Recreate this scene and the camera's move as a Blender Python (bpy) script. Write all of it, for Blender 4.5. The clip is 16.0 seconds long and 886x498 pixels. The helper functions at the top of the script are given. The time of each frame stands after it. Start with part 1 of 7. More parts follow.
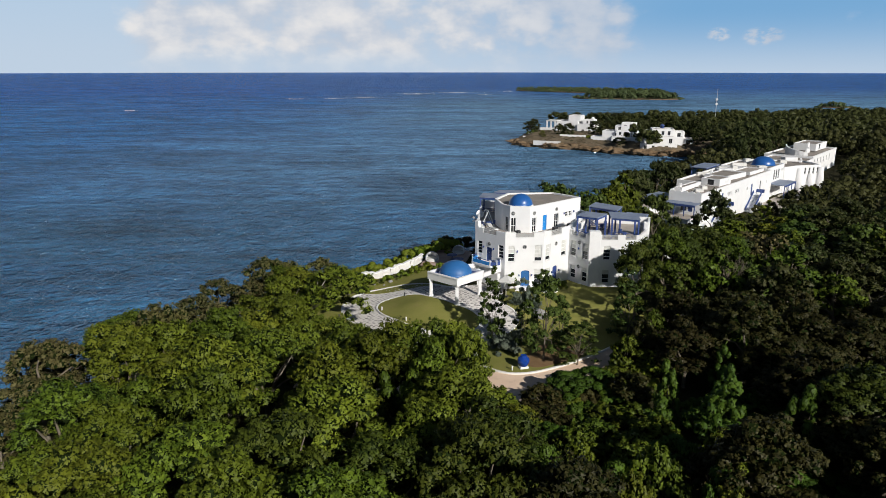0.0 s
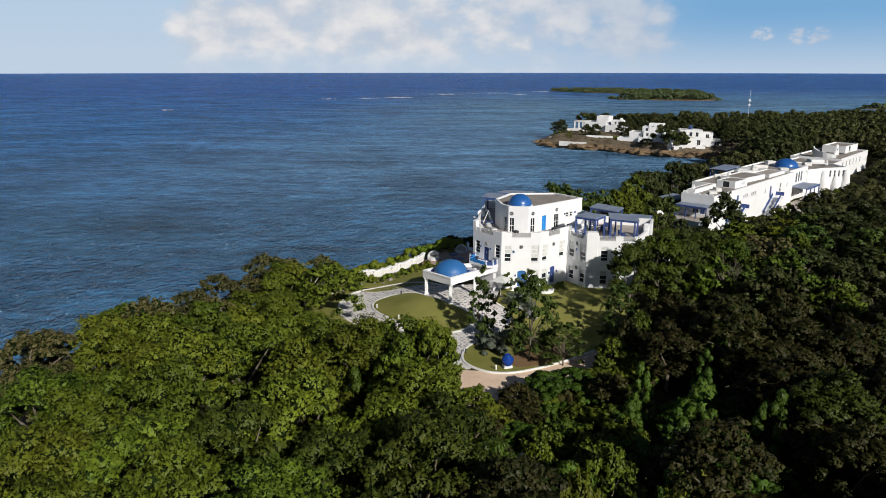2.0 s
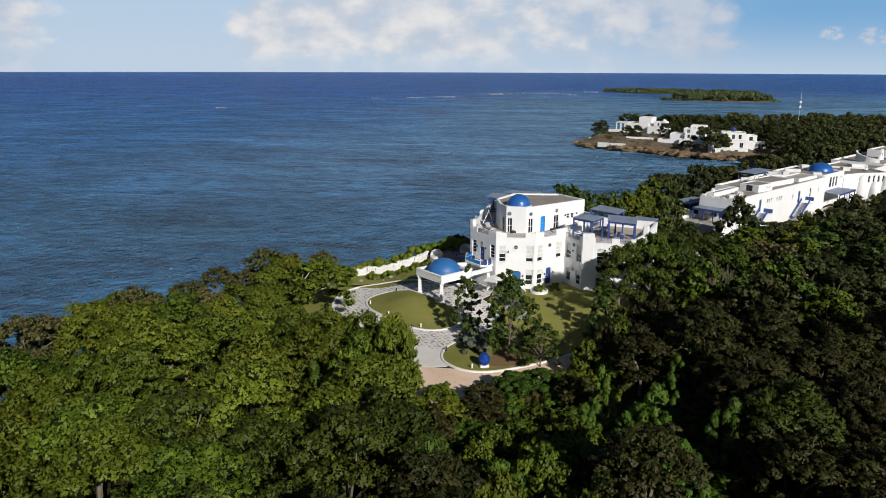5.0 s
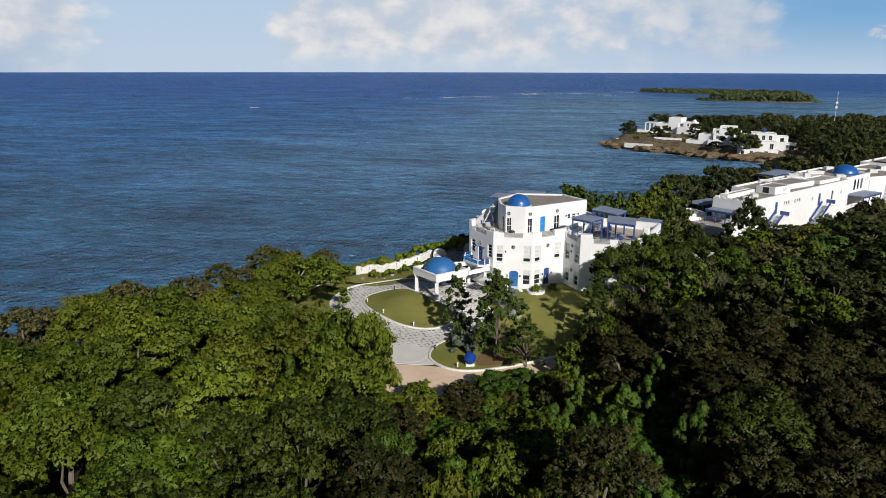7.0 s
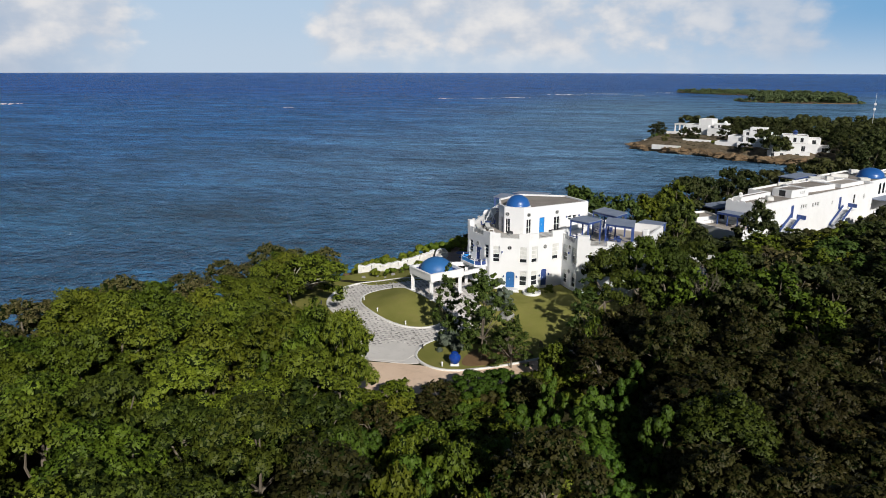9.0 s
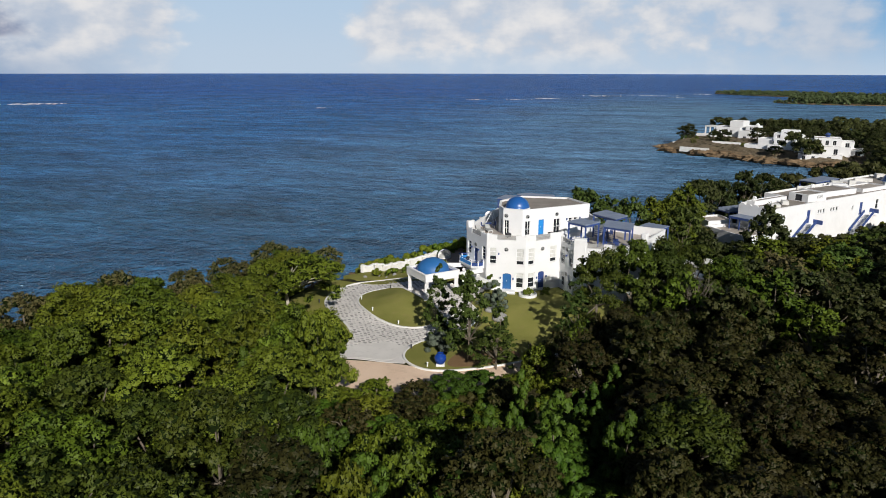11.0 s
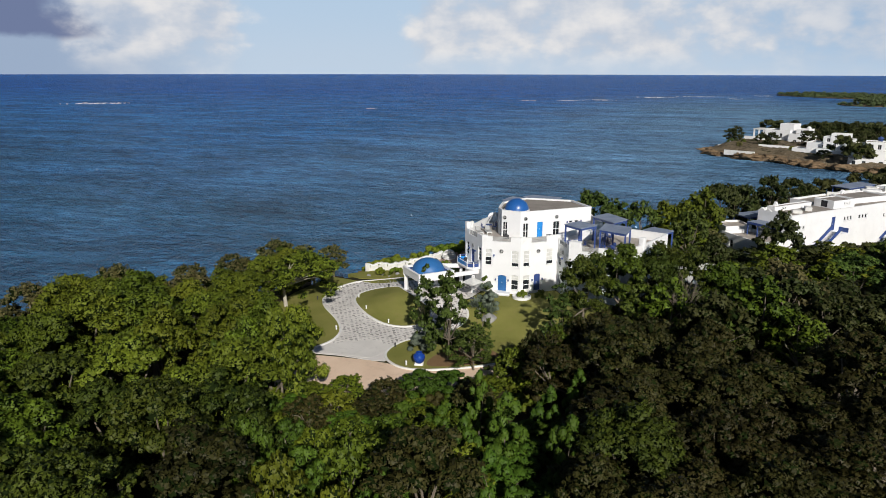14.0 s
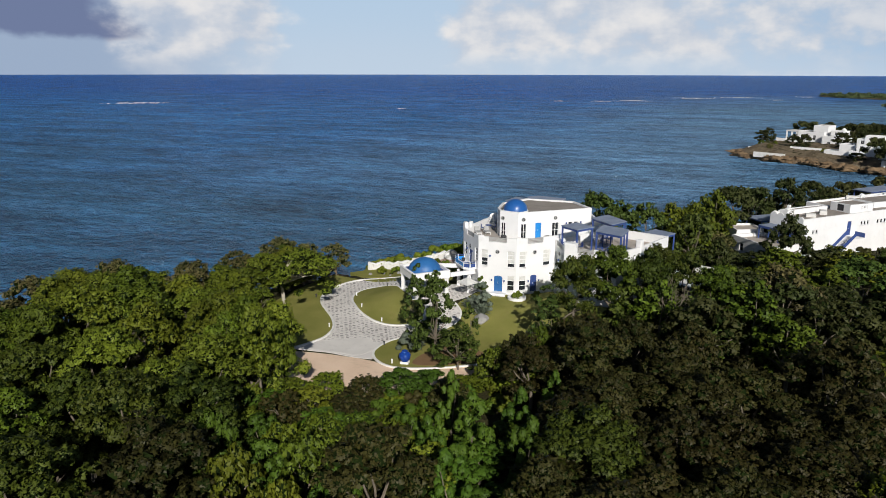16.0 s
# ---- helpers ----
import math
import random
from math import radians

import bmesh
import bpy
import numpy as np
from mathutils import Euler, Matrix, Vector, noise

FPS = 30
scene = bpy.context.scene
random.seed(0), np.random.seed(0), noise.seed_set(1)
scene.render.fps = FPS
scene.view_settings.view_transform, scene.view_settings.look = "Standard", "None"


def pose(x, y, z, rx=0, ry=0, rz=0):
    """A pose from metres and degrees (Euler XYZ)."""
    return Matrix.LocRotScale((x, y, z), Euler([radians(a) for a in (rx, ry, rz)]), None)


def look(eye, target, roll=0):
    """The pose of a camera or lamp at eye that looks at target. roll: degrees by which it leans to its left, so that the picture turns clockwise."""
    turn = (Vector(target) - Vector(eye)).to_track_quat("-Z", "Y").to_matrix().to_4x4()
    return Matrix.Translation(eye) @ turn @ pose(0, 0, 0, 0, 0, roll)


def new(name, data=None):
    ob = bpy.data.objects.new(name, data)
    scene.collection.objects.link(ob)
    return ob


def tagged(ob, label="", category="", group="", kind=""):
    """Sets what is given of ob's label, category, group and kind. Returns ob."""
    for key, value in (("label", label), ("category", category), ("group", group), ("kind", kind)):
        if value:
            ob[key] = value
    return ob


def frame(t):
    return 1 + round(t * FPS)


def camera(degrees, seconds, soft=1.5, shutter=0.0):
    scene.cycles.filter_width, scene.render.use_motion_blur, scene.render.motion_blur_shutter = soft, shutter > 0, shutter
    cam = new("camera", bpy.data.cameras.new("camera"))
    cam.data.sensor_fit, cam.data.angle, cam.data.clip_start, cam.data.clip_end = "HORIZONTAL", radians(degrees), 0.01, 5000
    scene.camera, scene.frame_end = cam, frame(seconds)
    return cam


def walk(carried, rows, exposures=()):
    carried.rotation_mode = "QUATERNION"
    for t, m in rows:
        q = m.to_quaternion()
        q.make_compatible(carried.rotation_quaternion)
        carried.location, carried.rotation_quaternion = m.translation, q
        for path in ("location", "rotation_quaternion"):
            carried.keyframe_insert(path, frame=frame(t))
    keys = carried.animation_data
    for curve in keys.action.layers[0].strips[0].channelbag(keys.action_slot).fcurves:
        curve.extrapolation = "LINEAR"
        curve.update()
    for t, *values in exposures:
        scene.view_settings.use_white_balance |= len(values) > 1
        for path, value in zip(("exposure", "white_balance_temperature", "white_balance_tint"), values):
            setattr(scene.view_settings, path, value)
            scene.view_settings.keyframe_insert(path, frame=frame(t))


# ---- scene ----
cam = camera(65.0, 16.0, soft=0.9)
PATH = [
    (0, (-0.349, 0.072, 27.129), (-0.335, 2.008, 26.624), 0.0),
    (0.5, (0.87, -0.018, 27.121), (0.858, 1.917, 26.616), 0.0),
    (1, (2.032, -0.121, 27.11), (1.995, 1.814, 26.606), 0.0),
    (1.5, (3.2, -0.226, 27.092), (3.137, 1.708, 26.588), 0.1),
    (2, (4.364, -0.317, 27.095), (4.276, 1.617, 26.591), -0.0),
    (2.5, (5.548, -0.387, 27.099), (5.434, 1.545, 26.594), 0.1),
    (3, (6.668, -0.437, 27.1), (6.529, 1.493, 26.595), 0.0),
    (3.5, (7.789, -0.451, 27.109), (7.626, 1.478, 26.604), 0.0),
    (4, (8.972, -0.42, 27.123), (8.784, 1.506, 26.618), 0.1),
    (6.5, (14.695, -0.114, 27.118), (14.384, 1.796, 26.613), 0.1),
    (7, (15.863, 0.009, 27.106), (15.526, 1.914, 26.601), 0.1),
    (7.5, (17.015, 0.16, 27.095), (16.654, 2.061, 26.591), 0.1),
    (8, (18.168, 0.326, 27.092), (17.782, 2.222, 26.587), 0.1),
    (8.5, (19.312, 0.505, 27.081), (18.902, 2.397, 26.577), 0.1),
    (9, (20.498, 0.723, 27.085), (20.061, 2.609, 26.581), 0.1),
    (11.5, (26.18, 1.825, 27.203), (25.621, 3.678, 26.701), 0.1),
    (12, (27.33, 2.088, 27.222), (26.746, 3.934, 26.719), 0.1),
    (12.5, (28.465, 2.355, 27.246), (27.856, 4.193, 26.744), 0.1),
    (13, (29.627, 2.654, 27.266), (28.993, 4.484, 26.765), 0.1),
    (13.5, (30.76, 2.956, 27.282), (30.103, 4.777, 26.781), 0.1),
    (14, (31.903, 3.302, 27.296), (31.22, 5.114, 26.796), 0.1),
    (14.5, (33.005, 3.644, 27.291), (32.299, 5.447, 26.791), 0.1),
    (15, (34.131, 4.032, 27.294), (33.401, 5.825, 26.794), 0.1),
    (15.5, (35.228, 4.429, 27.293), (34.474, 6.213, 26.793), 0.1),
    (16, (36.306, 4.835, 27.293), (35.53, 6.609, 26.794), 0.1),
]
walk(cam, [(t, look(eye, target, roll)) for t, eye, target, roll in PATH])

# ---- light ----
SUN_TO = Vector((0.465, -0.745, 0.47)).normalized()
sun = new("sun", bpy.data.lights.new("sun", "SUN"))
sun.data.energy, sun.data.angle, sun.data.color = 4.6, radians(0.6), (1.0, 0.955, 0.89)
sun.matrix_world = look(SUN_TO * 200, (0, 0, 0))
world = bpy.data.worlds.new("world")
scene.world = world
world.use_nodes = True
wn, wl = world.node_tree.nodes, world.node_tree.links
sky = wn.new("ShaderNodeTexSky")
sky.sky_type, sky.sun_disc = "NISHITA", False
sky.sun_elevation, sky.sun_rotation = radians(28.2), radians(148.0)
sky.air_density, sky.dust_density, sky.ozone_density = 1.0, 0.6, 1.5
wl.new(sky.outputs[0], wn["Background"].inputs[0])
wn["Background"].inputs[1].default_value = 0.036

SEA = -4.0
RNG = np.random.default_rng(7)


# ---- small helpers ----
def smooth(a):
    a = np.clip(a, 0.0, 1.0)
    return a * a * (3 - 2 * a)


def fast_mesh(name, verts, faces):
    """A mesh from arrays; every face has the same number of corners."""
    verts, faces = np.asarray(verts, np.float32), np.asarray(faces, np.int32)
    me = bpy.data.meshes.new(name)
    me.vertices.add(len(verts))
    me.vertices.foreach_set("co", verts.ravel())
    n, k = faces.shape
    me.loops.add(n * k)
    me.loops.foreach_set("vertex_index", faces.ravel())
    me.polygons.add(n)
    me.polygons.foreach_set("loop_start", np.arange(0, n * k, k, dtype=np.int32))
    me.update(calc_edges=True)
    return me


def bm_mesh(name, bm, smoothed=False):
    bmesh.ops.recalc_face_normals(bm, faces=bm.faces)
    me = bpy.data.meshes.new(name)
    bm.to_mesh(me)
    bm.free()
    if smoothed:
        me.polygons.foreach_set("use_smooth", [True] * len(me.polygons))
    return me


def part(name, bm, material, parent, label="", smoothed=False, m=None):
    me = bm if isinstance(bm, bpy.types.Mesh) else bm_mesh(name, bm, smoothed)
    if not me.materials:
        me.materials.append(material)
    ob = new(name, me)
    ob.parent = parent
    if m is not None:
        ob.matrix_local = m
    if label:
        tagged(ob, label)
    return ob


def thing(name, label, category, group="", kind="", m=None):
    ob = new(name)
    ob.empty_display_size = 0.3
    if m is not None:
        ob.matrix_basis = m
    return tagged(ob, label, category, group, kind)


def solid(name, bm, material, label, category, group="", kind="", smoothed=False, m=None):
    me = bm if isinstance(bm, bpy.types.Mesh) else bm_mesh(name, bm, smoothed)
    if not me.materials:
        me.materials.append(material)
    ob = new(name, me)
    if m is not None:
        ob.matrix_basis = m
    return tagged(ob, label, category, group, kind)


def box(bm, x0, y0, z0, x1, y1, z1, bevel=0.0):
    made = bmesh.ops.create_cube(bm, size=1.0)["verts"]
    for v in made:
        v.co = Vector(((x0 + x1) / 2 + v.co.x * (x1 - x0), (y0 + y1) / 2 + v.co.y * (y1 - y0), (z0 + z1) / 2 + v.co.z * (z1 - z0)))
    if bevel:
        edges = list({e for v in made for e in v.link_edges})
        bmesh.ops.bevel(bm, geom=edges, offset=bevel, segments=1, affect="EDGES")
    return bm


def a_box(*args, bevel=0.0):
    return box(bmesh.new(), *args, bevel=bevel)


def beam(bm, p, q, w, h=None):
    """A square bar from p to q."""
    p, q = Vector(p), Vector(q)
    d = q - p
    made = bmesh.ops.create_cube(bm, size=1.0)["verts"]
    turn = d.to_track_quat("Z", "Y").to_matrix()
    for v in made:
        v.co = (p + q) / 2 + turn @ Vector((v.co.x * w, v.co.y * (h or w), v.co.z * d.length))
    return bm


def prism(bm, pts, z0, z1):
    """An upright prism over a plan outline."""
    low = [bm.verts.new((x, y, z0)) for x, y in pts]
    top = [bm.verts.new((x, y, z1)) for x, y in pts]
    bm.faces.new(top)
    bm.faces.new(low[::-1])
    for i in range(len(pts)):
        j = (i + 1) % len(pts)
        bm.faces.new((low[i], low[j], top[j], top[i]))
    return bm


def tube(bm, pts, radii, sides=6):
    """A tapering round limb along pts."""
    rings = []
    for i, p in enumerate(pts):
        p = Vector(p)
        d = (Vector(pts[min(i + 1, len(pts) - 1)]) - Vector(pts[max(i - 1, 0)])).normalized()
        turn = d.to_track_quat("Z", "Y").to_matrix()
        rings.append([bm.verts.new(p + turn @ Vector((math.cos(a) * radii[i], math.sin(a) * radii[i], 0))) for a in (2 * math.pi * k / sides for k in range(sides))])
    for a, b in zip(rings, rings[1:]):
        for k in range(sides):
            bm.faces.new((a[k], a[(k + 1) % sides], b[(k + 1) % sides], b[k]))
    bm.faces.new(rings[0][::-1])
    bm.faces.new(rings[-1])
    return bm


def lathe(bm, profile, sides=24, centre=(0, 0)):
    """A turned body; profile is a row of (radius, height)."""
    rings = []
    for r, z in profile:
        if r < 1e-4:
            rings.append([bm.verts.new((centre[0], centre[1], z))])
        else:
            rings.append([bm.verts.new((centre[0] + r * math.cos(2 * math.pi * k / sides), centre[1] + r * math.sin(2 * math.pi * k / sides), z)) for k in range(sides)])
    for a, b in zip(rings, rings[1:]):
        for k in range(sides):
            n = (k + 1) % sides
            quad = [a[k % len(a)], a[n % len(a)], b[n % len(b)], b[k % len(b)]]
            quad = list(dict.fromkeys(quad))
            if len(quad) > 2:
                bm.faces.new(quad)
    return bm


def dome_profile(r, h, z, lip=0.0, n=10):
    rows = [(r + lip, z - 0.12), (r + lip, z)] if lip else [(r, z)]
    return rows + [(r * math.cos(a), z + h * math.sin(a)) for a in (math.pi / 2 * k / n for k in range(0 if not lip else 0, n + 1))]


# ---- materials ----
def material(name):
    mat = bpy.data.materials.new(name)
    mat.use_nodes = True
    return mat, mat.node_tree.nodes, mat.node_tree.links, mat.node_tree.nodes["Principled BSDF"]


def surface(name, low, high, scale=1.0, rough=0.7, bump=0.0, fine=30.0, metal=0.0, stain=None, stain_amount=0.35, spec=0.5, space="Object"):
    """A plain surface that varies at two scales, with fine relief."""
    mat, n, l, b = material(name)
    co = n.new("ShaderNodeTexCoord").outputs[space]
    big, small = n.new("ShaderNodeTexNoise"), n.new("ShaderNodeTexNoise")
    big.inputs["Scale"].default_value, big.inputs["Detail"].default_value = scale, 4
    small.inputs["Scale"].default_value, small.inputs["Detail"].default_value = fine, 3
    l.new(co, big.inputs["Vector"])
    l.new(co, small.inputs["Vector"])
    mix = n.new("ShaderNodeMix")
    mix.data_type = "RGBA"
    mix.inputs["A"].default_value, mix.inputs["B"].default_value = (*low, 1), (*high, 1)
    add = n.new("ShaderNodeMath")
    add.operation = "MULTIPLY_ADD"
    l.new(small.outputs["Fac"], add.inputs[0])
    add.inputs[1].default_value = 0.5
    ramp = n.new("ShaderNodeMapRange")
    ramp.inputs["From Min"].default_value, ramp.inputs["From Max"].default_value = 0.35, 0.65
    l.new(big.outputs["Fac"], ramp.inputs["Value"])
    half = n.new("ShaderNodeMath")
    half.operation = "MULTIPLY"
    half.inputs[1].default_value = 0.5
    l.new(ramp.outputs[0], half.inputs[0])
    l.new(half.outputs[0], add.inputs[2])
    l.new(add.outputs[0], mix.inputs["Factor"])
    out = mix.outputs["Result"]
    if stain:
        st = n.new("ShaderNodeTexNoise")
        st.inputs["Scale"].default_value, st.inputs["Detail"].default_value, st.inputs["Roughness"].default_value = scale * 2.3, 6, 0.7
        l.new(co, st.inputs["Vector"])
        sr = n.new("ShaderNodeMapRange")
        sr.inputs["From Min"].default_value, sr.inputs["From Max"].default_value, sr.inputs["To Max"].default_value = 0.55, 0.78, stain_amount
        l.new(st.outputs["Fac"], sr.inputs["Value"])
        sm = n.new("ShaderNodeMix")
        sm.data_type = "RGBA"
        l.new(sr.outputs[0], sm.inputs["Factor"])
        l.new(out, sm.inputs["A"])
        sm.inputs["B"].default_value = (*stain, 1)
        out = sm.outputs["Result"]
    l.new(out, b.inputs["Base Color"])
    b.inputs["Roughness"].default_value, b.inputs["Metallic"].default_value = rough, metal
    b.inputs["Specular IOR Level"].default_value = spec
    if bump:
        bp = n.new("ShaderNodeBump")
        bp.inputs["Strength"].default_value, bp.inputs["Distance"].default_value = 0.6, bump
        l.new(small.outputs["Fac"], bp.inputs["Height"])
        l.new(bp.outputs[0], b.inputs["Normal"])
    return mat


def leaf_material(name, dark, light, tint, gloss=0.55, clump=0.9):
    """Leaves that differ from one to the next, from spray to spray and from tree to tree."""
    mat, n, l, b = material(name)
    geo, info, co = n.new("ShaderNodeNewGeometry"), n.new("ShaderNodeObjectInfo"), n.new("ShaderNodeTexCoord")

    def calc(op, *values):
        m = n.new("ShaderNodeMath")
        m.operation = op
        for k, v in enumerate(values):
            if isinstance(v, (int, float)):
                m.inputs[k].default_value = v
            else:
                l.new(v, m.inputs[k])
        return m.outputs[0]

    nz = n.new("ShaderNodeTexNoise")
    nz.noise_dimensions = "4D"
    nz.inputs["Scale"].default_value, nz.inputs["Detail"].default_value = clump, 2
    l.new(co.outputs["Object"], nz.inputs["Vector"])
    l.new(calc("MULTIPLY", info.outputs["Random"], 60.0), nz.inputs["W"])
    tone = n.new("ShaderNodeMapRange")
    tone.inputs["From Min"].default_value, tone.inputs["From Max"].default_value = 0.32, 0.68
    l.new(nz.outputs["Fac"], tone.inputs["Value"])
    fac = calc("MULTIPLY_ADD", geo.outputs["Random Per Island"], 0.5, calc("MULTIPLY", tone.outputs[0], 0.5))
    mix = n.new("ShaderNodeMix")
    mix.data_type = "RGBA"
    mix.inputs["A"].default_value, mix.inputs["B"].default_value = (*dark, 1), (*light, 1)
    l.new(fac, mix.inputs["Factor"])
    two = n.new("ShaderNodeMix")
    two.data_type = "RGBA"
    two.inputs["B"].default_value = (*tint, 1)
    l.new(mix.outputs["Result"], two.inputs["A"])
    l.new(calc("MULTIPLY", info.outputs["Random"], 0.7), two.inputs["Factor"])
    hsv = n.new("ShaderNodeHueSaturation")
    other = calc("FRACT", calc("MULTIPLY", info.outputs["Random"], 13.7))
    l.new(calc("MULTIPLY_ADD", other, 0.42, 0.8), hsv.inputs["Value"])
    l.new(calc("MULTIPLY_ADD", calc("FRACT", calc("MULTIPLY", info.outputs["Random"], 5.3)), -0.028, 0.516), hsv.inputs["Hue"])
    l.new(two.outputs["Result"], hsv.inputs["Color"])
    col = hsv.outputs["Color"]
    l.new(col, b.inputs["Base Color"])
    b.inputs["Roughness"].default_value, b.inputs["Specular IOR Level"].default_value = gloss, 0.2
    tr = n.new("ShaderNodeBsdfTranslucent")
    l.new(col, tr.inputs["Color"])
    ms = n.new("ShaderNodeMixShader")
    ms.inputs[0].default_value = 0.12
    l.new(b.outputs[0], ms.inputs[1])
    l.new(tr.outputs[0], ms.inputs[2])
    l.new(ms.outputs[0], n["Material Output"].inputs["Surface"])
    return mat


M_WHITE = surface("white_render", (0.73, 0.73, 0.73), (0.82, 0.82, 0.82), 0.5, 0.75, 0.01, 14, stain=(0.55, 0.53, 0.48), stain_amount=0.3)
M_WHITE_OLD = surface("weathered_white", (0.58, 0.57, 0.54), (0.76, 0.75, 0.72), 0.6, 0.8, 0.015, 10, stain=(0.36, 0.35, 0.32), stain_amount=0.5)
M_KERB = surface("kerb_paint", (0.62, 0.61, 0.58), (0.80, 0.79, 0.76), 0.8, 0.7, 0.01, 12, stain=(0.35, 0.34, 0.31), stain_amount=0.45)
M_BLUE = surface("blue_dome_paint", (0.012, 0.075, 0.27), (0.022, 0.115, 0.36), 0.9, 0.32, 0.004, 9, stain=(0.03, 0.13, 0.36), stain_amount=0.4)
M_BLUE_FLAT = surface("blue_canopy_and_shaded_door", (0.018, 0.105, 0.30), (0.03, 0.15, 0.38), 0.7, 0.5, 0.006, 8, stain=(0.05, 0.17, 0.38), stain_amount=0.4)
M_BLUE_DOOR = surface("bright_blue_paint", (0.01, 0.19, 0.56), (0.02, 0.25, 0.64), 1.5, 0.45, 0.003, 20)
M_BLUE_DARK = surface("dark_blue_timber", (0.022, 0.048, 0.17), (0.04, 0.08, 0.26), 1.2, 0.55, 0.004, 16)
M_GLAZE = surface("glazed_cobalt", (0.006, 0.03, 0.2), (0.012, 0.06, 0.32), 2.0, 0.12, 0.004, 7)
M_SLATE = surface("grey_roof_sheet", (0.15, 0.19, 0.28), (0.27, 0.31, 0.39), 0.9, 0.55, 0.01, 11, stain=(0.10, 0.11, 0.13))
M_ROOF = surface("brown_flat_roof", (0.20, 0.175, 0.15), (0.32, 0.285, 0.25), 0.5, 0.9, 0.02, 8, stain=(0.09, 0.08, 0.07))
M_TERRACE = surface("terrace_tile", (0.34, 0.30, 0.26), (0.46, 0.41, 0.36), 0.8, 0.7, 0.01, 6, stain=(0.2, 0.18, 0.16))
M_DARK = surface("dark_interior", (0.03, 0.032, 0.035), (0.05, 0.05, 0.055), 1.0, 0.9)
M_RAIL = surface("grey_rail", (0.34, 0.34, 0.33), (0.46, 0.46, 0.45), 1.5, 0.6, 0.004, 20)
M_CURTAIN = surface("pale_blind", (0.5, 0.5, 0.48), (0.66, 0.66, 0.63), 3.0, 0.9, 0.01, 22)
M_GRASS = surface("lawn_turf", (0.155, 0.163, 0.038), (0.25, 0.238, 0.07), 0.28, 0.95, 0.05, 9, stain=(0.26, 0.20, 0.09), stain_amount=0.5, spec=0.1)
M_ROAD = surface("sandy_road", (0.66, 0.48, 0.35), (0.80, 0.62, 0.47), 0.35, 0.95, 0.03, 7, stain=(0.42, 0.30, 0.20), stain_amount=0.5, spec=0.2)
M_APRON = surface("pale_concrete", (0.60, 0.575, 0.54), (0.72, 0.69, 0.65), 0.5, 0.85, 0.015, 9, stain=(0.38, 0.36, 0.34), stain_amount=0.5)
M_MORTAR = surface("pale_mortar", (0.56, 0.53, 0.50), (0.70, 0.67, 0.64), 0.6, 0.9, 0.02, 8, stain=(0.40, 0.38, 0.36), stain_amount=0.5)
M_PINK = surface("pink_paving", (0.38, 0.27, 0.22), (0.50, 0.37, 0.31), 0.8, 0.85, 0.01, 7, stain=(0.26, 0.2, 0.17))
M_ROCK = surface("coral_rock", (0.08, 0.053, 0.03), (0.25, 0.175, 0.105), 0.5, 0.95, 0.3, 2.2, stain=(0.025, 0.02, 0.015), stain_amount=0.9, spec=0.15)
M_CAPE = surface("cape_rock", (0.075, 0.057, 0.036), (0.22, 0.175, 0.115), 0.3, 1.0, 0.8, 1.2, stain=(0.38, 0.34, 0.27), stain_amount=0.8, spec=0.1)
M_BARK = surface("pale_bark", (0.10, 0.082, 0.062), (0.21, 0.18, 0.14), 1.5, 0.95, 0.03, 12, stain=(0.07, 0.06, 0.045), spec=0.2)
M_BARK_PALE = surface("silvery_bark", (0.34, 0.31, 0.25), (0.52, 0.48, 0.40), 1.5, 0.9, 0.03, 12, stain=(0.22, 0.20, 0.16), spec=0.2)
# near-black filling of crowns: shade between leaf clumps put into the colour
M_CROWN_SHADE = surface("painted_crown_shade", (0.007, 0.013, 0.003), (0.016, 0.026, 0.006), 1.5, 1.0, 0.02, 9, spec=0.05)
M_METAL = surface("painted_metal", (0.55, 0.55, 0.55), (0.7, 0.7, 0.7), 2.0, 0.4, 0.0, 12, metal=0.3)
M_SOIL = surface("bare_soil", (0.15, 0.09, 0.045), (0.23, 0.15, 0.08), 0.7, 1.0, 0.04, 8, spec=0.1)
M_LEAF_BRIGHT = leaf_material("bright_leaves", (0.036, 0.066, 0.006), (0.178, 0.228, 0.020), (0.172, 0.174, 0.015))
M_LEAF_MID = leaf_material("green_leaves", (0.028, 0.052, 0.004), (0.148, 0.195, 0.016), (0.118, 0.130, 0.010))
M_LEAF_DEEP = leaf_material("deep_green_leaves", (0.017, 0.033, 0.004), (0.084, 0.112, 0.012), (0.066, 0.076, 0.009))
# olive leaves, darkened further so the colour carries shade over the right-hand wood
M_LEAF_DARK = leaf_material("shade_darkened_olive_leaves", (0.009, 0.0095, 0.003), (0.066, 0.060, 0.015), (0.046, 0.041, 0.010))
M_LEAF_BROWN = leaf_material("grey_brown_leaves", (0.05, 0.046, 0.016), (0.17, 0.15, 0.06), (0.12, 0.115, 0.034))
M_LEAF_FAR = leaf_material("far_leaves", (0.018, 0.026, 0.008), (0.066, 0.079, 0.019), (0.055, 0.056, 0.016))
M_LEAF_GARDEN = leaf_material("garden_leaves", (0.018, 0.042, 0.006), (0.10, 0.145, 0.026), (0.075, 0.10, 0.016))
M_LEAF_PINE = leaf_material("pine_needles", (0.022, 0.036, 0.010), (0.085, 0.105, 0.030), (0.075, 0.08, 0.02))
# island leaves kept pale and low in contrast: distance haze mixed into the colour
M_LEAF_ISLE_HAZE = leaf_material("hazy_island_leaves", (0.055, 0.085, 0.03), (0.10, 0.13, 0.045), (0.09, 0.105, 0.045))
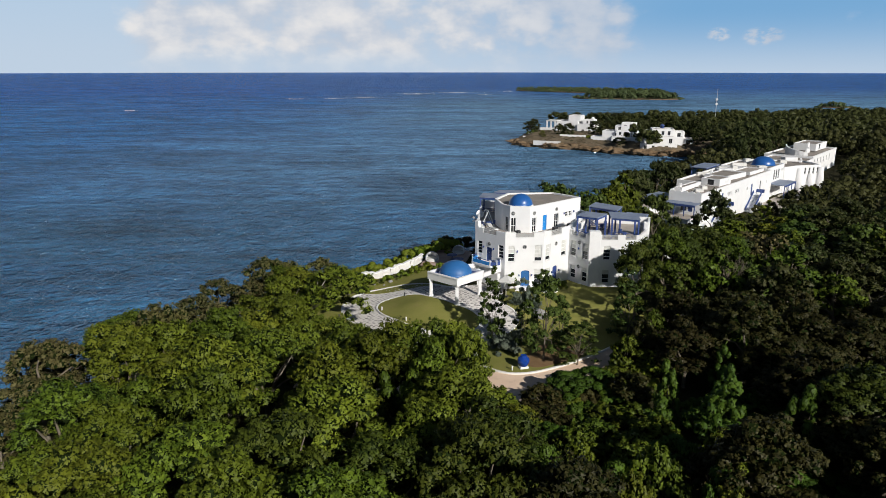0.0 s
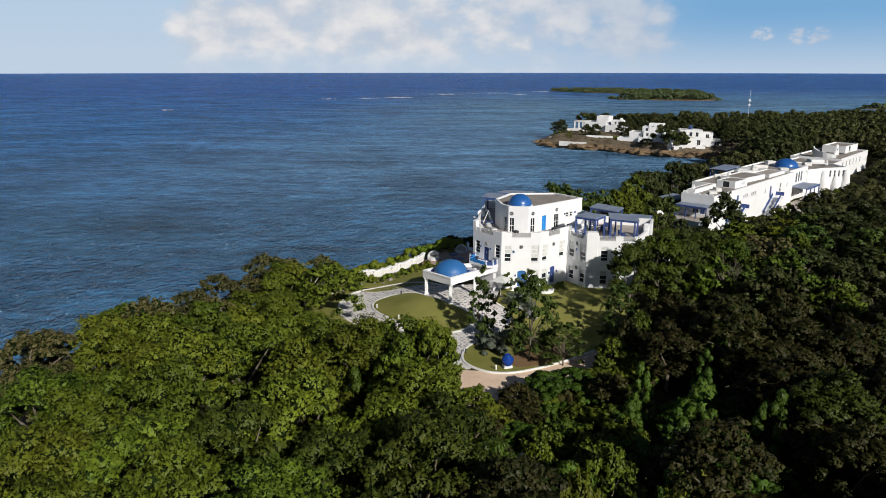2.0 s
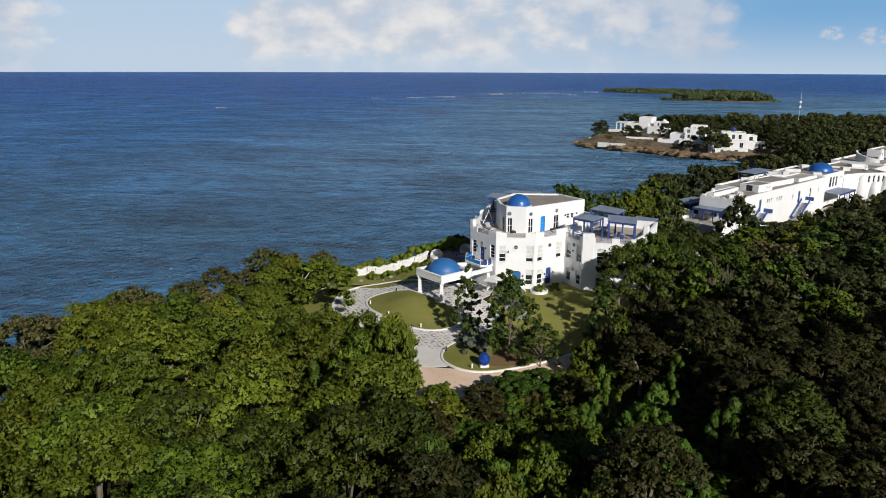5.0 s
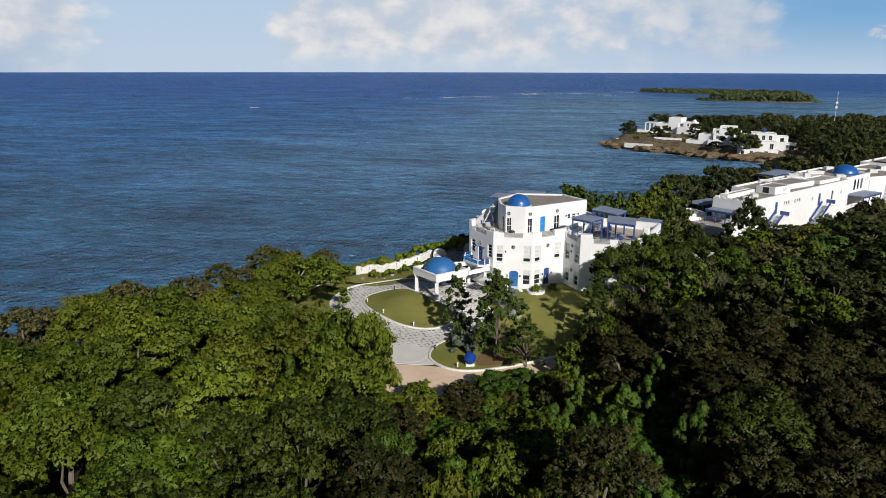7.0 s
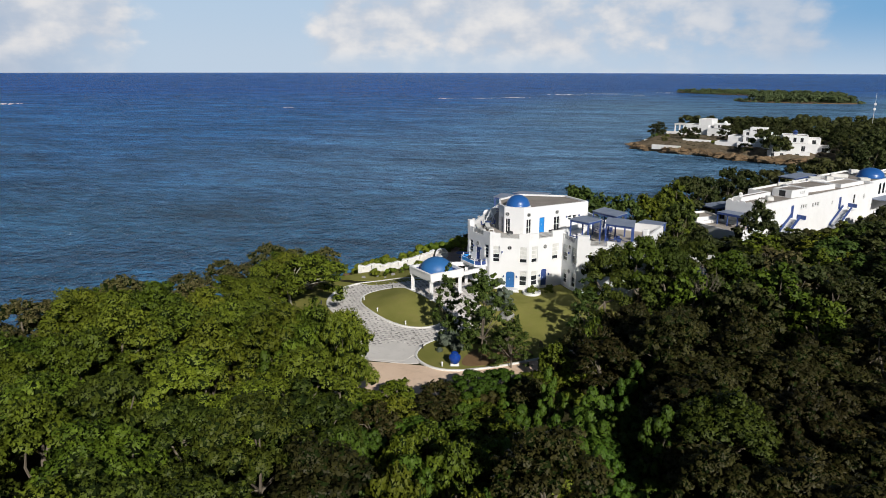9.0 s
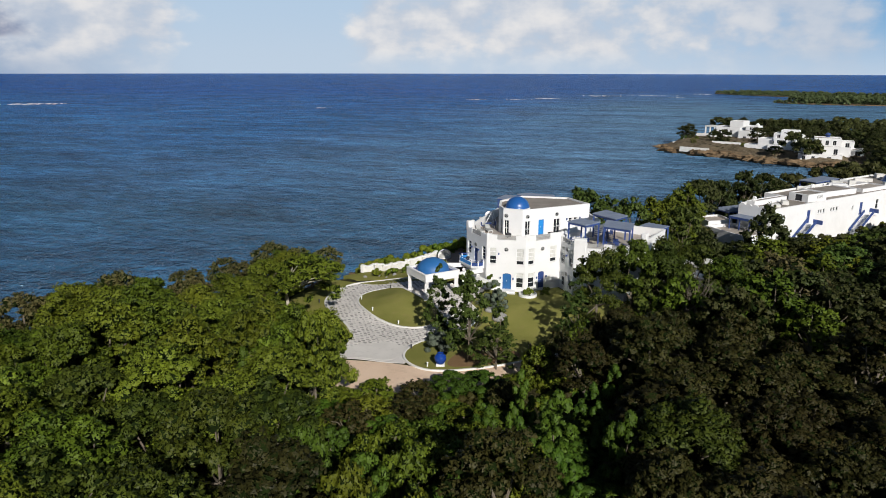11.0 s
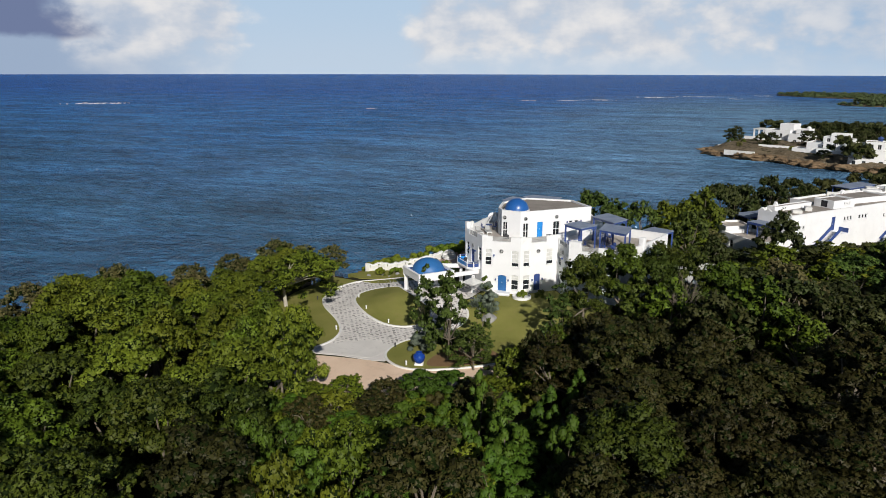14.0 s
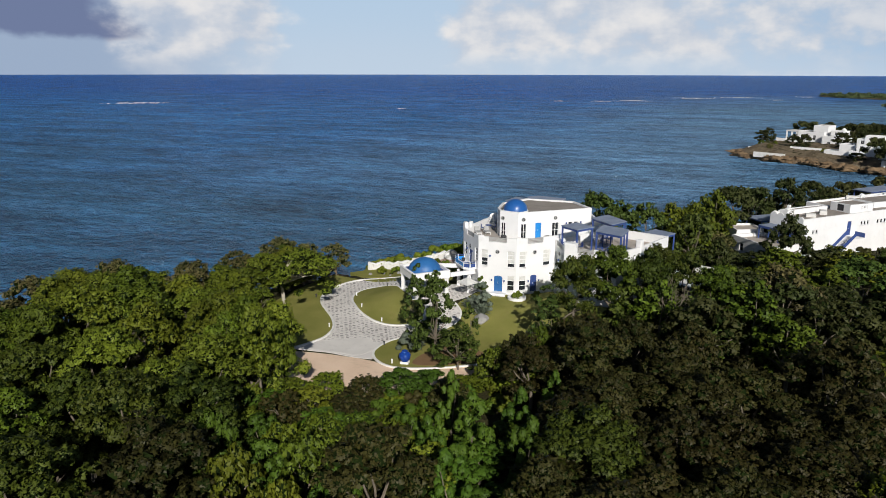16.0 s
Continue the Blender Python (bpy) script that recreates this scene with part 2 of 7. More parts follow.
M_LEAF_VINE = leaf_material("vine_leaves", (0.020, 0.050, 0.005), (0.085, 0.145, 0.014), (0.065, 0.105, 0.010))
M_LEAF_HEDGE = leaf_material("hedge_leaves", (0.07, 0.12, 0.01), (0.16, 0.22, 0.02), (0.2, 0.2, 0.02))
M_LEAF_GREY = leaf_material("silver_leaves", (0.09, 0.115, 0.085), (0.17, 0.20, 0.15), (0.12, 0.15, 0.10))

M_STONE, _n, _l, _b = material("cobble_stone")
_g = _n.new("ShaderNodeNewGeometry")
_r = _n.new("ShaderNodeValToRGB")
_r.color_ramp.elements[0].color, _r.color_ramp.elements[1].color = (0.19, 0.18, 0.172, 1), (0.52, 0.50, 0.475, 1)
_l.new(_g.outputs["Random Per Island"], _r.inputs[0])
_l.new(_r.outputs[0], _b.inputs["Base Color"])
_b.inputs["Roughness"].default_value = 0.85

M_GLASS, _n, _l, _b = material("window_glass")
_b.inputs["Base Color"].default_value = (0.02, 0.024, 0.028, 1)
_b.inputs["Roughness"].default_value, _b.inputs["IOR"].default_value = 0.06, 1.5

# Sea: dark water whose colour drifts from teal shallows to deep blue, ruffled at three scales.
M_SEA, _n, _l, _b = material("sea_water")
_co = _n.new("ShaderNodeTexCoord").outputs["Object"]


def _noise(scale, detail, stretch=(1, 1, 1), turn=0.0, rough=0.55):
    mp, nz = _n.new("ShaderNodeMapping"), _n.new("ShaderNodeTexNoise")
    mp.inputs["Scale"].default_value, mp.inputs["Rotation"].default_value = stretch, (0, 0, radians(turn))
    nz.inputs["Scale"].default_value, nz.inputs["Detail"].default_value, nz.inputs["Roughness"].default_value = scale, detail, rough
    _l.new(_co, mp.inputs["Vector"])
    _l.new(mp.outputs[0], nz.inputs["Vector"])
    return nz.outputs["Fac"]


def _calc(op, a, c, d=None):
    m = _n.new("ShaderNodeMath")
    m.operation = op
    for k, v in enumerate((a, c, d)):
        if v is None:
            continue
        if isinstance(v, (int, float)):
            m.inputs[k].default_value = v
        else:
            _l.new(v, m.inputs[k])
    return m.outputs[0]


_sep = _n.new("ShaderNodeSeparateXYZ")
_l.new(_co, _sep.inputs[0])
_deep = _n.new("ShaderNodeMapRange")
_deep.inputs["From Min"].default_value, _deep.inputs["From Max"].default_value = 90, 900
_patch = _noise(0.006, 4, (1, 2.2, 1), 12)
_far = _calc("MULTIPLY_ADD", _patch, 500, _sep.outputs["Y"])
_l.new(_calc("SUBTRACT", _far, 250), _deep.inputs["Value"])
_ramp = _n.new("ShaderNodeValToRGB")
_e = _ramp.color_ramp.elements
_e[0].position, _e[0].color = 0.0, (0.027, 0.104, 0.205, 1)
_e[1].position, _e[1].color = 1.0, (0.014, 0.092, 0.345, 1)
_m = _ramp.color_ramp.elements.new(0.35)
_m.color = (0.021, 0.128, 0.350, 1)
_l.new(_deep.outputs[0], _ramp.inputs[0])
_reef = _n.new("ShaderNodeMapRange")
_reef.interpolation_type = "SMOOTHSTEP"
_reef.inputs["From Min"].default_value, _reef.inputs["From Max"].default_value = -170, 60
_l.new(_calc("MULTIPLY_ADD", _patch, 160, _calc("SUBTRACT", _sep.outputs["X"], 80)), _reef.inputs["Value"])
_shoal = _n.new("ShaderNodeMapRange")
_shoal.interpolation_type = "SMOOTHSTEP"
_shoal.inputs["From Min"].default_value, _shoal.inputs["From Max"].default_value = 110, 230
_l.new(_sep.outputs["Y"], _shoal.inputs["Value"])
_off = _n.new("ShaderNodeMapRange")
_off.inputs["From Min"].default_value, _off.inputs["From Max"].default_value = 1100, 600
_l.new(_sep.outputs["Y"], _off.inputs["Value"])
_pale = _n.new("ShaderNodeMix")
_pale.data_type = "RGBA"
_l.new(_calc("MULTIPLY", _off.outputs[0], _calc("MULTIPLY", _reef.outputs[0], _shoal.outputs[0])), _pale.inputs["Factor"])
_l.new(_ramp.outputs[0], _pale.inputs["A"])
_pale.inputs["B"].default_value = (0.105, 0.225, 0.370, 1)
_b.inputs["Roughness"].default_value, _b.inputs["Specular IOR Level"].default_value = 0.6, 0.0


def _spread(v, a, c, lo, hi):
    m = _n.new("ShaderNodeMapRange")
    for k, x in (("From Min", a), ("From Max", c), ("To Min", lo), ("To Max", hi)):
        m.inputs[k].default_value = x
    _l.new(v, m.inputs["Value"])
    return m.outputs[0]


# wind lanes, swell and chop: wave light and shade multiplied into the colour
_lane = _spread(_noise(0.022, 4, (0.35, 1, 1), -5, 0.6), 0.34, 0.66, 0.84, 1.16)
_swell_shade = _spread(_noise(0.075, 5, (0.42, 1, 1), -7, 0.68), 0.33, 0.67, 0.55, 1.40)
_chop_shade = _spread(_noise(0.42, 3, (0.5, 1, 1), -10, 0.6), 0.3, 0.7, 0.56, 1.42)
_wave_shade = _calc("MULTIPLY", _lane, _calc("MULTIPLY", _swell_shade, _chop_shade))
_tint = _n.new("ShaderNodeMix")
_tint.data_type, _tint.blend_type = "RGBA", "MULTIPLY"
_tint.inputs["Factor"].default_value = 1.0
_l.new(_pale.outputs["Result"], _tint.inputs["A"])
_l.new(_wave_shade, _tint.inputs["B"])
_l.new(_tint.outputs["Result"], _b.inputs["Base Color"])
_h1 = _noise(0.24, 4, (1.15, 1, 1), -12, 0.6)
_h2 = _noise(0.8, 3, (1.0, 1, 1), -14, 0.6)
_h3 = _noise(0.05, 3, (0.22, 1, 1), -9)
_h = _calc("MULTIPLY_ADD", _h1, 5.0, _calc("MULTIPLY_ADD", _h2, 3.0, _calc("MULTIPLY", _h3, 12.0)))
_bp = _n.new("ShaderNodeBump")
_bp.inputs["Strength"].default_value, _bp.inputs["Distance"].default_value = 1.0, 1.5
_l.new(_h, _bp.inputs["Height"])
_soft = _n.new("ShaderNodeBump")
_soft.inputs["Strength"].default_value, _soft.inputs["Distance"].default_value = 1.0, 0.6
_l.new(_h, _soft.inputs["Height"])
_l.new(_soft.outputs[0], _b.inputs["Normal"])
_gl, _lw, _ms = _n.new("ShaderNodeBsdfGlossy"), _n.new("ShaderNodeLayerWeight"), _n.new("ShaderNodeMixShader")
_gl.inputs["Roughness"].default_value = 0.1
_gl.inputs["Color"].default_value = (0.80, 0.90, 1.0, 1)
_l.new(_bp.outputs[0], _gl.inputs["Normal"])
_lw.inputs["Blend"].default_value = 0.25
_l.new(_bp.outputs[0], _lw.inputs["Normal"])
_l.new(_calc("MINIMUM", _lw.outputs["Fresnel"], 0.42), _ms.inputs[0])
_l.new(_b.outputs[0], _ms.inputs[1])
_l.new(_gl.outputs[0], _ms.inputs[2])
_l.new(_ms.outputs[0], _n["Material Output"].inputs["Surface"])

M_FOAM = surface("foam", (0.86, 0.87, 0.88), (0.95, 0.95, 0.95), 2.0, 0.9)

# Cloud bank: a backdrop of sky, far behind the sea.
M_CLOUD = bpy.data.materials.new("cloud_bank")
M_CLOUD.use_nodes = True
_n, _l = M_CLOUD.node_tree.nodes, M_CLOUD.node_tree.links
_n.remove(_n["Principled BSDF"])
_uv = _n.new("ShaderNodeUVMap").outputs[0]
_sep = _n.new("ShaderNodeSeparateXYZ")
_l.new(_uv, _sep.inputs[0])
_co = _uv
_az, _el = _sep.outputs["X"], _sep.outputs["Y"]   # degrees
_puff = _noise(0.30, 6, (1, 1.5, 1), 0, 0.52)
_band = _noise(0.11, 3, (1, 1.4, 1), 0)
_wisp = _noise(0.16, 5, (0.35, 2.0, 1), 0)


def _range(v, a, c, lo=0.0, hi=1.0):
    m = _n.new("ShaderNodeMapRange")
    m.interpolation_type = "SMOOTHSTEP"
    for k, x in (("From Min", a), ("From Max", c), ("To Min", lo), ("To Max", hi)):
        m.inputs[k].default_value = x
    _l.new(v, m.inputs["Value"])
    return m.outputs[0]


def _span(a, c, d, e):
    """One between c and d, none before a and past e."""
    return _calc("MULTIPLY", _range(_az, a, c), _range(_az, e, d))


def _blend(fac, a, c):
    m = _n.new("ShaderNodeMix")
    m.data_type = "RGBA"
    _l.new(fac, m.inputs["Factor"])
    for key, v in (("A", a), ("B", c)):
        if isinstance(v, tuple):
            m.inputs[key].default_value = (*v, 1)
        else:
            _l.new(v, m.inputs[key])
    return m.outputs["Result"]


def _spot(az, el, wide, tall):
    a = _calc("DIVIDE", _calc("SUBTRACT", _az, az), wide)
    c = _calc("DIVIDE", _calc("SUBTRACT", _el, el), tall)
    r = _calc("ADD", _calc("MULTIPLY", a, a), _calc("MULTIPLY", c, c))
    return _range(_calc("MULTIPLY_ADD", _puff, -2.2, r), 0.1, -0.75)


_cover = _calc("ADD", _span(-26, -21, 12, 19), _calc("MULTIPLY", _span(-50, -46.5, -38, -33.5), 1.05))
_rise = _range(_el, 0.8, 3.4)
_dens = _calc("ADD", _calc("MULTIPLY_ADD", _puff, 1.25, _calc("MULTIPLY", _band, 0.7)), _calc("MULTIPLY_ADD", _cover, 0.6, _calc("MULTIPLY", _rise, 0.12)))
_mask = _calc("MULTIPLY", _range(_dens, 1.30, 1.74), _range(_el, 0.0, 1.8, 0.30, 1.0))
_fleck = _range(_noise(1.1, 5, (1, 1.6, 1), 0, 0.6), 0.40, 0.62)
_mask = _calc("MAXIMUM", _mask, _calc("MULTIPLY", _fleck, _calc("MAXIMUM", _spot(21.0, 2.4, 0.9, 0.5), _spot(24.2, 2.25, 1.6, 0.7))))
_clear = _blend(_range(_el, 0.0, 5.5), (0.52, 0.63, 0.76), (0.46, 0.60, 0.76))
_clear = _blend(_calc('MULTIPLY', _range(_az, -8, 20), _range(_el, -1.5, 4.5)), _clear, (0.19, 0.40, 0.66))
_clear = _blend(_range(_az, -34, -50), _clear, (0.33, 0.42, 0.57))
_lit = _range(_calc("MULTIPLY_ADD", _puff, 1.0, _calc("MULTIPLY", _wisp, 0.25)), 0.45, 0.85)
_white = _blend(_lit, (0.50, 0.56, 0.66), (0.82, 0.80, 0.79))
_white = _blend(_range(_az, -2, 16, 0.0, 0.7), _white, (0.46, 0.54, 0.66))
_col = _blend(_calc("MULTIPLY", _mask, 0.92), _clear, _white)
# one dark rain cloud over the open sea
_grey = _calc("MULTIPLY", _range(_calc('ADD', _az, _calc('MULTIPLY_ADD', _puff, 5.0, _calc('MULTIPLY', _el, 0.9))), -40.4, -43.0), _calc("MULTIPLY", _range(_calc("MULTIPLY_ADD", _puff, 1.6, _el), 2.75, 3.35), _range(_el, 9.0, 6.5)))
_col = _blend(_calc("MULTIPLY", _grey, 0.95), _col, (0.15, 0.19, 0.33))
_em, _tr, _ms = _n.new("ShaderNodeEmission"), _n.new("ShaderNodeBsdfTransparent"), _n.new("ShaderNodeMixShader")
_l.new(_col, _em.inputs["Color"])
_em.inputs["Strength"].default_value = 1.0
_l.new(_range(_el, 13.5, 7.0), _ms.inputs[0])
_l.new(_tr.outputs[0], _ms.inputs[1])
_l.new(_em.outputs[0], _ms.inputs[2])
_l.new(_ms.outputs[0], _n["Material Output"].inputs["Surface"])

# ---- sky backdrop, sea, land ----
_az = np.radians(np.linspace(-180, 180, 121))
_el = np.radians(np.array([-0.4, 0.0, 0.5, 1, 2, 3, 4, 5, 6, 8, 10, 14]))
_R = 4780.0
_v = [(15 + _R * math.sin(a), 5 + _R * math.cos(a), 26.7 + _R * math.tan(e)) for e in _el for a in _az]
_f = [(r * 121 + c, r * 121 + c + 1, (r + 1) * 121 + c + 1, (r + 1) * 121 + c) for r in range(len(_el) - 1) for c in range(120)]
_me = fast_mesh("backdrop_sky", _v, _f)
_uvl = _me.uv_layers.new(name="UVMap")
_deg = np.array([(math.degrees(a), math.degrees(e)) for e in _el for a in _az], np.float32)
_uvl.data.foreach_set("uv", _deg[np.array(_f).ravel()].ravel())
_sky = solid("backdrop_sky", _me, M_CLOUD, "pale cumulus cloud bank above the sea horizon", "sky", kind="structure")
_sky.visible_shadow = False

_rings = [0, 60, 120, 200, 320, 500, 800, 1300, 2100, 3200, 4850]
_v, _f = [(15, 5, SEA)], []
for r in _rings[1:]:
    _v += [(15 + r * math.sin(a), 5 + r * math.cos(a), SEA) for a in np.radians(np.arange(0, 360, 3))]
_v = np.array(_v)
for i in range(len(_rings) - 2):
    for k in range(120):
        _f.append((1 + i * 120 + k, 1 + i * 120 + (k + 1) % 120, 1 + (i + 1) * 120 + (k + 1) % 120, 1 + (i + 1) * 120 + k))
for k in range(0, 120, 2):
    _f.append((0, 1 + k, 1 + (k + 1) % 120, 1 + (k + 2) % 120))
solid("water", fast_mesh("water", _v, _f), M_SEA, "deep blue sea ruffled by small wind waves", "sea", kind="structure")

COAST = [(-74, -80), (-52, 15), (-41, 40), (-37.5, 52), (-33.5, 65), (-29, 76), (-22, 85), (-17, 92), (-12, 99), (-4, 105), (4, 108.5), (12, 110), (19, 110), (26, 115), (31, 128), (38, 142),
         (49, 157), (62, 173), (73, 194), (82, 214), (91, 236), (97, 249), (93, 250.5), (86, 250.3), (78.5, 252), (70, 257), (63, 262.5), (54, 271), (44, 276),
         (38, 283), (33.5, 288), (31.0, 295), (33, 306), (38, 324), (50, 341), (76, 352), (112, 362), (165, 372), (240, 384), (340, 400), (520, 420), (520, -80)]


def coast_gap(x, y, line=COAST):
    """Distance inside the coast line; negative out at sea."""
    x, y = np.asarray(x, float), np.asarray(y, float)
    best, inside = np.full(x.shape, 1e9), np.zeros(x.shape, bool)
    for (ax, ay), (bx, by) in zip(line, line[1:] + line[:1]):
        dx, dy = bx - ax, by - ay
        t = np.clip(((x - ax) * dx + (y - ay) * dy) / (dx * dx + dy * dy), 0, 1)
        best = np.minimum(best, np.hypot(x - ax - t * dx, y - ay - t * dy))
        cross = (ay > y) != (by > y)
        inside ^= cross & (x < (bx - ax) * (y - ay) / ((by - ay) or 1e-9) + ax)
    return np.where(inside, best, -best)


def garden(x, y):
    """Height of the graded ground round the house."""
    return -0.5 + 1.5 * smooth((y - 69) / 8.5) * smooth((x + 9) / 9) * (1 - smooth((x - 26) / 10)) * (1 - smooth((y - 100) / 8))


def ground_z(x, y):
    x, y = np.asarray(x, float), np.asarray(y, float)
    d = coast_gap(x, y)
    wild = 0.25 * np.sin(x * 0.31 + 1.3) * np.cos(y * 0.27) + 0.2 * np.sin(x * 0.9 + y * 0.7) + 0.12 * np.sin(2.3 * x - 1.7 * y)
    calm = smooth((np.hypot((x - 4) / 22, (y - 74) / 24) - 0.85) / 0.3)
    top = garden(x, y) + wild * calm
    jag = 0.8 * np.sin(x * 1.1 + y * 0.4) + 0.6 * np.sin(y * 1.7 - x * 0.6)
    rise = smooth((d + jag * 0.5) / 2.2)
    return -5.5 + (top + 5.5) * (0.62 * rise + 0.38 * smooth((d - 1) / 8))


def axis(*runs):
    return np.concatenate([np.arange(a, b, s) for a, b, s in runs])


_x = axis((-72, -38, 3), (-38, 40, 0.7), (40, 120, 2.0), (120, 520, 10))
_y = axis((-80, 40, 5), (40, 112, 0.7), (112, 310, 1.8), (310, 424, 5))
_X, _Y = np.meshgrid(_x, _y)
_Z = ground_z(_X, _Y)
_w = len(_x)
_q = np.arange((len(_y) - 1) * _w).reshape(-1, _w)[:, :-1].ravel()
_keep = (_Z.ravel()[_q] > -5.3) | (_Z.ravel()[_q + _w + 1] > -5.3)
_q = _q[_keep]
_me = fast_mesh("ground", np.c_[_X.ravel(), _Y.ravel(), _Z.ravel()], np.c_[_q, _q + 1, _q + _w + 1, _q + _w])
M_GROUND, _n, _l, _b = material("ground_cover")
_co = _n.new("ShaderNodeTexCoord").outputs["Object"]
_sep = _n.new("ShaderNodeSeparateXYZ")
_l.new(_co, _sep.inputs[0])
_rockness = _range(_calc("MULTIPLY_ADD", _noise(0.8, 4), 1.6, _sep.outputs["Z"]), -0.2, -1.0)
_c = _n.new("ShaderNodeMix")
_c.data_type = "RGBA"
_l.new(_rockness, _c.inputs["Factor"])
_c1, _c2 = _n.new("ShaderNodeValToRGB"), _n.new("ShaderNodeValToRGB")
_c1.color_ramp.elements[0].color, _c1.color_ramp.elements[1].color = (0.018, 0.018, 0.008, 1), (0.06, 0.055, 0.022, 1)
_c2.color_ramp.elements[0].color, _c2.color_ramp.elements[1].color = (0.04, 0.03, 0.02, 1), (0.33, 0.25, 0.17, 1)
_l.new(_noise(0.9, 5), _c1.inputs[0])
_l.new(_noise(0.5, 6, rough=0.7), _c2.inputs[0])
_l.new(_c1.outputs[0], _c.inputs["A"])
_l.new(_c2.outputs[0], _c.inputs["B"])
_l.new(_c.outputs["Result"], _b.inputs["Base Color"])
_b.inputs["Roughness"].default_value, _b.inputs["Specular IOR Level"].default_value = 1.0, 0.1
_bp = _n.new("ShaderNodeBump")
_bp.inputs["Distance"].default_value = 0.5
_l.new(_noise(1.1, 6, rough=0.7), _bp.inputs["Height"])
_l.new(_bp.outputs[0], _b.inputs["Normal"])
solid("ground", _me, M_GROUND, "dark leaf-littered forest floor ending in brown rock at the shore", "ground", kind="structure")


def round_off(pts, times=2, closed=True):
    """Corner cutting, for a smooth outline."""
    for _ in range(times):
        out = []
        n = len(pts)
        for i in range(n if closed else n - 1):
            (ax, ay), (bx, by) = pts[i], pts[(i + 1) % n]
            out += [(0.75 * ax + 0.25 * bx, 0.75 * ay + 0.25 * by), (0.25 * ax + 0.75 * bx, 0.25 * ay + 0.75 * by)]
        pts = out if closed else [pts[0]] + out + [pts[-1]]
    return pts


def drape(name, pts, lift, mat, label, category, step=1.2):
    """A sheet over the graded ground, with an outline in plan."""
    bm = bmesh.new()
    bm.faces.new([bm.verts.new((x, y, 0)) for x, y in pts])
    xs, ys = [p[0] for p in pts], [p[1] for p in pts]
    for k, lo, hi in ((0, min(xs), max(xs)), (1, min(ys), max(ys))):
        for c in np.arange(lo + step, hi, step):
            co, no = ((c, 0, 0), (1, 0, 0)) if k == 0 else ((0, c, 0), (0, 1, 0))
            bmesh.ops.bisect_plane(bm, geom=bm.verts[:] + bm.edges[:] + bm.faces[:], plane_co=co, plane_no=no)
    for v in bm.verts:
        v.co.z = float(garden(v.co.x, v.co.y)) + lift
    rim = [e for e in bm.edges if e.is_boundary]
    low = bmesh.ops.extrude_edge_only(bm, edges=rim)["geom"]
    for v in low:
        if isinstance(v, bmesh.types.BMVert):
            v.co.z -= 0.5
    return solid(name, bm, mat, label, category, kind="structure")


def kerb(pts, label="white-painted concrete kerb edging the drive", width=0.24, height=0.17, closed=False):
    """A painted kerb swept along a line in plan."""
    bm = bmesh.new()
    n = len(pts)
    rings = []
    for i in range(n):
        a, c = Vector(pts[(i - 1) % n if closed else max(i - 1, 0)]), Vector(pts[(i + 1) % n if closed else min(i + 1, n - 1)])
        d = (c - a).normalized()
        side = Vector((-d.y, d.x)) * width / 2
        x, y = pts[i]
        z = float(garden(x, y))
        rings.append([bm.verts.new((x + s * side.x * k, y + s * side.y * k, z + h)) for s, k, h in ((-1, 1, -0.3), (-1, 1, height - 0.04), (-1, 0.75, height), (1, 0.75, height), (1, 1, height - 0.04), (1, 1, -0.3))])
    for i in range(n if closed else n - 1):
        a, c = rings[i], rings[(i + 1) % n]
        for k in range(5):
            bm.faces.new((a[k], a[k + 1], c[k + 1], c[k]))
    if not closed:
        bm.faces.new(rings[0])
        bm.faces.new(rings[-1][::-1])
    return solid("kerb", bm, M_KERB, label, "kerb", "drive kerbs", kind="structure")


ISLAND = round_off([(-7.7, 77.6), (-7.4, 79.6), (-5.4, 80.6), (-2.9, 80.0), (-1.1, 77.7), (1.9, 75.4), (3.6, 74.2), (4.5, 72.6), (4.0, 70.7), (2.2, 69.6), (0.1, 69.6), (-2.6, 70.9), (-4.9, 72.9), (-6.8, 75.2)])
S_KERB = round_off([(-5.6, 57.6), (-3.9, 61.0), (-3.1, 63.6), (-3.7, 66.3), (-5.5, 68.8), (-7.6, 70.8), (-9.6, 72.7), (-11.1, 74.9), (-11.8, 77.7), (-11.6, 80.8), (-10.2, 83.6), (-7.5, 85.1), (-4.6, 84.9), (-1.8, 83.3), (1.6, 80.9), (3.2, 82.0)], closed=False)
LOBE = round_off([(6.3, 76.4), (7.5, 75.2), (8.4, 74.0), (8.6, 72.5), (8.0, 70.9), (6.9, 69.6), (5.6, 68.2), (4.3, 66.6), (3.5, 65.0), (3.3, 63.0), (3.8, 61.5), (5.0, 60.3), (6.5, 59.6), (8.4, 59.8), (10.6, 60.9), (13.0, 62.4), (17.3, 65.9), (20.0, 68.8)], closed=False)
_lobe_top = LOBE[:LOBE.index(min(LOBE, key=lambda p: abs(p[0] - 4.4) + abs(p[1] - 60.7)))]
DRIVE = S_KERB[3:] + [(5.5, 83.0), (7.6, 80.8), (7.2, 78.0)] + _lobe_top + [(4.2, 60.6), (2.6, 60.3), (-0.6, 60.3), (-4.4, 59.7)]
drape("road", round_off([(-14, 58.5), (-9, 58.3), (-4.9, 59.0), (-1.3, 59.9), (4.0, 60.4), (6.5, 59.8), (8.4, 60.0), (10.6, 61.1), (13, 62.6), (17.4, 66.2), (20, 69), (24, 73.5), (27, 73), (22.5, 67.5), (18.5, 63.5), (14.5, 60.2), (11.7, 57.2), (8, 54.6), (4.2, 53.2), (1.4, 52.4), (-3, 51.5), (-9, 52.0), (-14, 53)], 1), 0.03, M_ROAD, "pale orange sandy road past the drive", "road")
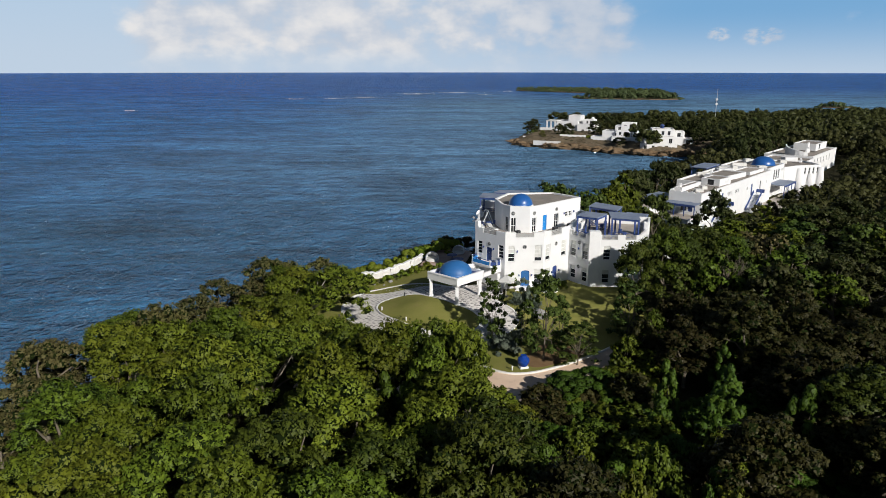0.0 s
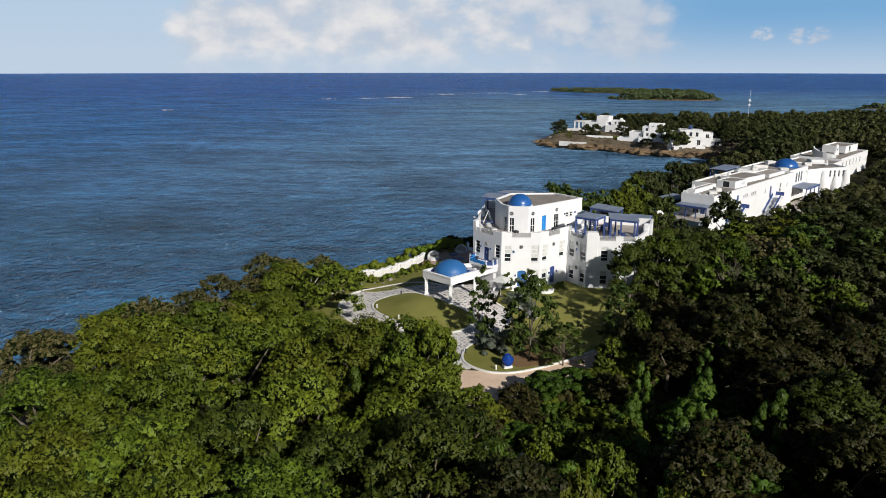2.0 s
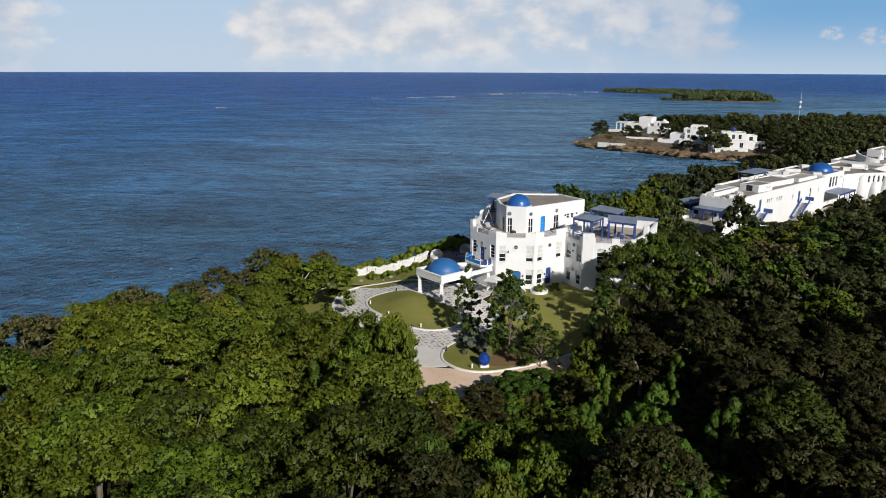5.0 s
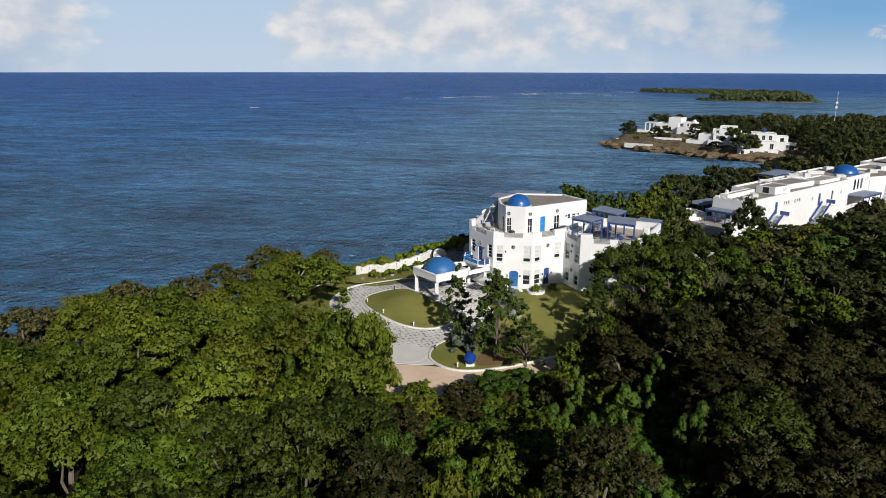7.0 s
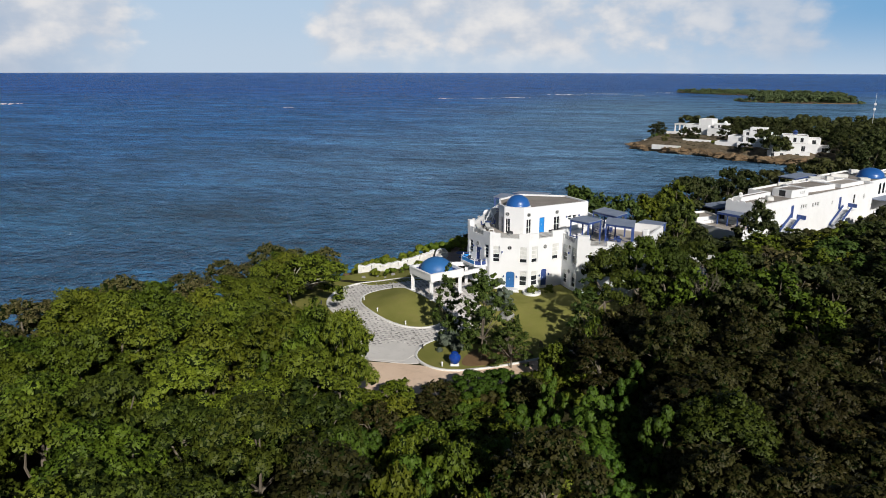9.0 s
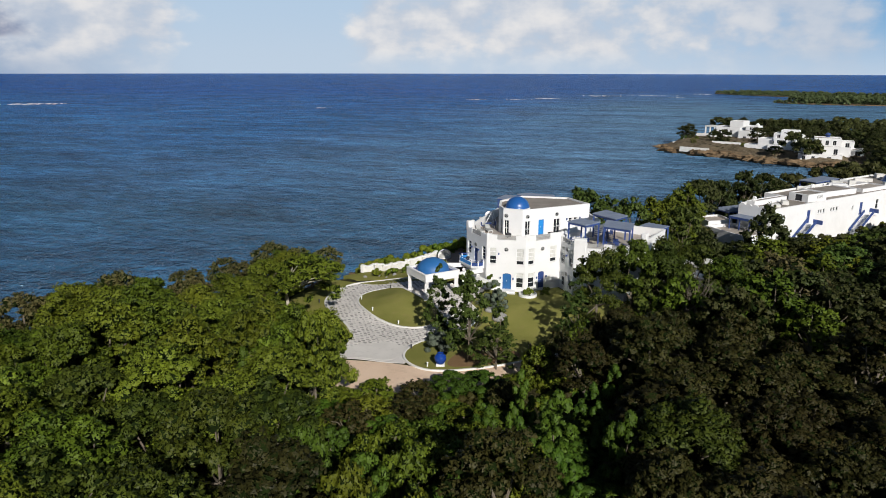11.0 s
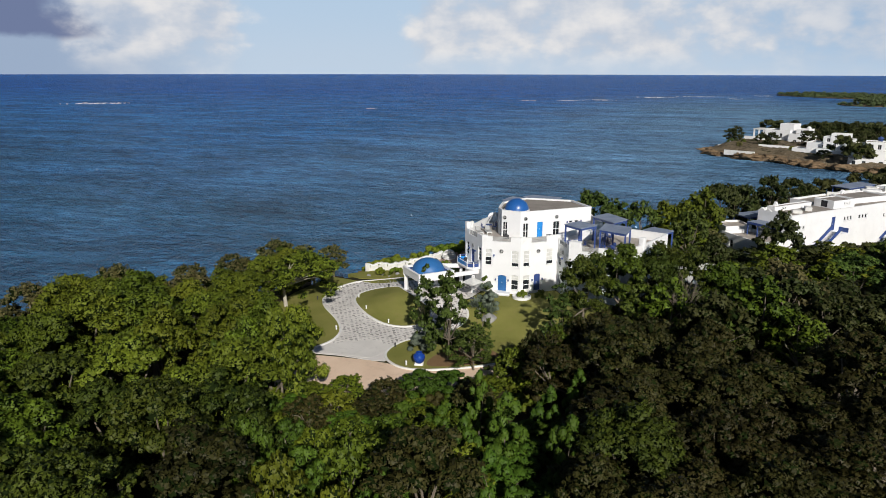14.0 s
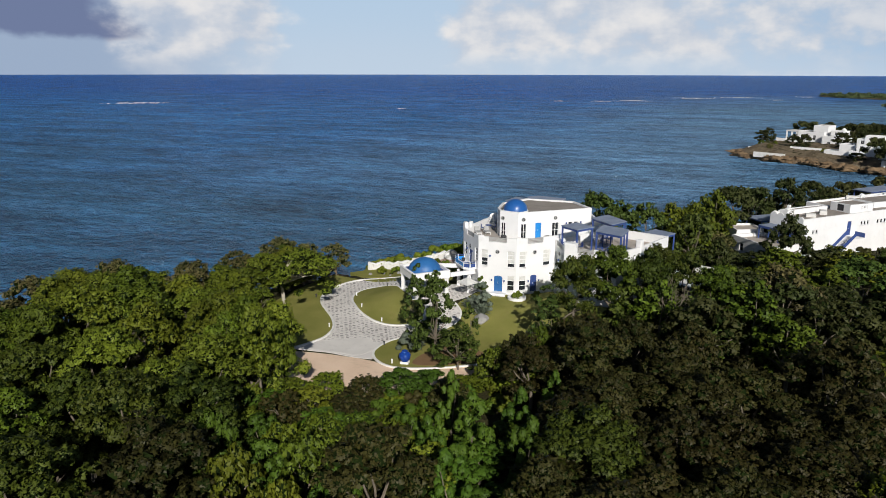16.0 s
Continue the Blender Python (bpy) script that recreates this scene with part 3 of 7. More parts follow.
drape("drive", DRIVE, 0.05, M_MORTAR, "curving pale cobblestone drive round a lawn", "drive")
drape("soil", round_off([(8.2, 60.7), (10.6, 61.5), (13.6, 63.4), (15.2, 65.6), (12.6, 67.2), (9.6, 66.4), (8.2, 63.6)], 2), 0.125, M_SOIL, "bare reddish earth under the young trees", "soil")
drape("drive_apron", round_off([(-3.7, 60.0), (0, 60.7), (2.6, 60.6), (3.3, 62.5), (3.5, 64.4), (1.0, 65.6), (-1.2, 64.4), (-2.9, 63.0)], 1), 0.065, M_APRON, "smooth pale concrete apron where the drive meets the road", "drive")
drape("lawn", ISLAND, 0.12, M_GRASS, "short green oval lawn inside the drive loop", "lawn")
kerb(ISLAND, closed=True)
kerb(S_KERB)
kerb(LOBE)
drape("lawn", S_KERB[:-8] + [(-15.0, 84.0), (-15.8, 76), (-15, 67), (-11, 60.5)], 0.09, M_GRASS, "short lawn between the drive and the trees", "lawn")
drape("lawn", [(-11.0, 84.6), (-7.6, 85.7), (-4.5, 85.5), (-1.6, 83.9), (1.5, 81.6), (2.8, 84), (2.0, 89), (-3.5, 92.0), (-11.2, 88.6), (-13.5, 86)], 0.07, M_GRASS, "rough grass between the drive and the white sea wall", "lawn")
drape("lawn", LOBE[4:] + [(23.0, 73.0), (23.5, 81), (18.1, 81.5), (16, 84.2), (12.4, 81.0), (7.9, 80.7), (7.4, 77.5)], 0.1, M_GRASS, "sloping lawn in front of the house", "lawn")


def inside(poly, x, y):
    hit = np.zeros(np.shape(x), bool)
    for (ax, ay), (bx, by) in zip(poly, poly[1:] + poly[:1]):
        hit ^= ((ay > y) != (by > y)) & (x < (bx - ax) * (y - ay) / ((by - ay) or 1e-9) + ax)
    return hit


def plan_gap(poly, x, y):
    """Distance to an outline."""
    best = np.full(np.shape(x), 1e9)
    for (ax, ay), (bx, by) in zip(poly, poly[1:] + poly[:1]):
        dx, dy = bx - ax, by - ay
        t = np.clip(((x - ax) * dx + (y - ay) * dy) / (dx * dx + dy * dy + 1e-9), 0, 1)
        best = np.minimum(best, np.hypot(x - ax - t * dx, y - ay - t * dy))
    return best


def cobbles():
    """Uneven dark stones set in the drive's pale mortar."""
    v, f = [], []
    apron = [(-6, 58), (4, 58), (4, 64.0), (1.0, 65.2), (-1.2, 64.0), (-2.9, 62.6), (-6, 62.4)]
    gx, gy = np.meshgrid(np.arange(-13, 9, 0.56), np.arange(60, 86, 0.44))
    gx[::2] += 0.28
    gx, gy = gx.ravel() + RNG.uniform(-0.1, 0.1, gx.size), gy.ravel() + RNG.uniform(-0.08, 0.08, gy.size)
    ok = inside(DRIVE, gx, gy) & ~inside(ISLAND, gx, gy) & (plan_gap(DRIVE, gx, gy) > 0.25) & (plan_gap(ISLAND, gx, gy) > 0.25) & ~inside(apron, gx, gy)
    for x, y in zip(gx[ok], gy[ok]):
        z, k = float(garden(x, y)) + 0.05, len(v)
        a0, rx, ry = RNG.uniform(0, 6.28), RNG.uniform(0.15, 0.25), RNG.uniform(0.12, 0.19)
        top = RNG.uniform(0.02, 0.045)
        for lift, shrink in ((-0.02, 1.0), (top, 0.86)):
            for s in range(5):
                a = a0 + s * 1.2566
                r = 1 + 0.18 * math.sin(3 * a + a0)
                v.append((x + rx * shrink * r * math.cos(a), y + ry * shrink * r * math.sin(a), z + lift))
        f += [(k + s, k + (s + 1) % 5, k + 5 + (s + 1) % 5, k + 5 + s) for s in range(5)]
        f += [(k + 5, k + 6, k + 7, k + 8), (k + 5, k + 8, k + 9, k + 9)]
    quads = [q for q in f if len(set(q)) == 4]
    tris = [(q[0], q[1], q[2]) for q in f if len(set(q)) == 3]
    me = bpy.data.meshes.new("cobbles")
    me.from_pydata(v, [], quads + tris)
    me.materials.append(M_STONE)
    ob = new("cobbles", me)
    tagged(ob, "uneven grey cobblestones laid in the drive", "cobbles", kind="stuff")


cobbles()


# ---- building kit ----
def facet_matrix(p, q):
    """x along the wall from p to q, y inwards, z up."""
    d = (Vector(q) - Vector(p)).normalized()
    return Matrix(((d.x, -d.y, 0, p[0]), (d.y, d.x, 0, p[1]), (0, 0, 1, 0), (0, 0, 0, 1)))


def wall_mesh(length, z0, z1, holes, t=0.26, mitre=(0.0, 0.0)):
    """A wall with openings right through it; holes are (u0, v0, u1, v1)."""
    us = sorted({0.0, length, *(h[0] for h in holes), *(h[2] for h in holes)})
    vs = sorted({z0, z1, *(h[1] for h in holes), *(h[3] for h in holes)})

    def full(i, j):
        if not (0 <= i < len(us) - 1 and 0 <= j < len(vs) - 1):
            return False
        u, v = (us[i] + us[i + 1]) / 2, (vs[j] + vs[j + 1]) / 2
        return not any(h[0] < u < h[2] and h[1] < v < h[3] for h in holes)

    bm = bmesh.new()
    made = {}

    def vert(i, j, back):
        key = (i, j, back)
        if key not in made:
            u = us[i]
            if back and i == 0:
                u += mitre[0]
            if back and i == len(us) - 1:
                u -= mitre[1]
            made[key] = bm.verts.new((u, t if back else 0.0, vs[j]))
        return made[key]

    for i in range(len(us) - 1):
        for j in range(len(vs) - 1):
            if not full(i, j):
                continue
            for back in (0, 1):
                bm.faces.new([vert(i, j, back), vert(i + 1, j, back), vert(i + 1, j + 1, back), vert(i, j + 1, back)])
            for di, dj, a, c in ((-1, 0, (i, j), (i, j + 1)), (1, 0, (i + 1, j), (i + 1, j + 1)), (0, -1, (i, j), (i + 1, j)), (0, 1, (i, j + 1), (i + 1, j + 1))):
                if not full(i + di, j + dj):
                    bm.faces.new([vert(*a, 0), vert(*c, 0), vert(*c, 1), vert(*a, 1)])
    return bm


def add_window(house, m, u0, v0, u1, v1, rows=4, blind=2, frame_mat=None, sill=True):
    """A framed window set back in its opening, panes in rows, the upper ones with a drawn blind."""
    frame_mat = frame_mat or M_WHITE
    bm = bmesh.new()
    b = 0.07
    box(bm, u0, 0.08, v0, u0 + b, 0.18, v1)
    box(bm, u1 - b, 0.08, v0, u1, 0.18, v1)
    box(bm, u0 + b, 0.08, v0, u1 - b, 0.18, v0 + b)
    box(bm, u0 + b, 0.08, v1 - b, u1 - b, 0.18, v1)
    step = (v1 - v0) / rows
    for k in range(1, rows):
        box(bm, u0 + b, 0.09, v0 + k * step - 0.03, u1 - b, 0.17, v0 + k * step + 0.03)
    win = part("window", bm, frame_mat, house, m=m)
    for k in range(rows):
        part("pane", a_box(u0 + b, 0.12, v0 + k * step + 0.03, u1 - b, 0.135, v0 + (k + 1) * step - 0.03), M_GLASS, win)
    if blind:
        low = v1 - step * blind
        n = max(4, int((v1 - low) / 0.09))
        dz = (v1 - b - low) / n
        edge = [(0.118, low)] + [p for k in range(n) for p in ((0.095, low + dz * k), (0.1, low + dz * (k + 0.72)), (0.11, low + dz * (k + 0.86)))] + [(0.118, v1 - b)]
        bm = prism(bmesh.new(), edge, u0 + b, u1 - b)
        for v in bm.verts:
            v.co = Vector((v.co.z, v.co.x, v.co.y))
        bmesh.ops.recalc_face_normals(bm, faces=bm.faces[:])
        part("blind", bm, M_CURTAIN, win, "pale slatted blind")
    if sill:
        part("sill", a_box(u0 - 0.06, -0.07, v0 - 0.09, u1 + 0.06, 0.08, v0), M_WHITE, win)
    return win


def add_door(house, m, u0, v0, u1, v1, mat, arched=False, double=True, label=""):
    """A panelled door in its frame, with an arched head where asked for."""
    bm = bmesh.new()
    mid = (u0 + u1) / 2
    leaves = ((u0 + 0.05, mid - 0.01), (mid + 0.01, u1 - 0.05)) if double else ((u0 + 0.05, u1 - 0.05),)
    for a, c in leaves:
        box(bm, a, 0.1, v0 + 0.02, c, 0.16, v1 - 0.04)
        for k in range(3):
            h = (v1 - v0 - 0.3) / 3
            box(bm, a + 0.09, 0.085, v0 + 0.12 + k * h, c - 0.09, 0.1, v0 + 0.02 + (k + 1) * h)
    door = part("door", bm, mat, house, label, m=m)
    fr = bmesh.new()
    for a, c in ((u0, u0 + 0.05), (u1 - 0.05, u1)):
        box(fr, a, 0.06, v0, c, 0.2, v1)
    box(fr, u0 + 0.05, 0.06, v1 - 0.04, u1 - 0.05, 0.2, v1)
    part("frame", fr, mat, door)
    part("handle", a_box(mid - 0.06, 0.05, v0 + 0.95, mid - 0.03, 0.085, v0 + 1.15), M_METAL, door, "metal handle")
    if arched:
        bm = bmesh.new()
        r = (u1 - u0) / 2
        for s in (-1, 1):
            pts = [(mid + s * r, v1)] + [(mid + s * r * math.cos(a), v1 - 0.45 * r + 0.45 * r * math.sin(a)) for a in (math.pi / 2 * k / 6 for k in range(7))]
            low = [bm.verts.new((x, 0.0, z)) for x, z in pts]
            top = [bm.verts.new((x, 0.25, z)) for x, z in pts]
            bm.faces.new(low)
            bm.faces.new(top[::-1])
            for i in range(len(pts)):
                j = (i + 1) % len(pts)
                bm.faces.new((low[i], low[j], top[j], top[i]))
        part("arch_head", bm, M_WHITE, door)
    return door


def add_french(house, m, u0, v0, u1, v1):
    """A glazed double door in a white frame."""
    bm = bmesh.new()
    mid, b = (u0 + u1) / 2, 0.06
    for a in (u0, mid - b / 2, u1 - b):
        box(bm, a, 0.08, v0, a + b, 0.17, v1)
    for a, e in ((u0 + b, mid - b / 2), (mid + b / 2, u1 - b)):
        for z in (v0, v0 + 0.85, v1 - b):
            box(bm, a, 0.09, z, e, 0.16, z + b)
    door = part("french_door", bm, M_WHITE, house, "white-framed glazed double door", m=m)
    for a, e in ((u0 + b, mid - b / 2), (mid + b / 2, u1 - b)):
        part("pane", a_box(a, 0.12, v0 + b, e, 0.135, v1 - b), M_GLASS, door)
    return door


def add_porthole(house, m, u, v, r=0.27):
    bm = bmesh.new()
    lathe(bm, [(r * 0.72, 0.0), (r * 0.72, 0.05), (r, 0.05), (r, 0.0)], 20)
    ring = part("porthole", bm, M_RAIL, house, "round grey window rim", m=m @ Matrix.Translation((u, -0.05 + 0.05, v)) @ pose(0, 0, 0, 90))
    disc = lathe(bmesh.new(), [(0, 0.02), (r * 0.72, 0.02), (r * 0.72, -0.01)], 20)
    part("pane", disc, M_GLASS, ring)
    cross = box(box(bmesh.new(), -r * 0.72, -0.02, 0.022, r * 0.72, 0.02, 0.035), -0.02, -r * 0.72, 0.036, 0.02, r * 0.72, 0.046)
    part("glazing_bar", cross, M_RAIL, ring)


def add_rail(house, m, u0, u1, v0, v1):
    """A slatted bench-like rail filling a gap in the parapet."""
    bm = bmesh.new()
    for k in range(4):
        z = v0 + (v1 - v0) * (0.08 + 0.24 * k)
        box(bm, u0, 0.07, z, u1, 0.15, z + (v1 - v0) * 0.13)
    for u in (u0 + 0.15, (u0 + u1) / 2, u1 - 0.15):
        box(bm, u - 0.03, 0.152, v0, u + 0.03, 0.19, v1)
    part("parapet_rail", bm, M_RAIL, house, "grey slatted rail", m=m)


def add_lantern(house, m, u, v):
    lamp = part("wall_lantern", box(box(bmesh.new(), u - 0.07, -0.2, v, u + 0.07, -0.06, v + 0.24, 0.02), u - 0.02, -0.06, v + 0.1, u + 0.02, 0.0, v + 0.14), M_BLUE_DARK, house, m=m)
    return lamp


def run_walls(house, pts, z0, z1, details, t=0.26, mat=None, closed=True):
    """Walls round a plan outline, each with its own openings. details: side -> dict of lists."""
    n = len(pts)
    for i in range(n if closed else n - 1):
        p, q = pts[i], pts[(i + 1) % n]
        length = (Vector(q) - Vector(p)).length
        what = details.get(i, {})
        holes = [h[:4] for h in what.get("windows", ())] + [h[:4] for h in what.get("doors", ())] + [h[:4] for h in what.get("rails", ())]

        def turn(a, b, c):
            d1, d2 = (Vector(b) - Vector(a)).normalized(), (Vector(c) - Vector(b)).normalized()
            ang = math.atan2(d1.x * d2.y - d1.y * d2.x, d1.dot(d2))
            return t * math.tan(ang / 2)

        mit = (turn(pts[i - 1], p, q), turn(p, q, pts[(i + 2) % n]))
        m = facet_matrix(p, q)
        part("wall", wall_mesh(length, z0, what.get("top", z1), holes, t, mit), mat or M_WHITE, house, m=m)
        for w in what.get("windows", ()):
            add_window(house, m, *w)
        for d in what.get("doors", ()):
            (add_french(house, m, *d[:4]) if d[4] is M_RAIL else add_door(house, m, *d[:4], *d[4:]))
        for r in what.get("rails", ()):
            add_rail(house, m, r[0], r[2], r[1], r[3])
        for u, v in what.get("portholes", ()):
            add_porthole(house, m, u, v)
        for u, v in what.get("lanterns", ()):
            add_lantern(house, m, u, v)


def pergola(label, pts, top, floor, roof_mat=None, group="roof pergolas", slope=0.0, sag=0.16):
    """A blue timber shelter with a flat sheet roof on four posts. pts: the roof's corners in plan."""
    g = thing("pergola", label, "pergola", group)
    bm = bmesh.new()
    zs = [top + slope * k for k in (0, 0, 1, 1)]
    low = [bm.verts.new((x, y, z - 0.09)) for (x, y), z in zip(pts, zs)]
    up = [bm.verts.new((x, y, z)) for (x, y), z in zip(pts, zs)]
    bm.faces.new(up)
    bm.faces.new(low[::-1])
    for i in range(4):
        j = (i + 1) % 4
        bm.faces.new((low[i], low[j], up[j], up[i]))
    part("roof", bm, roof_mat or M_SLATE, g, "weathered grey-blue roof sheet")
    c = Vector((sum(p[0] for p in pts) / 4, sum(p[1] for p in pts) / 4))
    inn = [c + (Vector(p) - c) * 0.9 for p in pts]
    for i in range(4):
        j = (i + 1) % 4
        a, b = inn[i], inn[j]
        part("roof_beam", beam(bmesh.new(), (a.x, a.y, zs[i] - 0.19), (b.x, b.y, zs[j] - 0.21), 0.14, 0.26), M_BLUE_DARK, g)
        part("post", beam(bmesh.new(), (a.x, a.y, floor), (a.x, a.y, zs[i] - 0.12), 0.19), M_BLUE_DARK, g)
    for k in range(1, 6):
        a, b = inn[0].lerp(inn[1], k / 6), inn[3].lerp(inn[2], k / 6)
        part("rafter", beam(bmesh.new(), (a.x, a.y, zs[0] - 0.14), (b.x, b.y, zs[3] - 0.14), 0.06, 0.1), M_BLUE_DARK, g)
    for i in (0, 3):
        j = (i + 1) % 4
        for h in (0.35, 0.6, 0.85):
            part("handrail", beam(bmesh.new(), (inn[i].x, inn[i].y, floor + h), (inn[j].x, inn[j].y, floor + h), 0.05), M_BLUE_DARK, g)
    return g


# ---- the house ----
A, B, C, D, E = (4.3, 84.5), (7.7, 80.9), (12.4, 81.2), (16.1, 84.7), (18.0, 81.7)
BASE, DECK, RIM = 0.6, 6.95, 8.0
house = thing("house", "white rendered Mediterranean house with blue dome and trim", "house")
W1, W2 = 4.42, 6.42
main = [A, B, C, D, (20.2, 93.5), (16.5, 101.5), (6.0, 102.0), (5.2, 93.0)]
run_walls(house, main, BASE, RIM, {
    0: {"windows": [(0.42, 4.75, 1.22, 6.35, 4, 0), (3.85, 4.75, 4.68, 6.4, 4, 0)], "doors": [(1.95, 4.05, 2.8, 5.75, M_BLUE_DARK, False, True, "dark blue balcony door")],
        "rails": [(1.3, 7.42, 3.5, RIM)], "portholes": [(2.4, 6.2)], "lanterns": [(1.55, 5.6), (3.2, 5.6)]},
    1: {"windows": [(0.36, W1, 1.2, W2, 4, 2), (3.58, W1, 4.5, W2, 4, 3), (3.6, 1.55, 4.5, 3.4, 3, 1)],
        # front door takes the darker canopy blue: its shade is in the paint
        "doors": [(2.0, 1.3, 3.05, 3.3, M_BLUE_FLAT, True, True, "blue arched double front door")], "rails": [(1.25, 7.42, 3.5, RIM)],
        "portholes": [(2.38, 6.25)], "lanterns": [(1.75, 2.6), (3.3, 2.6), (1.5, 5.6)]},
    2: {"windows": [(0.4, W1, 1.3, W2, 4, 3), (3.55, W1, 4.5, W2, 4, 3), (0.42, 1.55, 1.36, 3.4, 3, 1)],
        "doors": [(1.9, 1.3, 2.75, 3.4, M_BLUE_DARK, True, True, "dark blue arched garden door")], "rails": [(1.42, 7.3, 3.5, RIM)],
        "portholes": [(2.4, 6.22)], "lanterns": [(1.6, 2.6), (3.0, 2.6)]},
})
part("roof_terrace", prism(bmesh.new(), [(4.75, 84.6), (7.85, 81.3), (12.3, 81.55), (15.75, 84.85), (19.9, 93.4), (16.3, 101.2), (6.3, 101.7), (5.5, 93.0)], DECK - 0.3, DECK), M_TERRACE, house, "tan tiled roof terrace")
part("floor_slab", prism(bmesh.new(), [(4.75, 84.6), (7.85, 81.3), (12.3, 81.55), (15.75, 84.85), (19.9, 93.4), (16.3, 101.2), (6.3, 101.7), (5.5, 93.0)], 3.75, 4.0), M_DARK, house)
part("inner_wall", prism(bmesh.new(), [(6.5, 87.0), (8.6, 84.6), (12.0, 84.7), (14.2, 87.0), (17.0, 93.0), (15.0, 99.0), (7.5, 99.0), (7.0, 92.0)], BASE, DECK - 0.3), M_DARK, house)
for _i, (_p, _q) in enumerate(((A, B), (B, C), (C, D))):   # raised piers at the parapet's corners
    part("parapet_pier", a_box(-0.03, -0.03, 7.6, 0.62, 0.32, 8.12, bevel=0.03), M_WHITE, house, m=facet_matrix(_p, _q))
part("parapet_pier", a_box(-0.1, -0.02, 7.6, 0.5, 0.5, 8.75, bevel=0.06), M_WHITE, house, m=facet_matrix(A, B))
part("parapet_pier", a_box(0.1, 0.0, 7.6, 0.7, 0.4, 8.5, bevel=0.06), M_WHITE, house, m=facet_matrix((5.2, 93.0), A) @ Matrix.Translation((6.5, 0, 0)))

upper = [(7.8, 87.3), (8.7, 85.75), (11.2, 85.4), (12.3, 86.1), (14.4, 88.0), (18.8, 92.0), (15.6, 95.8), (9.3, 95.3), (7.2, 91.0)]
TOP = 10.32
run_walls(house, upper, DECK, TOP, {
    0: {"doors": [(0.75, DECK, 1.4, 8.85, M_RAIL, False, True)]},
    1: {"doors": [(0.12, DECK, 0.75, 8.85, M_RAIL, False, True)], "portholes": [(0.4, 9.4)]},
    2: {"doors": [(0.35, DECK, 1.05, 8.85, M_RAIL, False, True)], "portholes": [(0.66, 9.4)]},
    3: {"doors": [(0.95, DECK, 1.75, 8.9, M_BLUE_DOOR, False, False, "bright blue plank door")]},
    4: {"doors": [(0.42, DECK, 1.35, 8.8, M_RAIL, False, True)], "portholes": [(0.85, 9.38)], "windows": [(2.7, 8.1, 3.3, 8.75, 2, 0), (3.5, 8.1, 4.1, 8.75, 2, 0)], "lanterns": [(2.35, 8.5), (4.4, 8.5)]},
})
_roof = [(8.05, 87.35), (8.9, 86.0), (11.1, 85.7), (12.15, 86.4), (14.2, 88.2), (18.4, 92.0), (15.5, 95.4), (9.5, 94.95), (7.5, 91.0)]
part("roof", prism(bmesh.new(), _roof, 9.85, 10.14), M_ROOF, house, "brown flat roof")
_drum = lathe(bmesh.new(), [(1.62, 9.95), (1.62, 10.22), (1.5, 10.27)], 32, (10.2, 87.25))
part("dome_drum", _drum, M_WHITE, house)
part("dome", lathe(bmesh.new(), dome_profile(1.5, 1.38, 10.25), 36, (10.2, 87.25)), M_BLUE, house, "glossy blue plastered dome", smoothed=True)

# balcony on the sea-facing front
_m = facet_matrix(A, B)
bal = thing("balcony", "white balcony with blue painted parapet panels", "balcony")
bm = prism(bmesh.new(), [(0.5, -0.005), (0.25, -0.9), (0.9, -1.55), (3.9, -1.55), (4.55, -0.9), (4.4, -0.005)], 3.72, 3.98)
part("slab", bm, M_WHITE, bal, m=_m)
_line = [(0.55, -0.1), (0.36, -0.86), (0.98, -1.44), (3.85, -1.44), (4.42, -0.86), (4.32, -0.1)]
for p, q in zip(_line, _line[1:]):
    part("panel", beam(bmesh.new(), (*p, 4.22), (*q, 4.22), 0.48, 0.07) if 0 else beam(bmesh.new(), (*p, 4.2), (*q, 4.2), 0.08, 0.42), M_BLUE_DOOR if p[0] < 1.5 else M_BLUE_DARK, bal, "blue painted parapet panel", m=_m)
    part("handrail", beam(bmesh.new(), (*p, 4.6), (*q, 4.6), 0.07), M_BLUE_DARK, bal, m=_m)
for p in _line:
    part("post", a_box(p[0] - 0.06, p[1] - 0.06, 3.98, p[0] + 0.06, p[1] + 0.06, 4.66), M_WHITE, bal, m=_m)
for u in (1.2, 3.5):
    pot = thing("potted_plant", "small round shrub in a dark pot on the balcony", "potted plant", "balcony pots", m=_m @ Matrix.Translation((u, -0.45, 3.98)))
    part("pot", lathe(bmesh.new(), [(0, 0), (0.16, 0), (0.22, 0.4), (0.18, 0.4), (0, 0.36)], 12), M_DARK, pot)

# front steps
bm = bmesh.new()
for k in range(3):
    box(bm, 1.3 - 0.18 * k, -0.9 - 0.35 * k, BASE, 3.6 + 0.1 * k, 0.0 if k == 0 else -0.9 - 0.35 * (k - 1), 1.3 - 0.16 * k)
solid("front_steps", bm, M_WHITE, "three white steps up to the front door", "steps", m=facet_matrix(B, C))

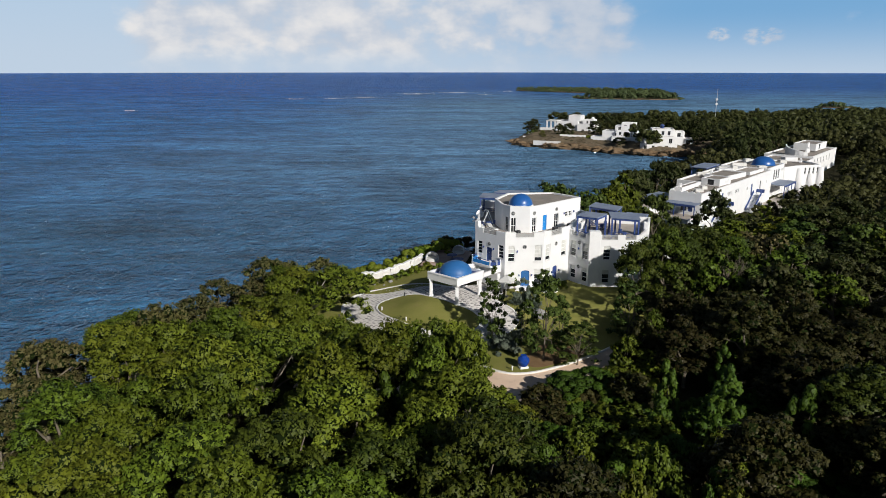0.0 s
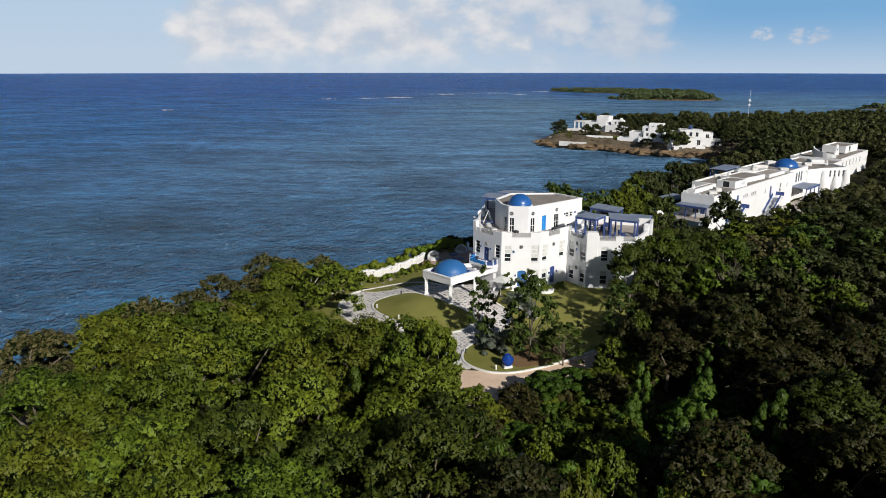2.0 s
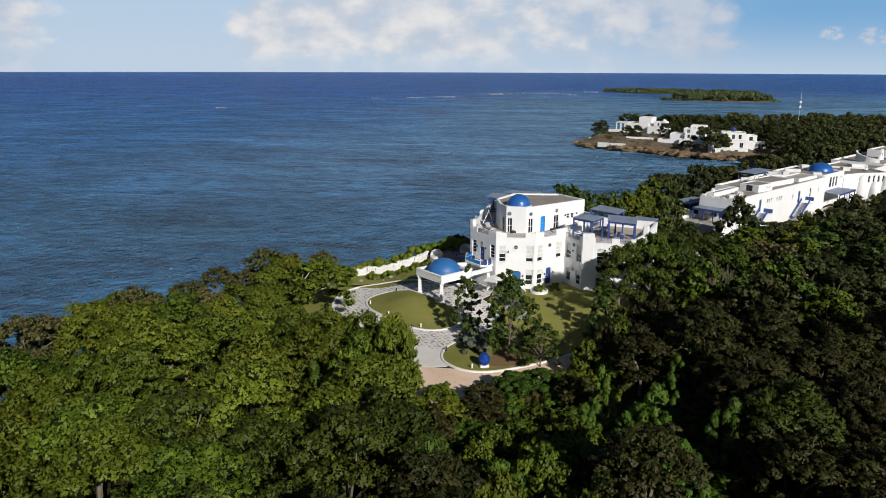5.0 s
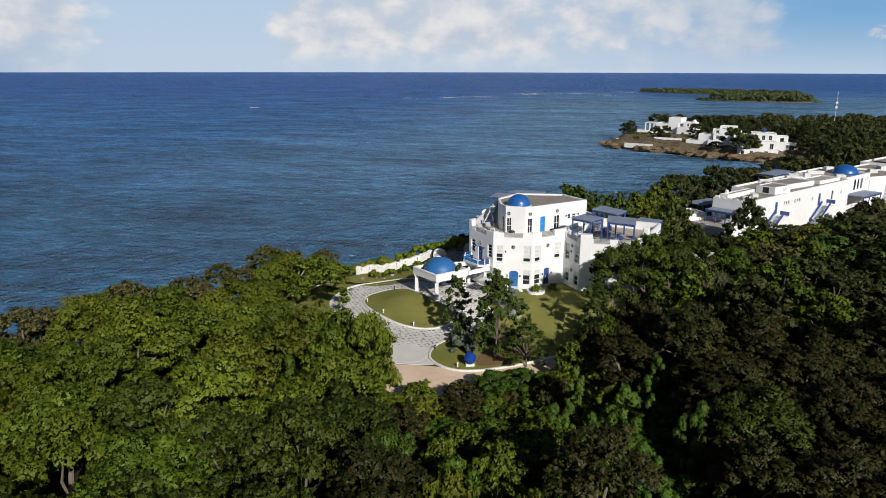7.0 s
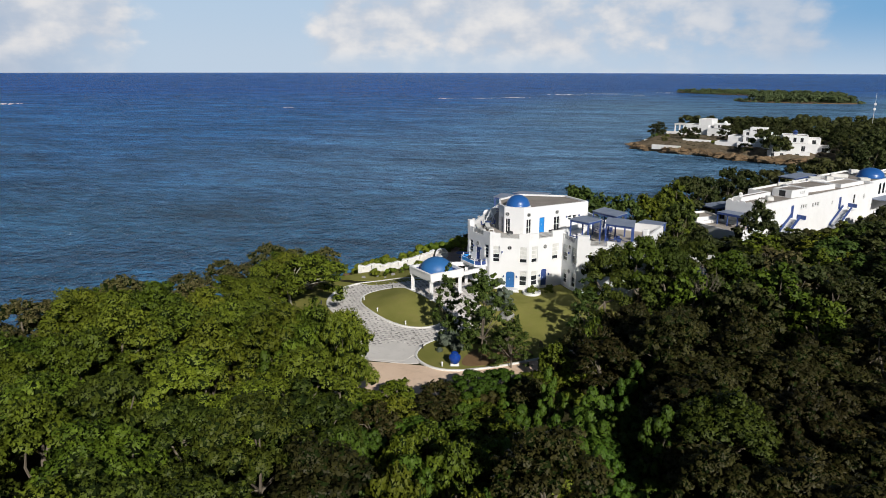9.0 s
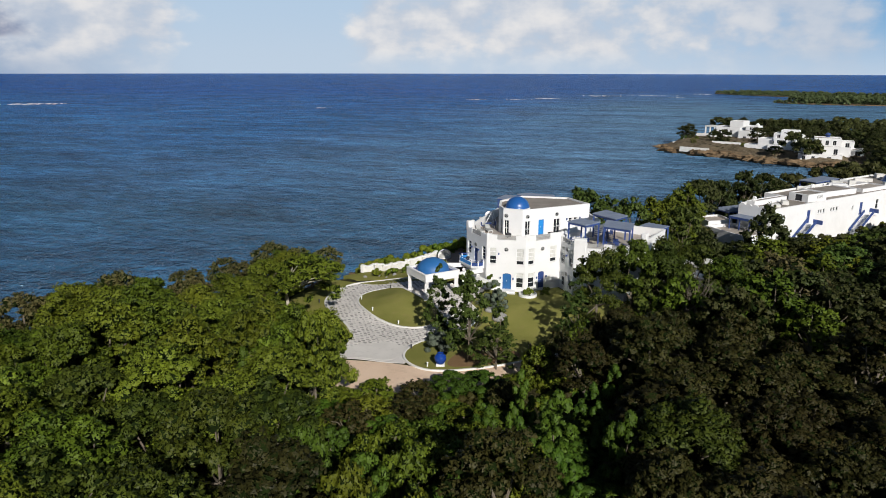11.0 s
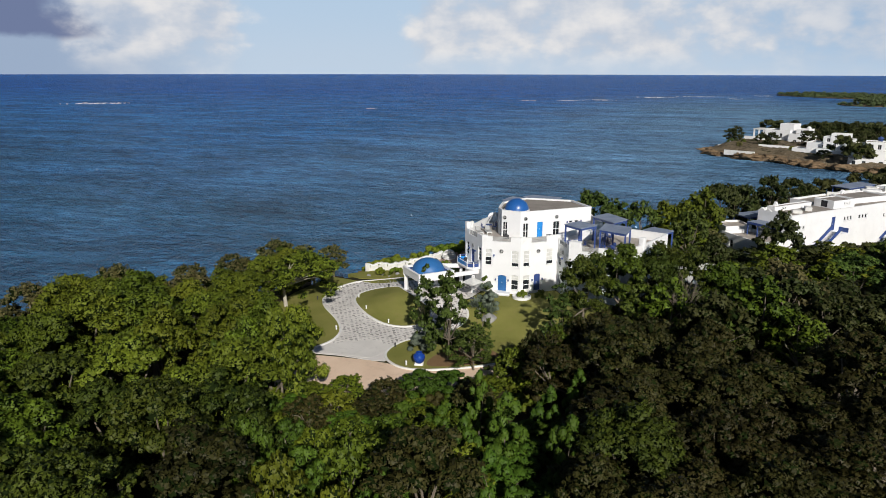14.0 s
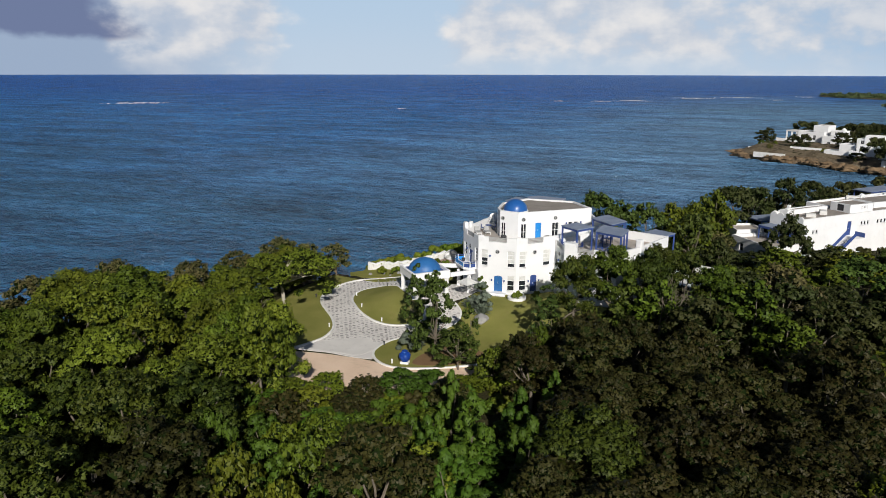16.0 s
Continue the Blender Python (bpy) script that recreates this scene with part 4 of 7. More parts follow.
# terrace wing
F, G = (24.1, 81.4), (26.2, 85.3)
wing = thing("terrace_wing", "white house wing with a walled roof terrace", "house")
wpts = [D, E, F, G, (28.4, 92.0), (21.0, 94.0)]
run_walls(wing, wpts, BASE, 7.55, {
    0: {"windows": [(0.3, W1 - 0.1, 1.25, 6.35, 4, 2), (2.4, W1 - 0.1, 3.35, 6.4, 4, 2), (0.4, 1.5, 1.3, 3.2, 3, 1), (2.4, 1.5, 3.3, 3.3, 3, 1)], "portholes": [(1.85, 6.25), (1.85, 3.2)], "rails": [(0.4, 7.0, 2.9, 7.55)], "lanterns": [(1.85, 5.4)]},
    1: {"windows": [(1.7, W1, 2.6, 6.2, 4, 1), (4.0, W1, 4.9, 6.2, 4, 1), (1.7, 1.5, 2.6, 3.2, 3, 1)], "rails": [(1.5, 6.95, 3.4, 7.55), (4.3, 6.95, 5.6, 7.55)]},
    2: {"windows": [(1.6, W1, 2.4, 6.0, 3, 0)]},
})
_wd = [(16.6, 85.0), (18.2, 82.1), (24.0, 81.75), (25.9, 85.4), (28.0, 91.8), (21.1, 93.6)]
part("roof_terrace", prism(bmesh.new(), _wd, 6.25, 6.5), M_TERRACE, wing, "tan tiled roof terrace")
part("inner_wall", prism(bmesh.new(), [(18.2, 87.0), (19.5, 84.5), (23.5, 84.3), (24.8, 86.5), (26, 90.5), (21.5, 91.5)], BASE, 6.25), M_DARK, wing)
part("floor_slab", prism(bmesh.new(), _wd, 3.7, 3.95), M_DARK, wing)
part("corner_pier", a_box(-0.04, -0.04, BASE, 1.35, 0.9, 7.98, bevel=0.05), M_WHITE, wing, m=facet_matrix(E, F))
part("end_pier", a_box(-0.35, -0.03, BASE, 0.35, 0.7, 8.35, bevel=0.1), M_WHITE, wing, m=facet_matrix(G, (28.4, 92.0)))
pergola("dark blue timber pergola with a grey sheet roof", [(16.8, 84.5), (19.15, 82.9), (20.7, 84.6), (18.35, 86.2)], 9.42, 6.5, slope=0.15)
pergola("dark blue timber pergola with a pale grey sheet roof", [(21.0, 83.9), (24.3, 82.6), (24.6, 85.4), (21.3, 86.6)], 9.25, 6.5, slope=0.2)
pergola("dark blue timber pergola with a grey-blue sheet roof", [(19.35, 89.4), (22.4, 86.5), (23.75, 89.1), (20.9, 92.2)], 9.6, 6.5)
pergola("blue timber pergola on the sea side of the roof terrace", [(5.45, 97.3), (9.4, 95.9), (9.9, 98.9), (6.2, 100.0)], 9.42, DECK, slope=0.1)
pergola("blue-framed pergola with a pale sheet roof by the terrace edge", [(7.75, 100.3), (12.4, 98.6), (13.2, 101.2), (8.9, 101.9)], 9.6, DECK)
pergola("dark low pergola beside the terrace wing", [(25.2, 94.0), (27.9, 92.6), (29.0, 94.8), (26.3, 96.2)], 7.4, 0.3)
solid("stone_terrace", prism(bmesh.new(), [(28.5, 87.0), (33.5, 85.5), (36, 95), (30, 97)], BASE - 1.4, 3.2), M_WHITE_OLD, "weathered white walled terrace beside the wing", "terrace")


def table_set(x, y, z, turn):
    t = thing("terrace_table", "small dark round table on the roof terrace", "table", "terrace tables", m=pose(x, y, z, 0, 0, turn))
    part("tabletop", lathe(bmesh.new(), [(0, 0.7), (0.45, 0.7), (0.45, 0.74), (0, 0.74)], 18), M_BLUE_DARK, t)
    part("leg", lathe(bmesh.new(), [(0.22, 0), (0.05, 0.06), (0.05, 0.7)], 10), M_DARK, t)
    for k in (0, 2):
        a = math.pi / 2 * k + 0.4
        c = thing("terrace_chair", "dark blue chair beside the terrace table", "chair", "terrace chairs", m=Matrix.Translation((x, y, z)) @ pose(0, 0, 0, 0, 0, turn + math.degrees(a)) @ Matrix.Translation((0.75, 0, 0)))
        part("seat", a_box(-0.22, -0.22, 0.42, 0.22, 0.22, 0.47, bevel=0.015), M_BLUE_DARK, c)
        part("backrest", a_box(0.18, -0.22, 0.47, 0.23, 0.22, 0.92, bevel=0.015), M_BLUE_DARK, c)
        for sx in (-1, 1):
            for sy in (-1, 1):
                part("leg", a_box(sx * 0.19 - 0.02, sy * 0.19 - 0.02, 0, sx * 0.19 + 0.02, sy * 0.19 + 0.02, 0.42), M_DARK, c)


table_set(18.6, 84.5, 6.5, 20)
table_set(22.7, 84.6, 6.5, 70)
table_set(21.4, 89.2, 6.5, 40)
table_set(6.2, 88.5, DECK, 10)


def lounger(x, y, z, turn):
    s = thing("sun_lounger", "grey cushioned lounger on the roof terrace", "sun lounger", "terrace loungers", m=pose(x, y, z, 0, 0, turn))
    part("frame", a_box(-0.35, -0.9, 0.22, 0.35, 0.9, 0.28, bevel=0.02), M_WHITE, s)
    part("mattress", a_box(-0.32, -0.88, 0.285, 0.32, 0.3, 0.38, bevel=0.03), M_RAIL, s)
    bm = bmesh.new()
    beam(bm, (0, 0.3, 0.33), (0, 0.88, 0.75), 0.62, 0.09)
    part("backrest", bm, M_RAIL, s)
    for sx in (-0.3, 0.3):
        for sy in (-0.8, 0.8):
            part("leg", a_box(sx - 0.03, sy - 0.03, 0, sx + 0.03, sy + 0.03, 0.22), M_WHITE, s)


lounger(5.6, 86.2, DECK, 35)
lounger(6.6, 86.9, DECK, 30)
lounger(5.2, 91.5, DECK, 80)
sw = thing("swing_frame", "leaning white metal swing frame on the terrace", "swing")
for p, q in (((5.4, 89.6, DECK), (6.3, 89.9, 8.9)), ((7.0, 88.8, DECK), (6.3, 89.9, 8.9)), ((5.1, 91.6, DECK), (6.0, 91.9, 8.7)), ((6.3, 89.9, 8.85), (6.0, 91.9, 8.7)), ((6.8, 91.2, DECK), (6.0, 91.9, 8.7))):
    part("bar", tube(bmesh.new(), [p, q], [0.05, 0.05], 8), M_WHITE, sw)
dish = thing("satellite_dish", "white satellite dish on a short pole", "satellite dish", m=pose(5.3, 93.0, DECK, 0, 0, 0))
part("pole", tube(bmesh.new(), [(0, 0, 0), (0, 0, 0.75)], [0.05, 0.05], 8), M_METAL, dish)
part("reflector", lathe(bmesh.new(), [(0, 0), (0.3, 0.05), (0.52, 0.16), (0.55, 0.18), (0.52, 0.2), (0.3, 0.09), (0, 0.04)], 20), M_WHITE, dish, smoothed=True, m=pose(0, -0.1, 0.85, 65, 0, 20))
part("feed_arm", tube(bmesh.new(), [(0, -0.1, 0.8), (0.1, -0.75, 1.05)], [0.025, 0.02], 6), M_METAL, dish)
for _x, _y in ((14.6, 86.6), (16.8, 88.6), (18.6, 90.2), (9.6, 84.6)):
    pl = thing("planter", "dark planter box by the upper wall", "planter", "terrace planters", m=pose(_x, _y, DECK, 0, 0, 45))
    part("box", a_box(-0.3, -0.25, 0, 0.3, 0.25, 0.5, bevel=0.02), M_DARK, pl)

# ---- entrance canopy ----
L0, F0, R0 = Vector((-1.6, 78.25)), Vector((1.8, 75.15)), Vector((5.0, 78.5))
K0 = L0 + R0 - F0
canopy = thing("entrance_canopy", "white entrance canopy with a blue dome on square columns", "canopy")
_c = (L0 + R0) / 2
ring = [L0, F0, R0, K0]
Z_LOW, Z_TOP = 3.12, 4.05
for i in range(4):
    p, q = ring[i], ring[(i + 1) % 4]
    ln = (q - p).length
    part("fascia", wall_mesh(ln, Z_LOW, Z_TOP, [], 0.22, (0.22, 0.22)), M_WHITE, canopy, m=facet_matrix(p, q))
    part("cornice", a_box(0.02, -0.05, Z_TOP - 0.14, ln - 0.02, 0.0, Z_TOP - 0.02), M_WHITE, canopy, m=facet_matrix(p, q))
    inward = (_c - p).normalized() * 0.42
    x, y = p + inward
    z = float(garden(x, y))
    part("column", a_box(x - 0.19, y - 0.19, z - 0.1, x + 0.19, y + 0.19, Z_LOW + 0.05, bevel=0.02), M_WHITE, canopy)
    part("plinth", a_box(x - 0.29, y - 0.29, z - 0.2, x + 0.29, y + 0.29, z + 0.22, bevel=0.03), M_WHITE, canopy)
    part("capital", a_box(x - 0.27, y - 0.27, Z_LOW - 0.16, x + 0.27, y + 0.27, Z_LOW, bevel=0.03), M_WHITE, canopy)
_in = [_c + (p - _c) * 0.935 for p in ring]
part("roof", prism(bmesh.new(), [tuple(p) for p in _in], 3.6, 3.78), M_BLUE_DARK, canopy, "dark blue flat canopy roof")
part("dome", lathe(bmesh.new(), dome_profile(1.95, 1.5, 3.79), 40, tuple(_c)), M_BLUE_FLAT, canopy, "matt mid-blue dome", smoothed=True)
# link from the canopy to the house
for p, q in ((R0 + Vector((0.05, 0.05)), Vector((7.3, 81.0))), (K0 + Vector((0.05, 0.05)), Vector((5.3, 83.0)))):
    part("link_beam", wall_mesh((q - p).length, 3.2, 3.7, [], 0.25), M_WHITE, canopy, m=facet_matrix(p, q))
for x, y in ((6.9, 80.0), (4.6, 82.2)):
    part("column", a_box(x - 0.17, y - 0.17, 0.6, x + 0.17, y + 0.17, 3.2, bevel=0.02), M_WHITE, canopy)

# ---- garden things ----
def on_ground(x, y, turn=0.0, lift=0.1):
    return pose(x, y, float(garden(x, y)) + lift, 0, 0, turn)


jar = thing("garden_jar", "large glazed cobalt blue jar on a white plinth", "garden jar", m=on_ground(7.7, 61.0))
part("plinth", a_box(-0.42, -0.36, -0.1, 0.42, 0.36, 0.2, bevel=0.03), M_WHITE, jar, m=pose(0, 0, 0, 0, 0, 15))
part("jar", lathe(bmesh.new(), [(0, 0.22), (0.36, 0.22), (0.45, 0.32), (0.66, 0.7), (0.72, 1.02), (0.66, 1.32), (0.42, 1.55), (0.3, 1.62), (0.38, 1.72), (0.33, 1.74), (0.25, 1.66), (0, 1.66)], 32), M_GLAZE, jar, smoothed=True, m=Matrix.Diagonal((0.82, 0.82, 0.74, 1)))


def garden_light(x, y, pale=True):
    g = thing("garden_light", "short white bollard light on the lawn edge" if pale else "short dark bollard light on the lawn edge", "garden light", "garden lights", m=on_ground(x, y) @ Matrix.Diagonal((0.8, 0.8, 0.75, 1)))
    part("post", lathe(bmesh.new(), [(0.09, -0.1), (0.09, 0.38), (0.07, 0.42)], 10), M_WHITE if pale else M_DARK, g)
    part("head", lathe(bmesh.new(), [(0.07, 0.42), (0.12, 0.46), (0.12, 0.58), (0, 0.64)], 10), M_WHITE if pale else M_DARK, g)


for _x, _y, _p in ((0.2, 70.1, 1), (-3.9, 72.7, 1), (-6.9, 76.6, 1), (6.6, 60.4, 1), (3.7, 64.2, 0), (-11.6, 74.6, 0), (-4.4, 80.1, 0), (-4.4, 66.4, 1)):
    garden_light(_x, _y, bool(_p))
stake = thing("wooden_stakes", "two dark wooden stakes standing in the lawn", "stakes", m=on_ground(15.2, 67.2))
part("stake", beam(bmesh.new(), (0, 0, -0.1), (0.05, 0.0, 0.75), 0.1), M_BARK, stake)
part("stake", beam(bmesh.new(), (0.28, 0.05, -0.1), (0.2, 0.0, 0.7), 0.1), M_BARK, stake)


def boulder(x, y, r, label, mat=None, group="garden boulders"):
    bm = bmesh.new()
    bmesh.ops.create_icosphere(bm, subdivisions=3, radius=r)
    for v in bm.verts:
        k = 1 + 0.28 * noise.noise(v.co * 1.3 / r + Vector((x, y, 0)))
        v.co = Vector((v.co.x * k * 1.15, v.co.y * k, v.co.z * k * 0.7))
    return solid("boulder", bm, mat or M_ROCK, label, "boulder", group, m=on_ground(x, y, x * 40, r * 0.3))


M_GREY_ROCK = surface("grey_rock", (0.22, 0.22, 0.21), (0.36, 0.35, 0.34), 1.0, 0.9, 0.05, 4, stain=(0.12, 0.12, 0.11))
boulder(11.0, 73.3, 0.8, "grey boulder on the lawn", M_GREY_ROCK)
boulder(9.6, 74.6, 0.5, "pale grey boulder by the planting", M_GREY_ROCK)
for _x, _y, _r in ((-10.4, 86.3, 0.28), (-8.6, 87.2, 0.24), (-6.6, 87.6, 0.3), (-7.4, 86.6, 0.18)):
    boulder(_x, _y, _r, "pale weathered boulder beside the drive", M_GREY_ROCK)


def sea_wall(pts):
    """A low curving rendered wall with a worn, uneven coping and stub piers."""
    g = thing("sea_wall", "weathered white rendered wall along the sea terrace", "garden wall")
    for i, (p, q) in enumerate(zip(pts, pts[1:])):
        p3, q3 = (Vector((*v, float(garden(*v)))) for v in (p, q))
        n = 5
        panel, cope = bmesh.new(), bmesh.new()
        for k in range(n):
            a, c = p3.lerp(q3, k / n), p3.lerp(q3, (k + 1) / n)
            h0, h1 = (0.86 + 0.1 * math.sin(2.1 * (i * n + j)) + 0.06 * math.sin(5.3 * (i * n + j)) for j in (k, k + 1))
            beam(panel, a + Vector((0, 0, h0 / 2 - 0.12)), c + Vector((0, 0, h1 / 2 - 0.12)), 0.3, h0 + 0.3)
            beam(cope, a + Vector((0, 0, h0 + 0.1)), c + Vector((0, 0, h1 + 0.1)), 0.46, 0.16)
        part("panel", panel, M_WHITE_OLD, g)
        part("coping", cope, M_WHITE, g)
        part("pier", a_box(p[0] - 0.24, p[1] - 0.24, p3.z - 0.2, p[0] + 0.24, p[1] + 0.24, p3.z + 1.2, bevel=0.06), M_WHITE_OLD, g)


sea_wall([(-11.6, 88.3), (-10.0, 89.6), (-8.0, 90.2), (-6.2, 91.6), (-3.7, 92.9), (-2.6, 94.6)])
drape("sea_terrace", [(-2.8, 92.6), (2.0, 89.2), (3.4, 92.4), (4.6, 98), (1.5, 101), (-1.2, 99)], 0.12, M_PINK, "pink paved terrace above the sea", "terrace")


def day_bed(x, y, r, turn):
    g = thing("shell_daybed", "round white shell-shaped daybed on the sea terrace", "daybed", "shell daybeds", m=on_ground(x, y, turn, 0.12))
    bm = bmesh.new()
    bmesh.ops.create_uvsphere(bm, u_segments=24, v_segments=14, radius=r)
    bmesh.ops.delete(bm, geom=[v for v in bm.verts if v.co.y > 0.35 * r and v.co.z > -0.15 * r], context="VERTS")
    for v in bm.verts:
        v.co.z = max(v.co.z, -0.45 * r) * 0.95 + 0.45 * r
    bmesh.ops.solidify(bm, geom=bm.faces[:], thickness=0.06)
    part("shell", bm, M_WHITE, g, smoothed=True)
    part("mattress", lathe(bmesh.new(), [(0, 0.2), (r * 0.82, 0.2), (r * 0.86, 0.3), (r * 0.8, 0.42), (0, 0.44)], 20), M_CURTAIN, g)


day_bed(-1.2, 93.6, 0.95, 200)
day_bed(2.6, 97.2, 0.9, 160)


def parasol(x, y):
    g = thing("closed_table", "dark blue round terrace table with stools", "table", "sea terrace tables", m=on_ground(x, y, 0, 0.12))
    part("tabletop", lathe(bmesh.new(), [(0, 0.7), (0.75, 0.7), (0.75, 0.76), (0, 0.77)], 20), M_BLUE_DARK, g)
    part("leg", lathe(bmesh.new(), [(0.3, 0), (0.07, 0.08), (0.07, 0.7)], 10), M_BLUE_DARK, g)


parasol(1.6, 93.8)
parasol(2.4, 91.6)

shade = thing("parasol", "pale grey square parasol beside the canopy link", "parasol", m=on_ground(7.6, 77.6, 20))
part("pole", tube(bmesh.new(), [(0, 0, 0), (0, 0, 2.5)], [0.035, 0.03], 8), M_METAL, shade)
part("canopy", lathe(bmesh.new(), [(1.25, 1.95), (1.25, 2.05), (0.5, 2.4), (0, 2.62)], 4), M_CURTAIN, shade, "pale grey canvas canopy")
part("base", lathe(bmesh.new(), [(0.3, 0), (0.3, 0.08), (0, 0.1)], 14), M_DARK, shade)


# ---- the white village row behind, and the houses on the cape ----
def local(origin, along):
    d = Vector(along).normalized()
    return Matrix(((d.x, -d.y, 0, origin[0]), (d.y, d.x, 0, origin[1]), (0, 0, 1, 0), (0, 0, 0, 1)))


def block(house, m, x0, y0, x1, y1, z0, z1, front=(), roof=True, label="", mat=None, parapet=0.35):
    """One box of a building: four walls with openings in the front, a sunk roof behind a parapet."""
    pts = [(x0, y0), (x1, y0), (x1, y1), (x0, y1)]
    mat = mat or M_WHITE
    for i in range(4):
        p, q = pts[i], pts[(i + 1) % 4]
        fm = m @ facet_matrix(p, q)
        holes = [h for h in front if h[0] == i]
        part("wall", wall_mesh((Vector(q) - Vector(p)).length, z0, z1, [h[1:5] for h in holes], 0.25, (0.25, 0.25)), mat, house, m=fm)
        for h in holes:
            win = part("window", a_box(h[1], 0.15, h[2], h[3], 0.2, h[4]), M_GLASS, house, m=fm)
            w = 0.06
            fr = bmesh.new()
            for a, c in ((h[1], h[1] + w), ((h[1] + h[3]) / 2 - w / 2, (h[1] + h[3]) / 2 + w / 2), (h[3] - w, h[3])):
                box(fr, a, 0.1, h[2], c, 0.148, h[4])
            part("frame", fr, M_BLUE_DARK if len(h) > 5 else M_RAIL, win)
    if roof:
        part("roof", a_box(x0 + 0.27, y0 + 0.27, z1 - parapet - 0.2, x1 - 0.27, y1 - 0.27, z1 - parapet), M_ROOF if roof is True else roof, house, label or "grey-brown flat roof", m=m)


def arches(house, m, us, z0, z1, w, mat=None):
    """Dark arched openings with a raised surround on a front wall (y = 0)."""
    for u in us:
        bm = bmesh.new()
        pts = [(u - w / 2, z0), (u + w / 2, z0)] + [(u + w / 2 * math.cos(a), z1 - w / 2 + w / 2 * math.sin(a)) for a in (math.pi * k / 8 for k in range(9))]
        a = [bm.verts.new((x, -0.03, z)) for x, z in pts]
        b = [bm.verts.new((x, 0.0, z)) for x, z in pts]
        bm.faces.new(a)
        for i in range(len(pts)):
            j = (i + 1) % len(pts)
            bm.faces.new((a[i], a[j], b[j], b[i]))
        part("arched_window", bm, M_GLASS, house, m=m)


villa = thing("terrace_houses", "long row of stepped white houses with blue dome and stairs", "house")
_m = local((51.55, 124.9), (0.66, 0.751))
_gz = -1.0


def row_xy(s, w):
    """Plan place from the distance along and behind the row's front."""
    return (51.55 + 0.66 * s - 0.751 * w, 124.9 + 0.751 * s + 0.66 * w)


def poly_block(house, pts, z0, z1, details=None, sunk=0.3, roof_mat=None):
    """One many-sided white block with a roof sunk behind its parapet."""
    run_walls(house, pts, z0, z1, details or {}, 0.24)
    c = Vector((sum(p[0] for p in pts) / len(pts), sum(p[1] for p in pts) / len(pts)))
    inner = [tuple(c + (Vector(p) - c) * (1 - 0.36 / (Vector(p) - c).length)) for p in pts]
    part("roof", prism(bmesh.new(), inner, z1 - sunk - 0.2, z1 - sunk), roof_mat or M_ROOF, house, "grey-brown flat roof")


def pair(u, z, w=0.42, h=0.6):
    """Three small windows side by side."""
    return [(u + k * (w + 0.25), z, u + k * (w + 0.25) + w, z + h, 1, 0) for k in range(3)]


def row(*places):
    return [row_xy(*p) for p in places]


# the long street front, with its two outer doors over the stairs
poly_block(villa, row((-10.3, 0), (29.0, 0), (29.0, 10.5), (3.0, 10.0), (3.0, 6.2), (-10.3, 5.8)), _gz, 6.15, {
    0: {"windows": [(2.2, 3.7, 2.65, 4.35, 1, 0), (2.95, 3.7, 3.4, 4.35, 1, 0)] + pair(13.0, 4.1, 0.5, 0.7) + pair(16.8, 4.05, 0.6, 0.7) + [(23.6, 3.7, 24.1, 4.4, 1, 0), (31.6, 2.9, 32.5, 4.7, 2, 0), (35.6, 3.6, 36.1, 4.4, 1, 0)],
        "doors": [(9.9, 2.8, 10.8, 5.0, M_BLUE_DARK, False, False, "blue plank door at the stair head"), (26.2, 2.45, 27.1, 4.7, M_BLUE_DARK, False, False, "blue plank door at the stair head")]},
    5: {"windows": [(2.2, 2.9, 3.3, 4.6, 2, 0)], "doors": [(3.6, 2.6, 4.4, 4.6, M_BLUE_DARK, False, False, "blue door under the awning")]}}, 0.32)
# rooms on its roof
poly_block(villa, row((1.6, 1.3), (6.6, 1.0), (6.8, 4.6), (1.8, 4.8)), 5.85, 7.15, {0: {"windows": pair(2.5, 6.35, 0.3, 0.5)}, 3: {"doors": [(1.2, 5.95, 2.4, 7.0, M_DARK, False, False, "dark doorway to the roof")]}}, 0.12)
poly_block(villa, row((9.2, 2.6), (17.6, 1.8), (18.0, 6.8), (9.6, 7.2)), 5.85, 6.75, {}, 0.14)
poly_block(villa, row((19.4, 1.6), (27.8, 1.4), (28.0, 5.2), (19.6, 5.4)), 5.85, 6.5, {}, 0.2, M_TERRACE)
poly_block(villa, row((-8.6, 4.2), (0.6, 4.4), (0.6, 5.6), (-8.6, 5.6)), 5.85, 6.6, {}, 0.1)
# lower terrace before the end wall
poly_block(villa, row((-17.6, -0.8), (-10.5, -1.2), (-10.5, 6.4), (-16.0, 7.6)), _gz, 2.95, {0: {"windows": [(1.2, 0.6, 2.0, 1.9, 2, 0)]}, 3: {"windows": [(2.0, 0.9, 2.8, 2.1, 2, 0)]}}, 0.5, M_TERRACE)
poly_block(villa, row((-14.6, 8.0), (-10.4, 6.6), (-8.4, 10.6), (-12.6, 12.2)), _gz, 3.4, {}, 0.3, M_TERRACE)
# the part with the arches and the dome
poly_block(villa, row((29.25, 0.9), (41.0, 0.9), (41.0, 11.0), (29.25, 11.0)), _gz, 6.25, {0: {"windows": pair(9.6, 4.9, 0.36, 0.5)}}, 0.3)
arches(villa, facet_matrix(row_xy(29.25, 0.9), row_xy(41.0, 0.9)), (4.6, 6.2, 7.8), 3.4, 5.5, 0.8)
part("dome", lathe(bmesh.new(), [(2.75, 5.6), (2.75, 6.0), (2.5, 6.05)] + dome_profile(2.45, 1.75, 6.05)[1:], 36, (73.1, 156.3)), M_BLUE, villa, "glossy blue plastered dome", smoothed=True)
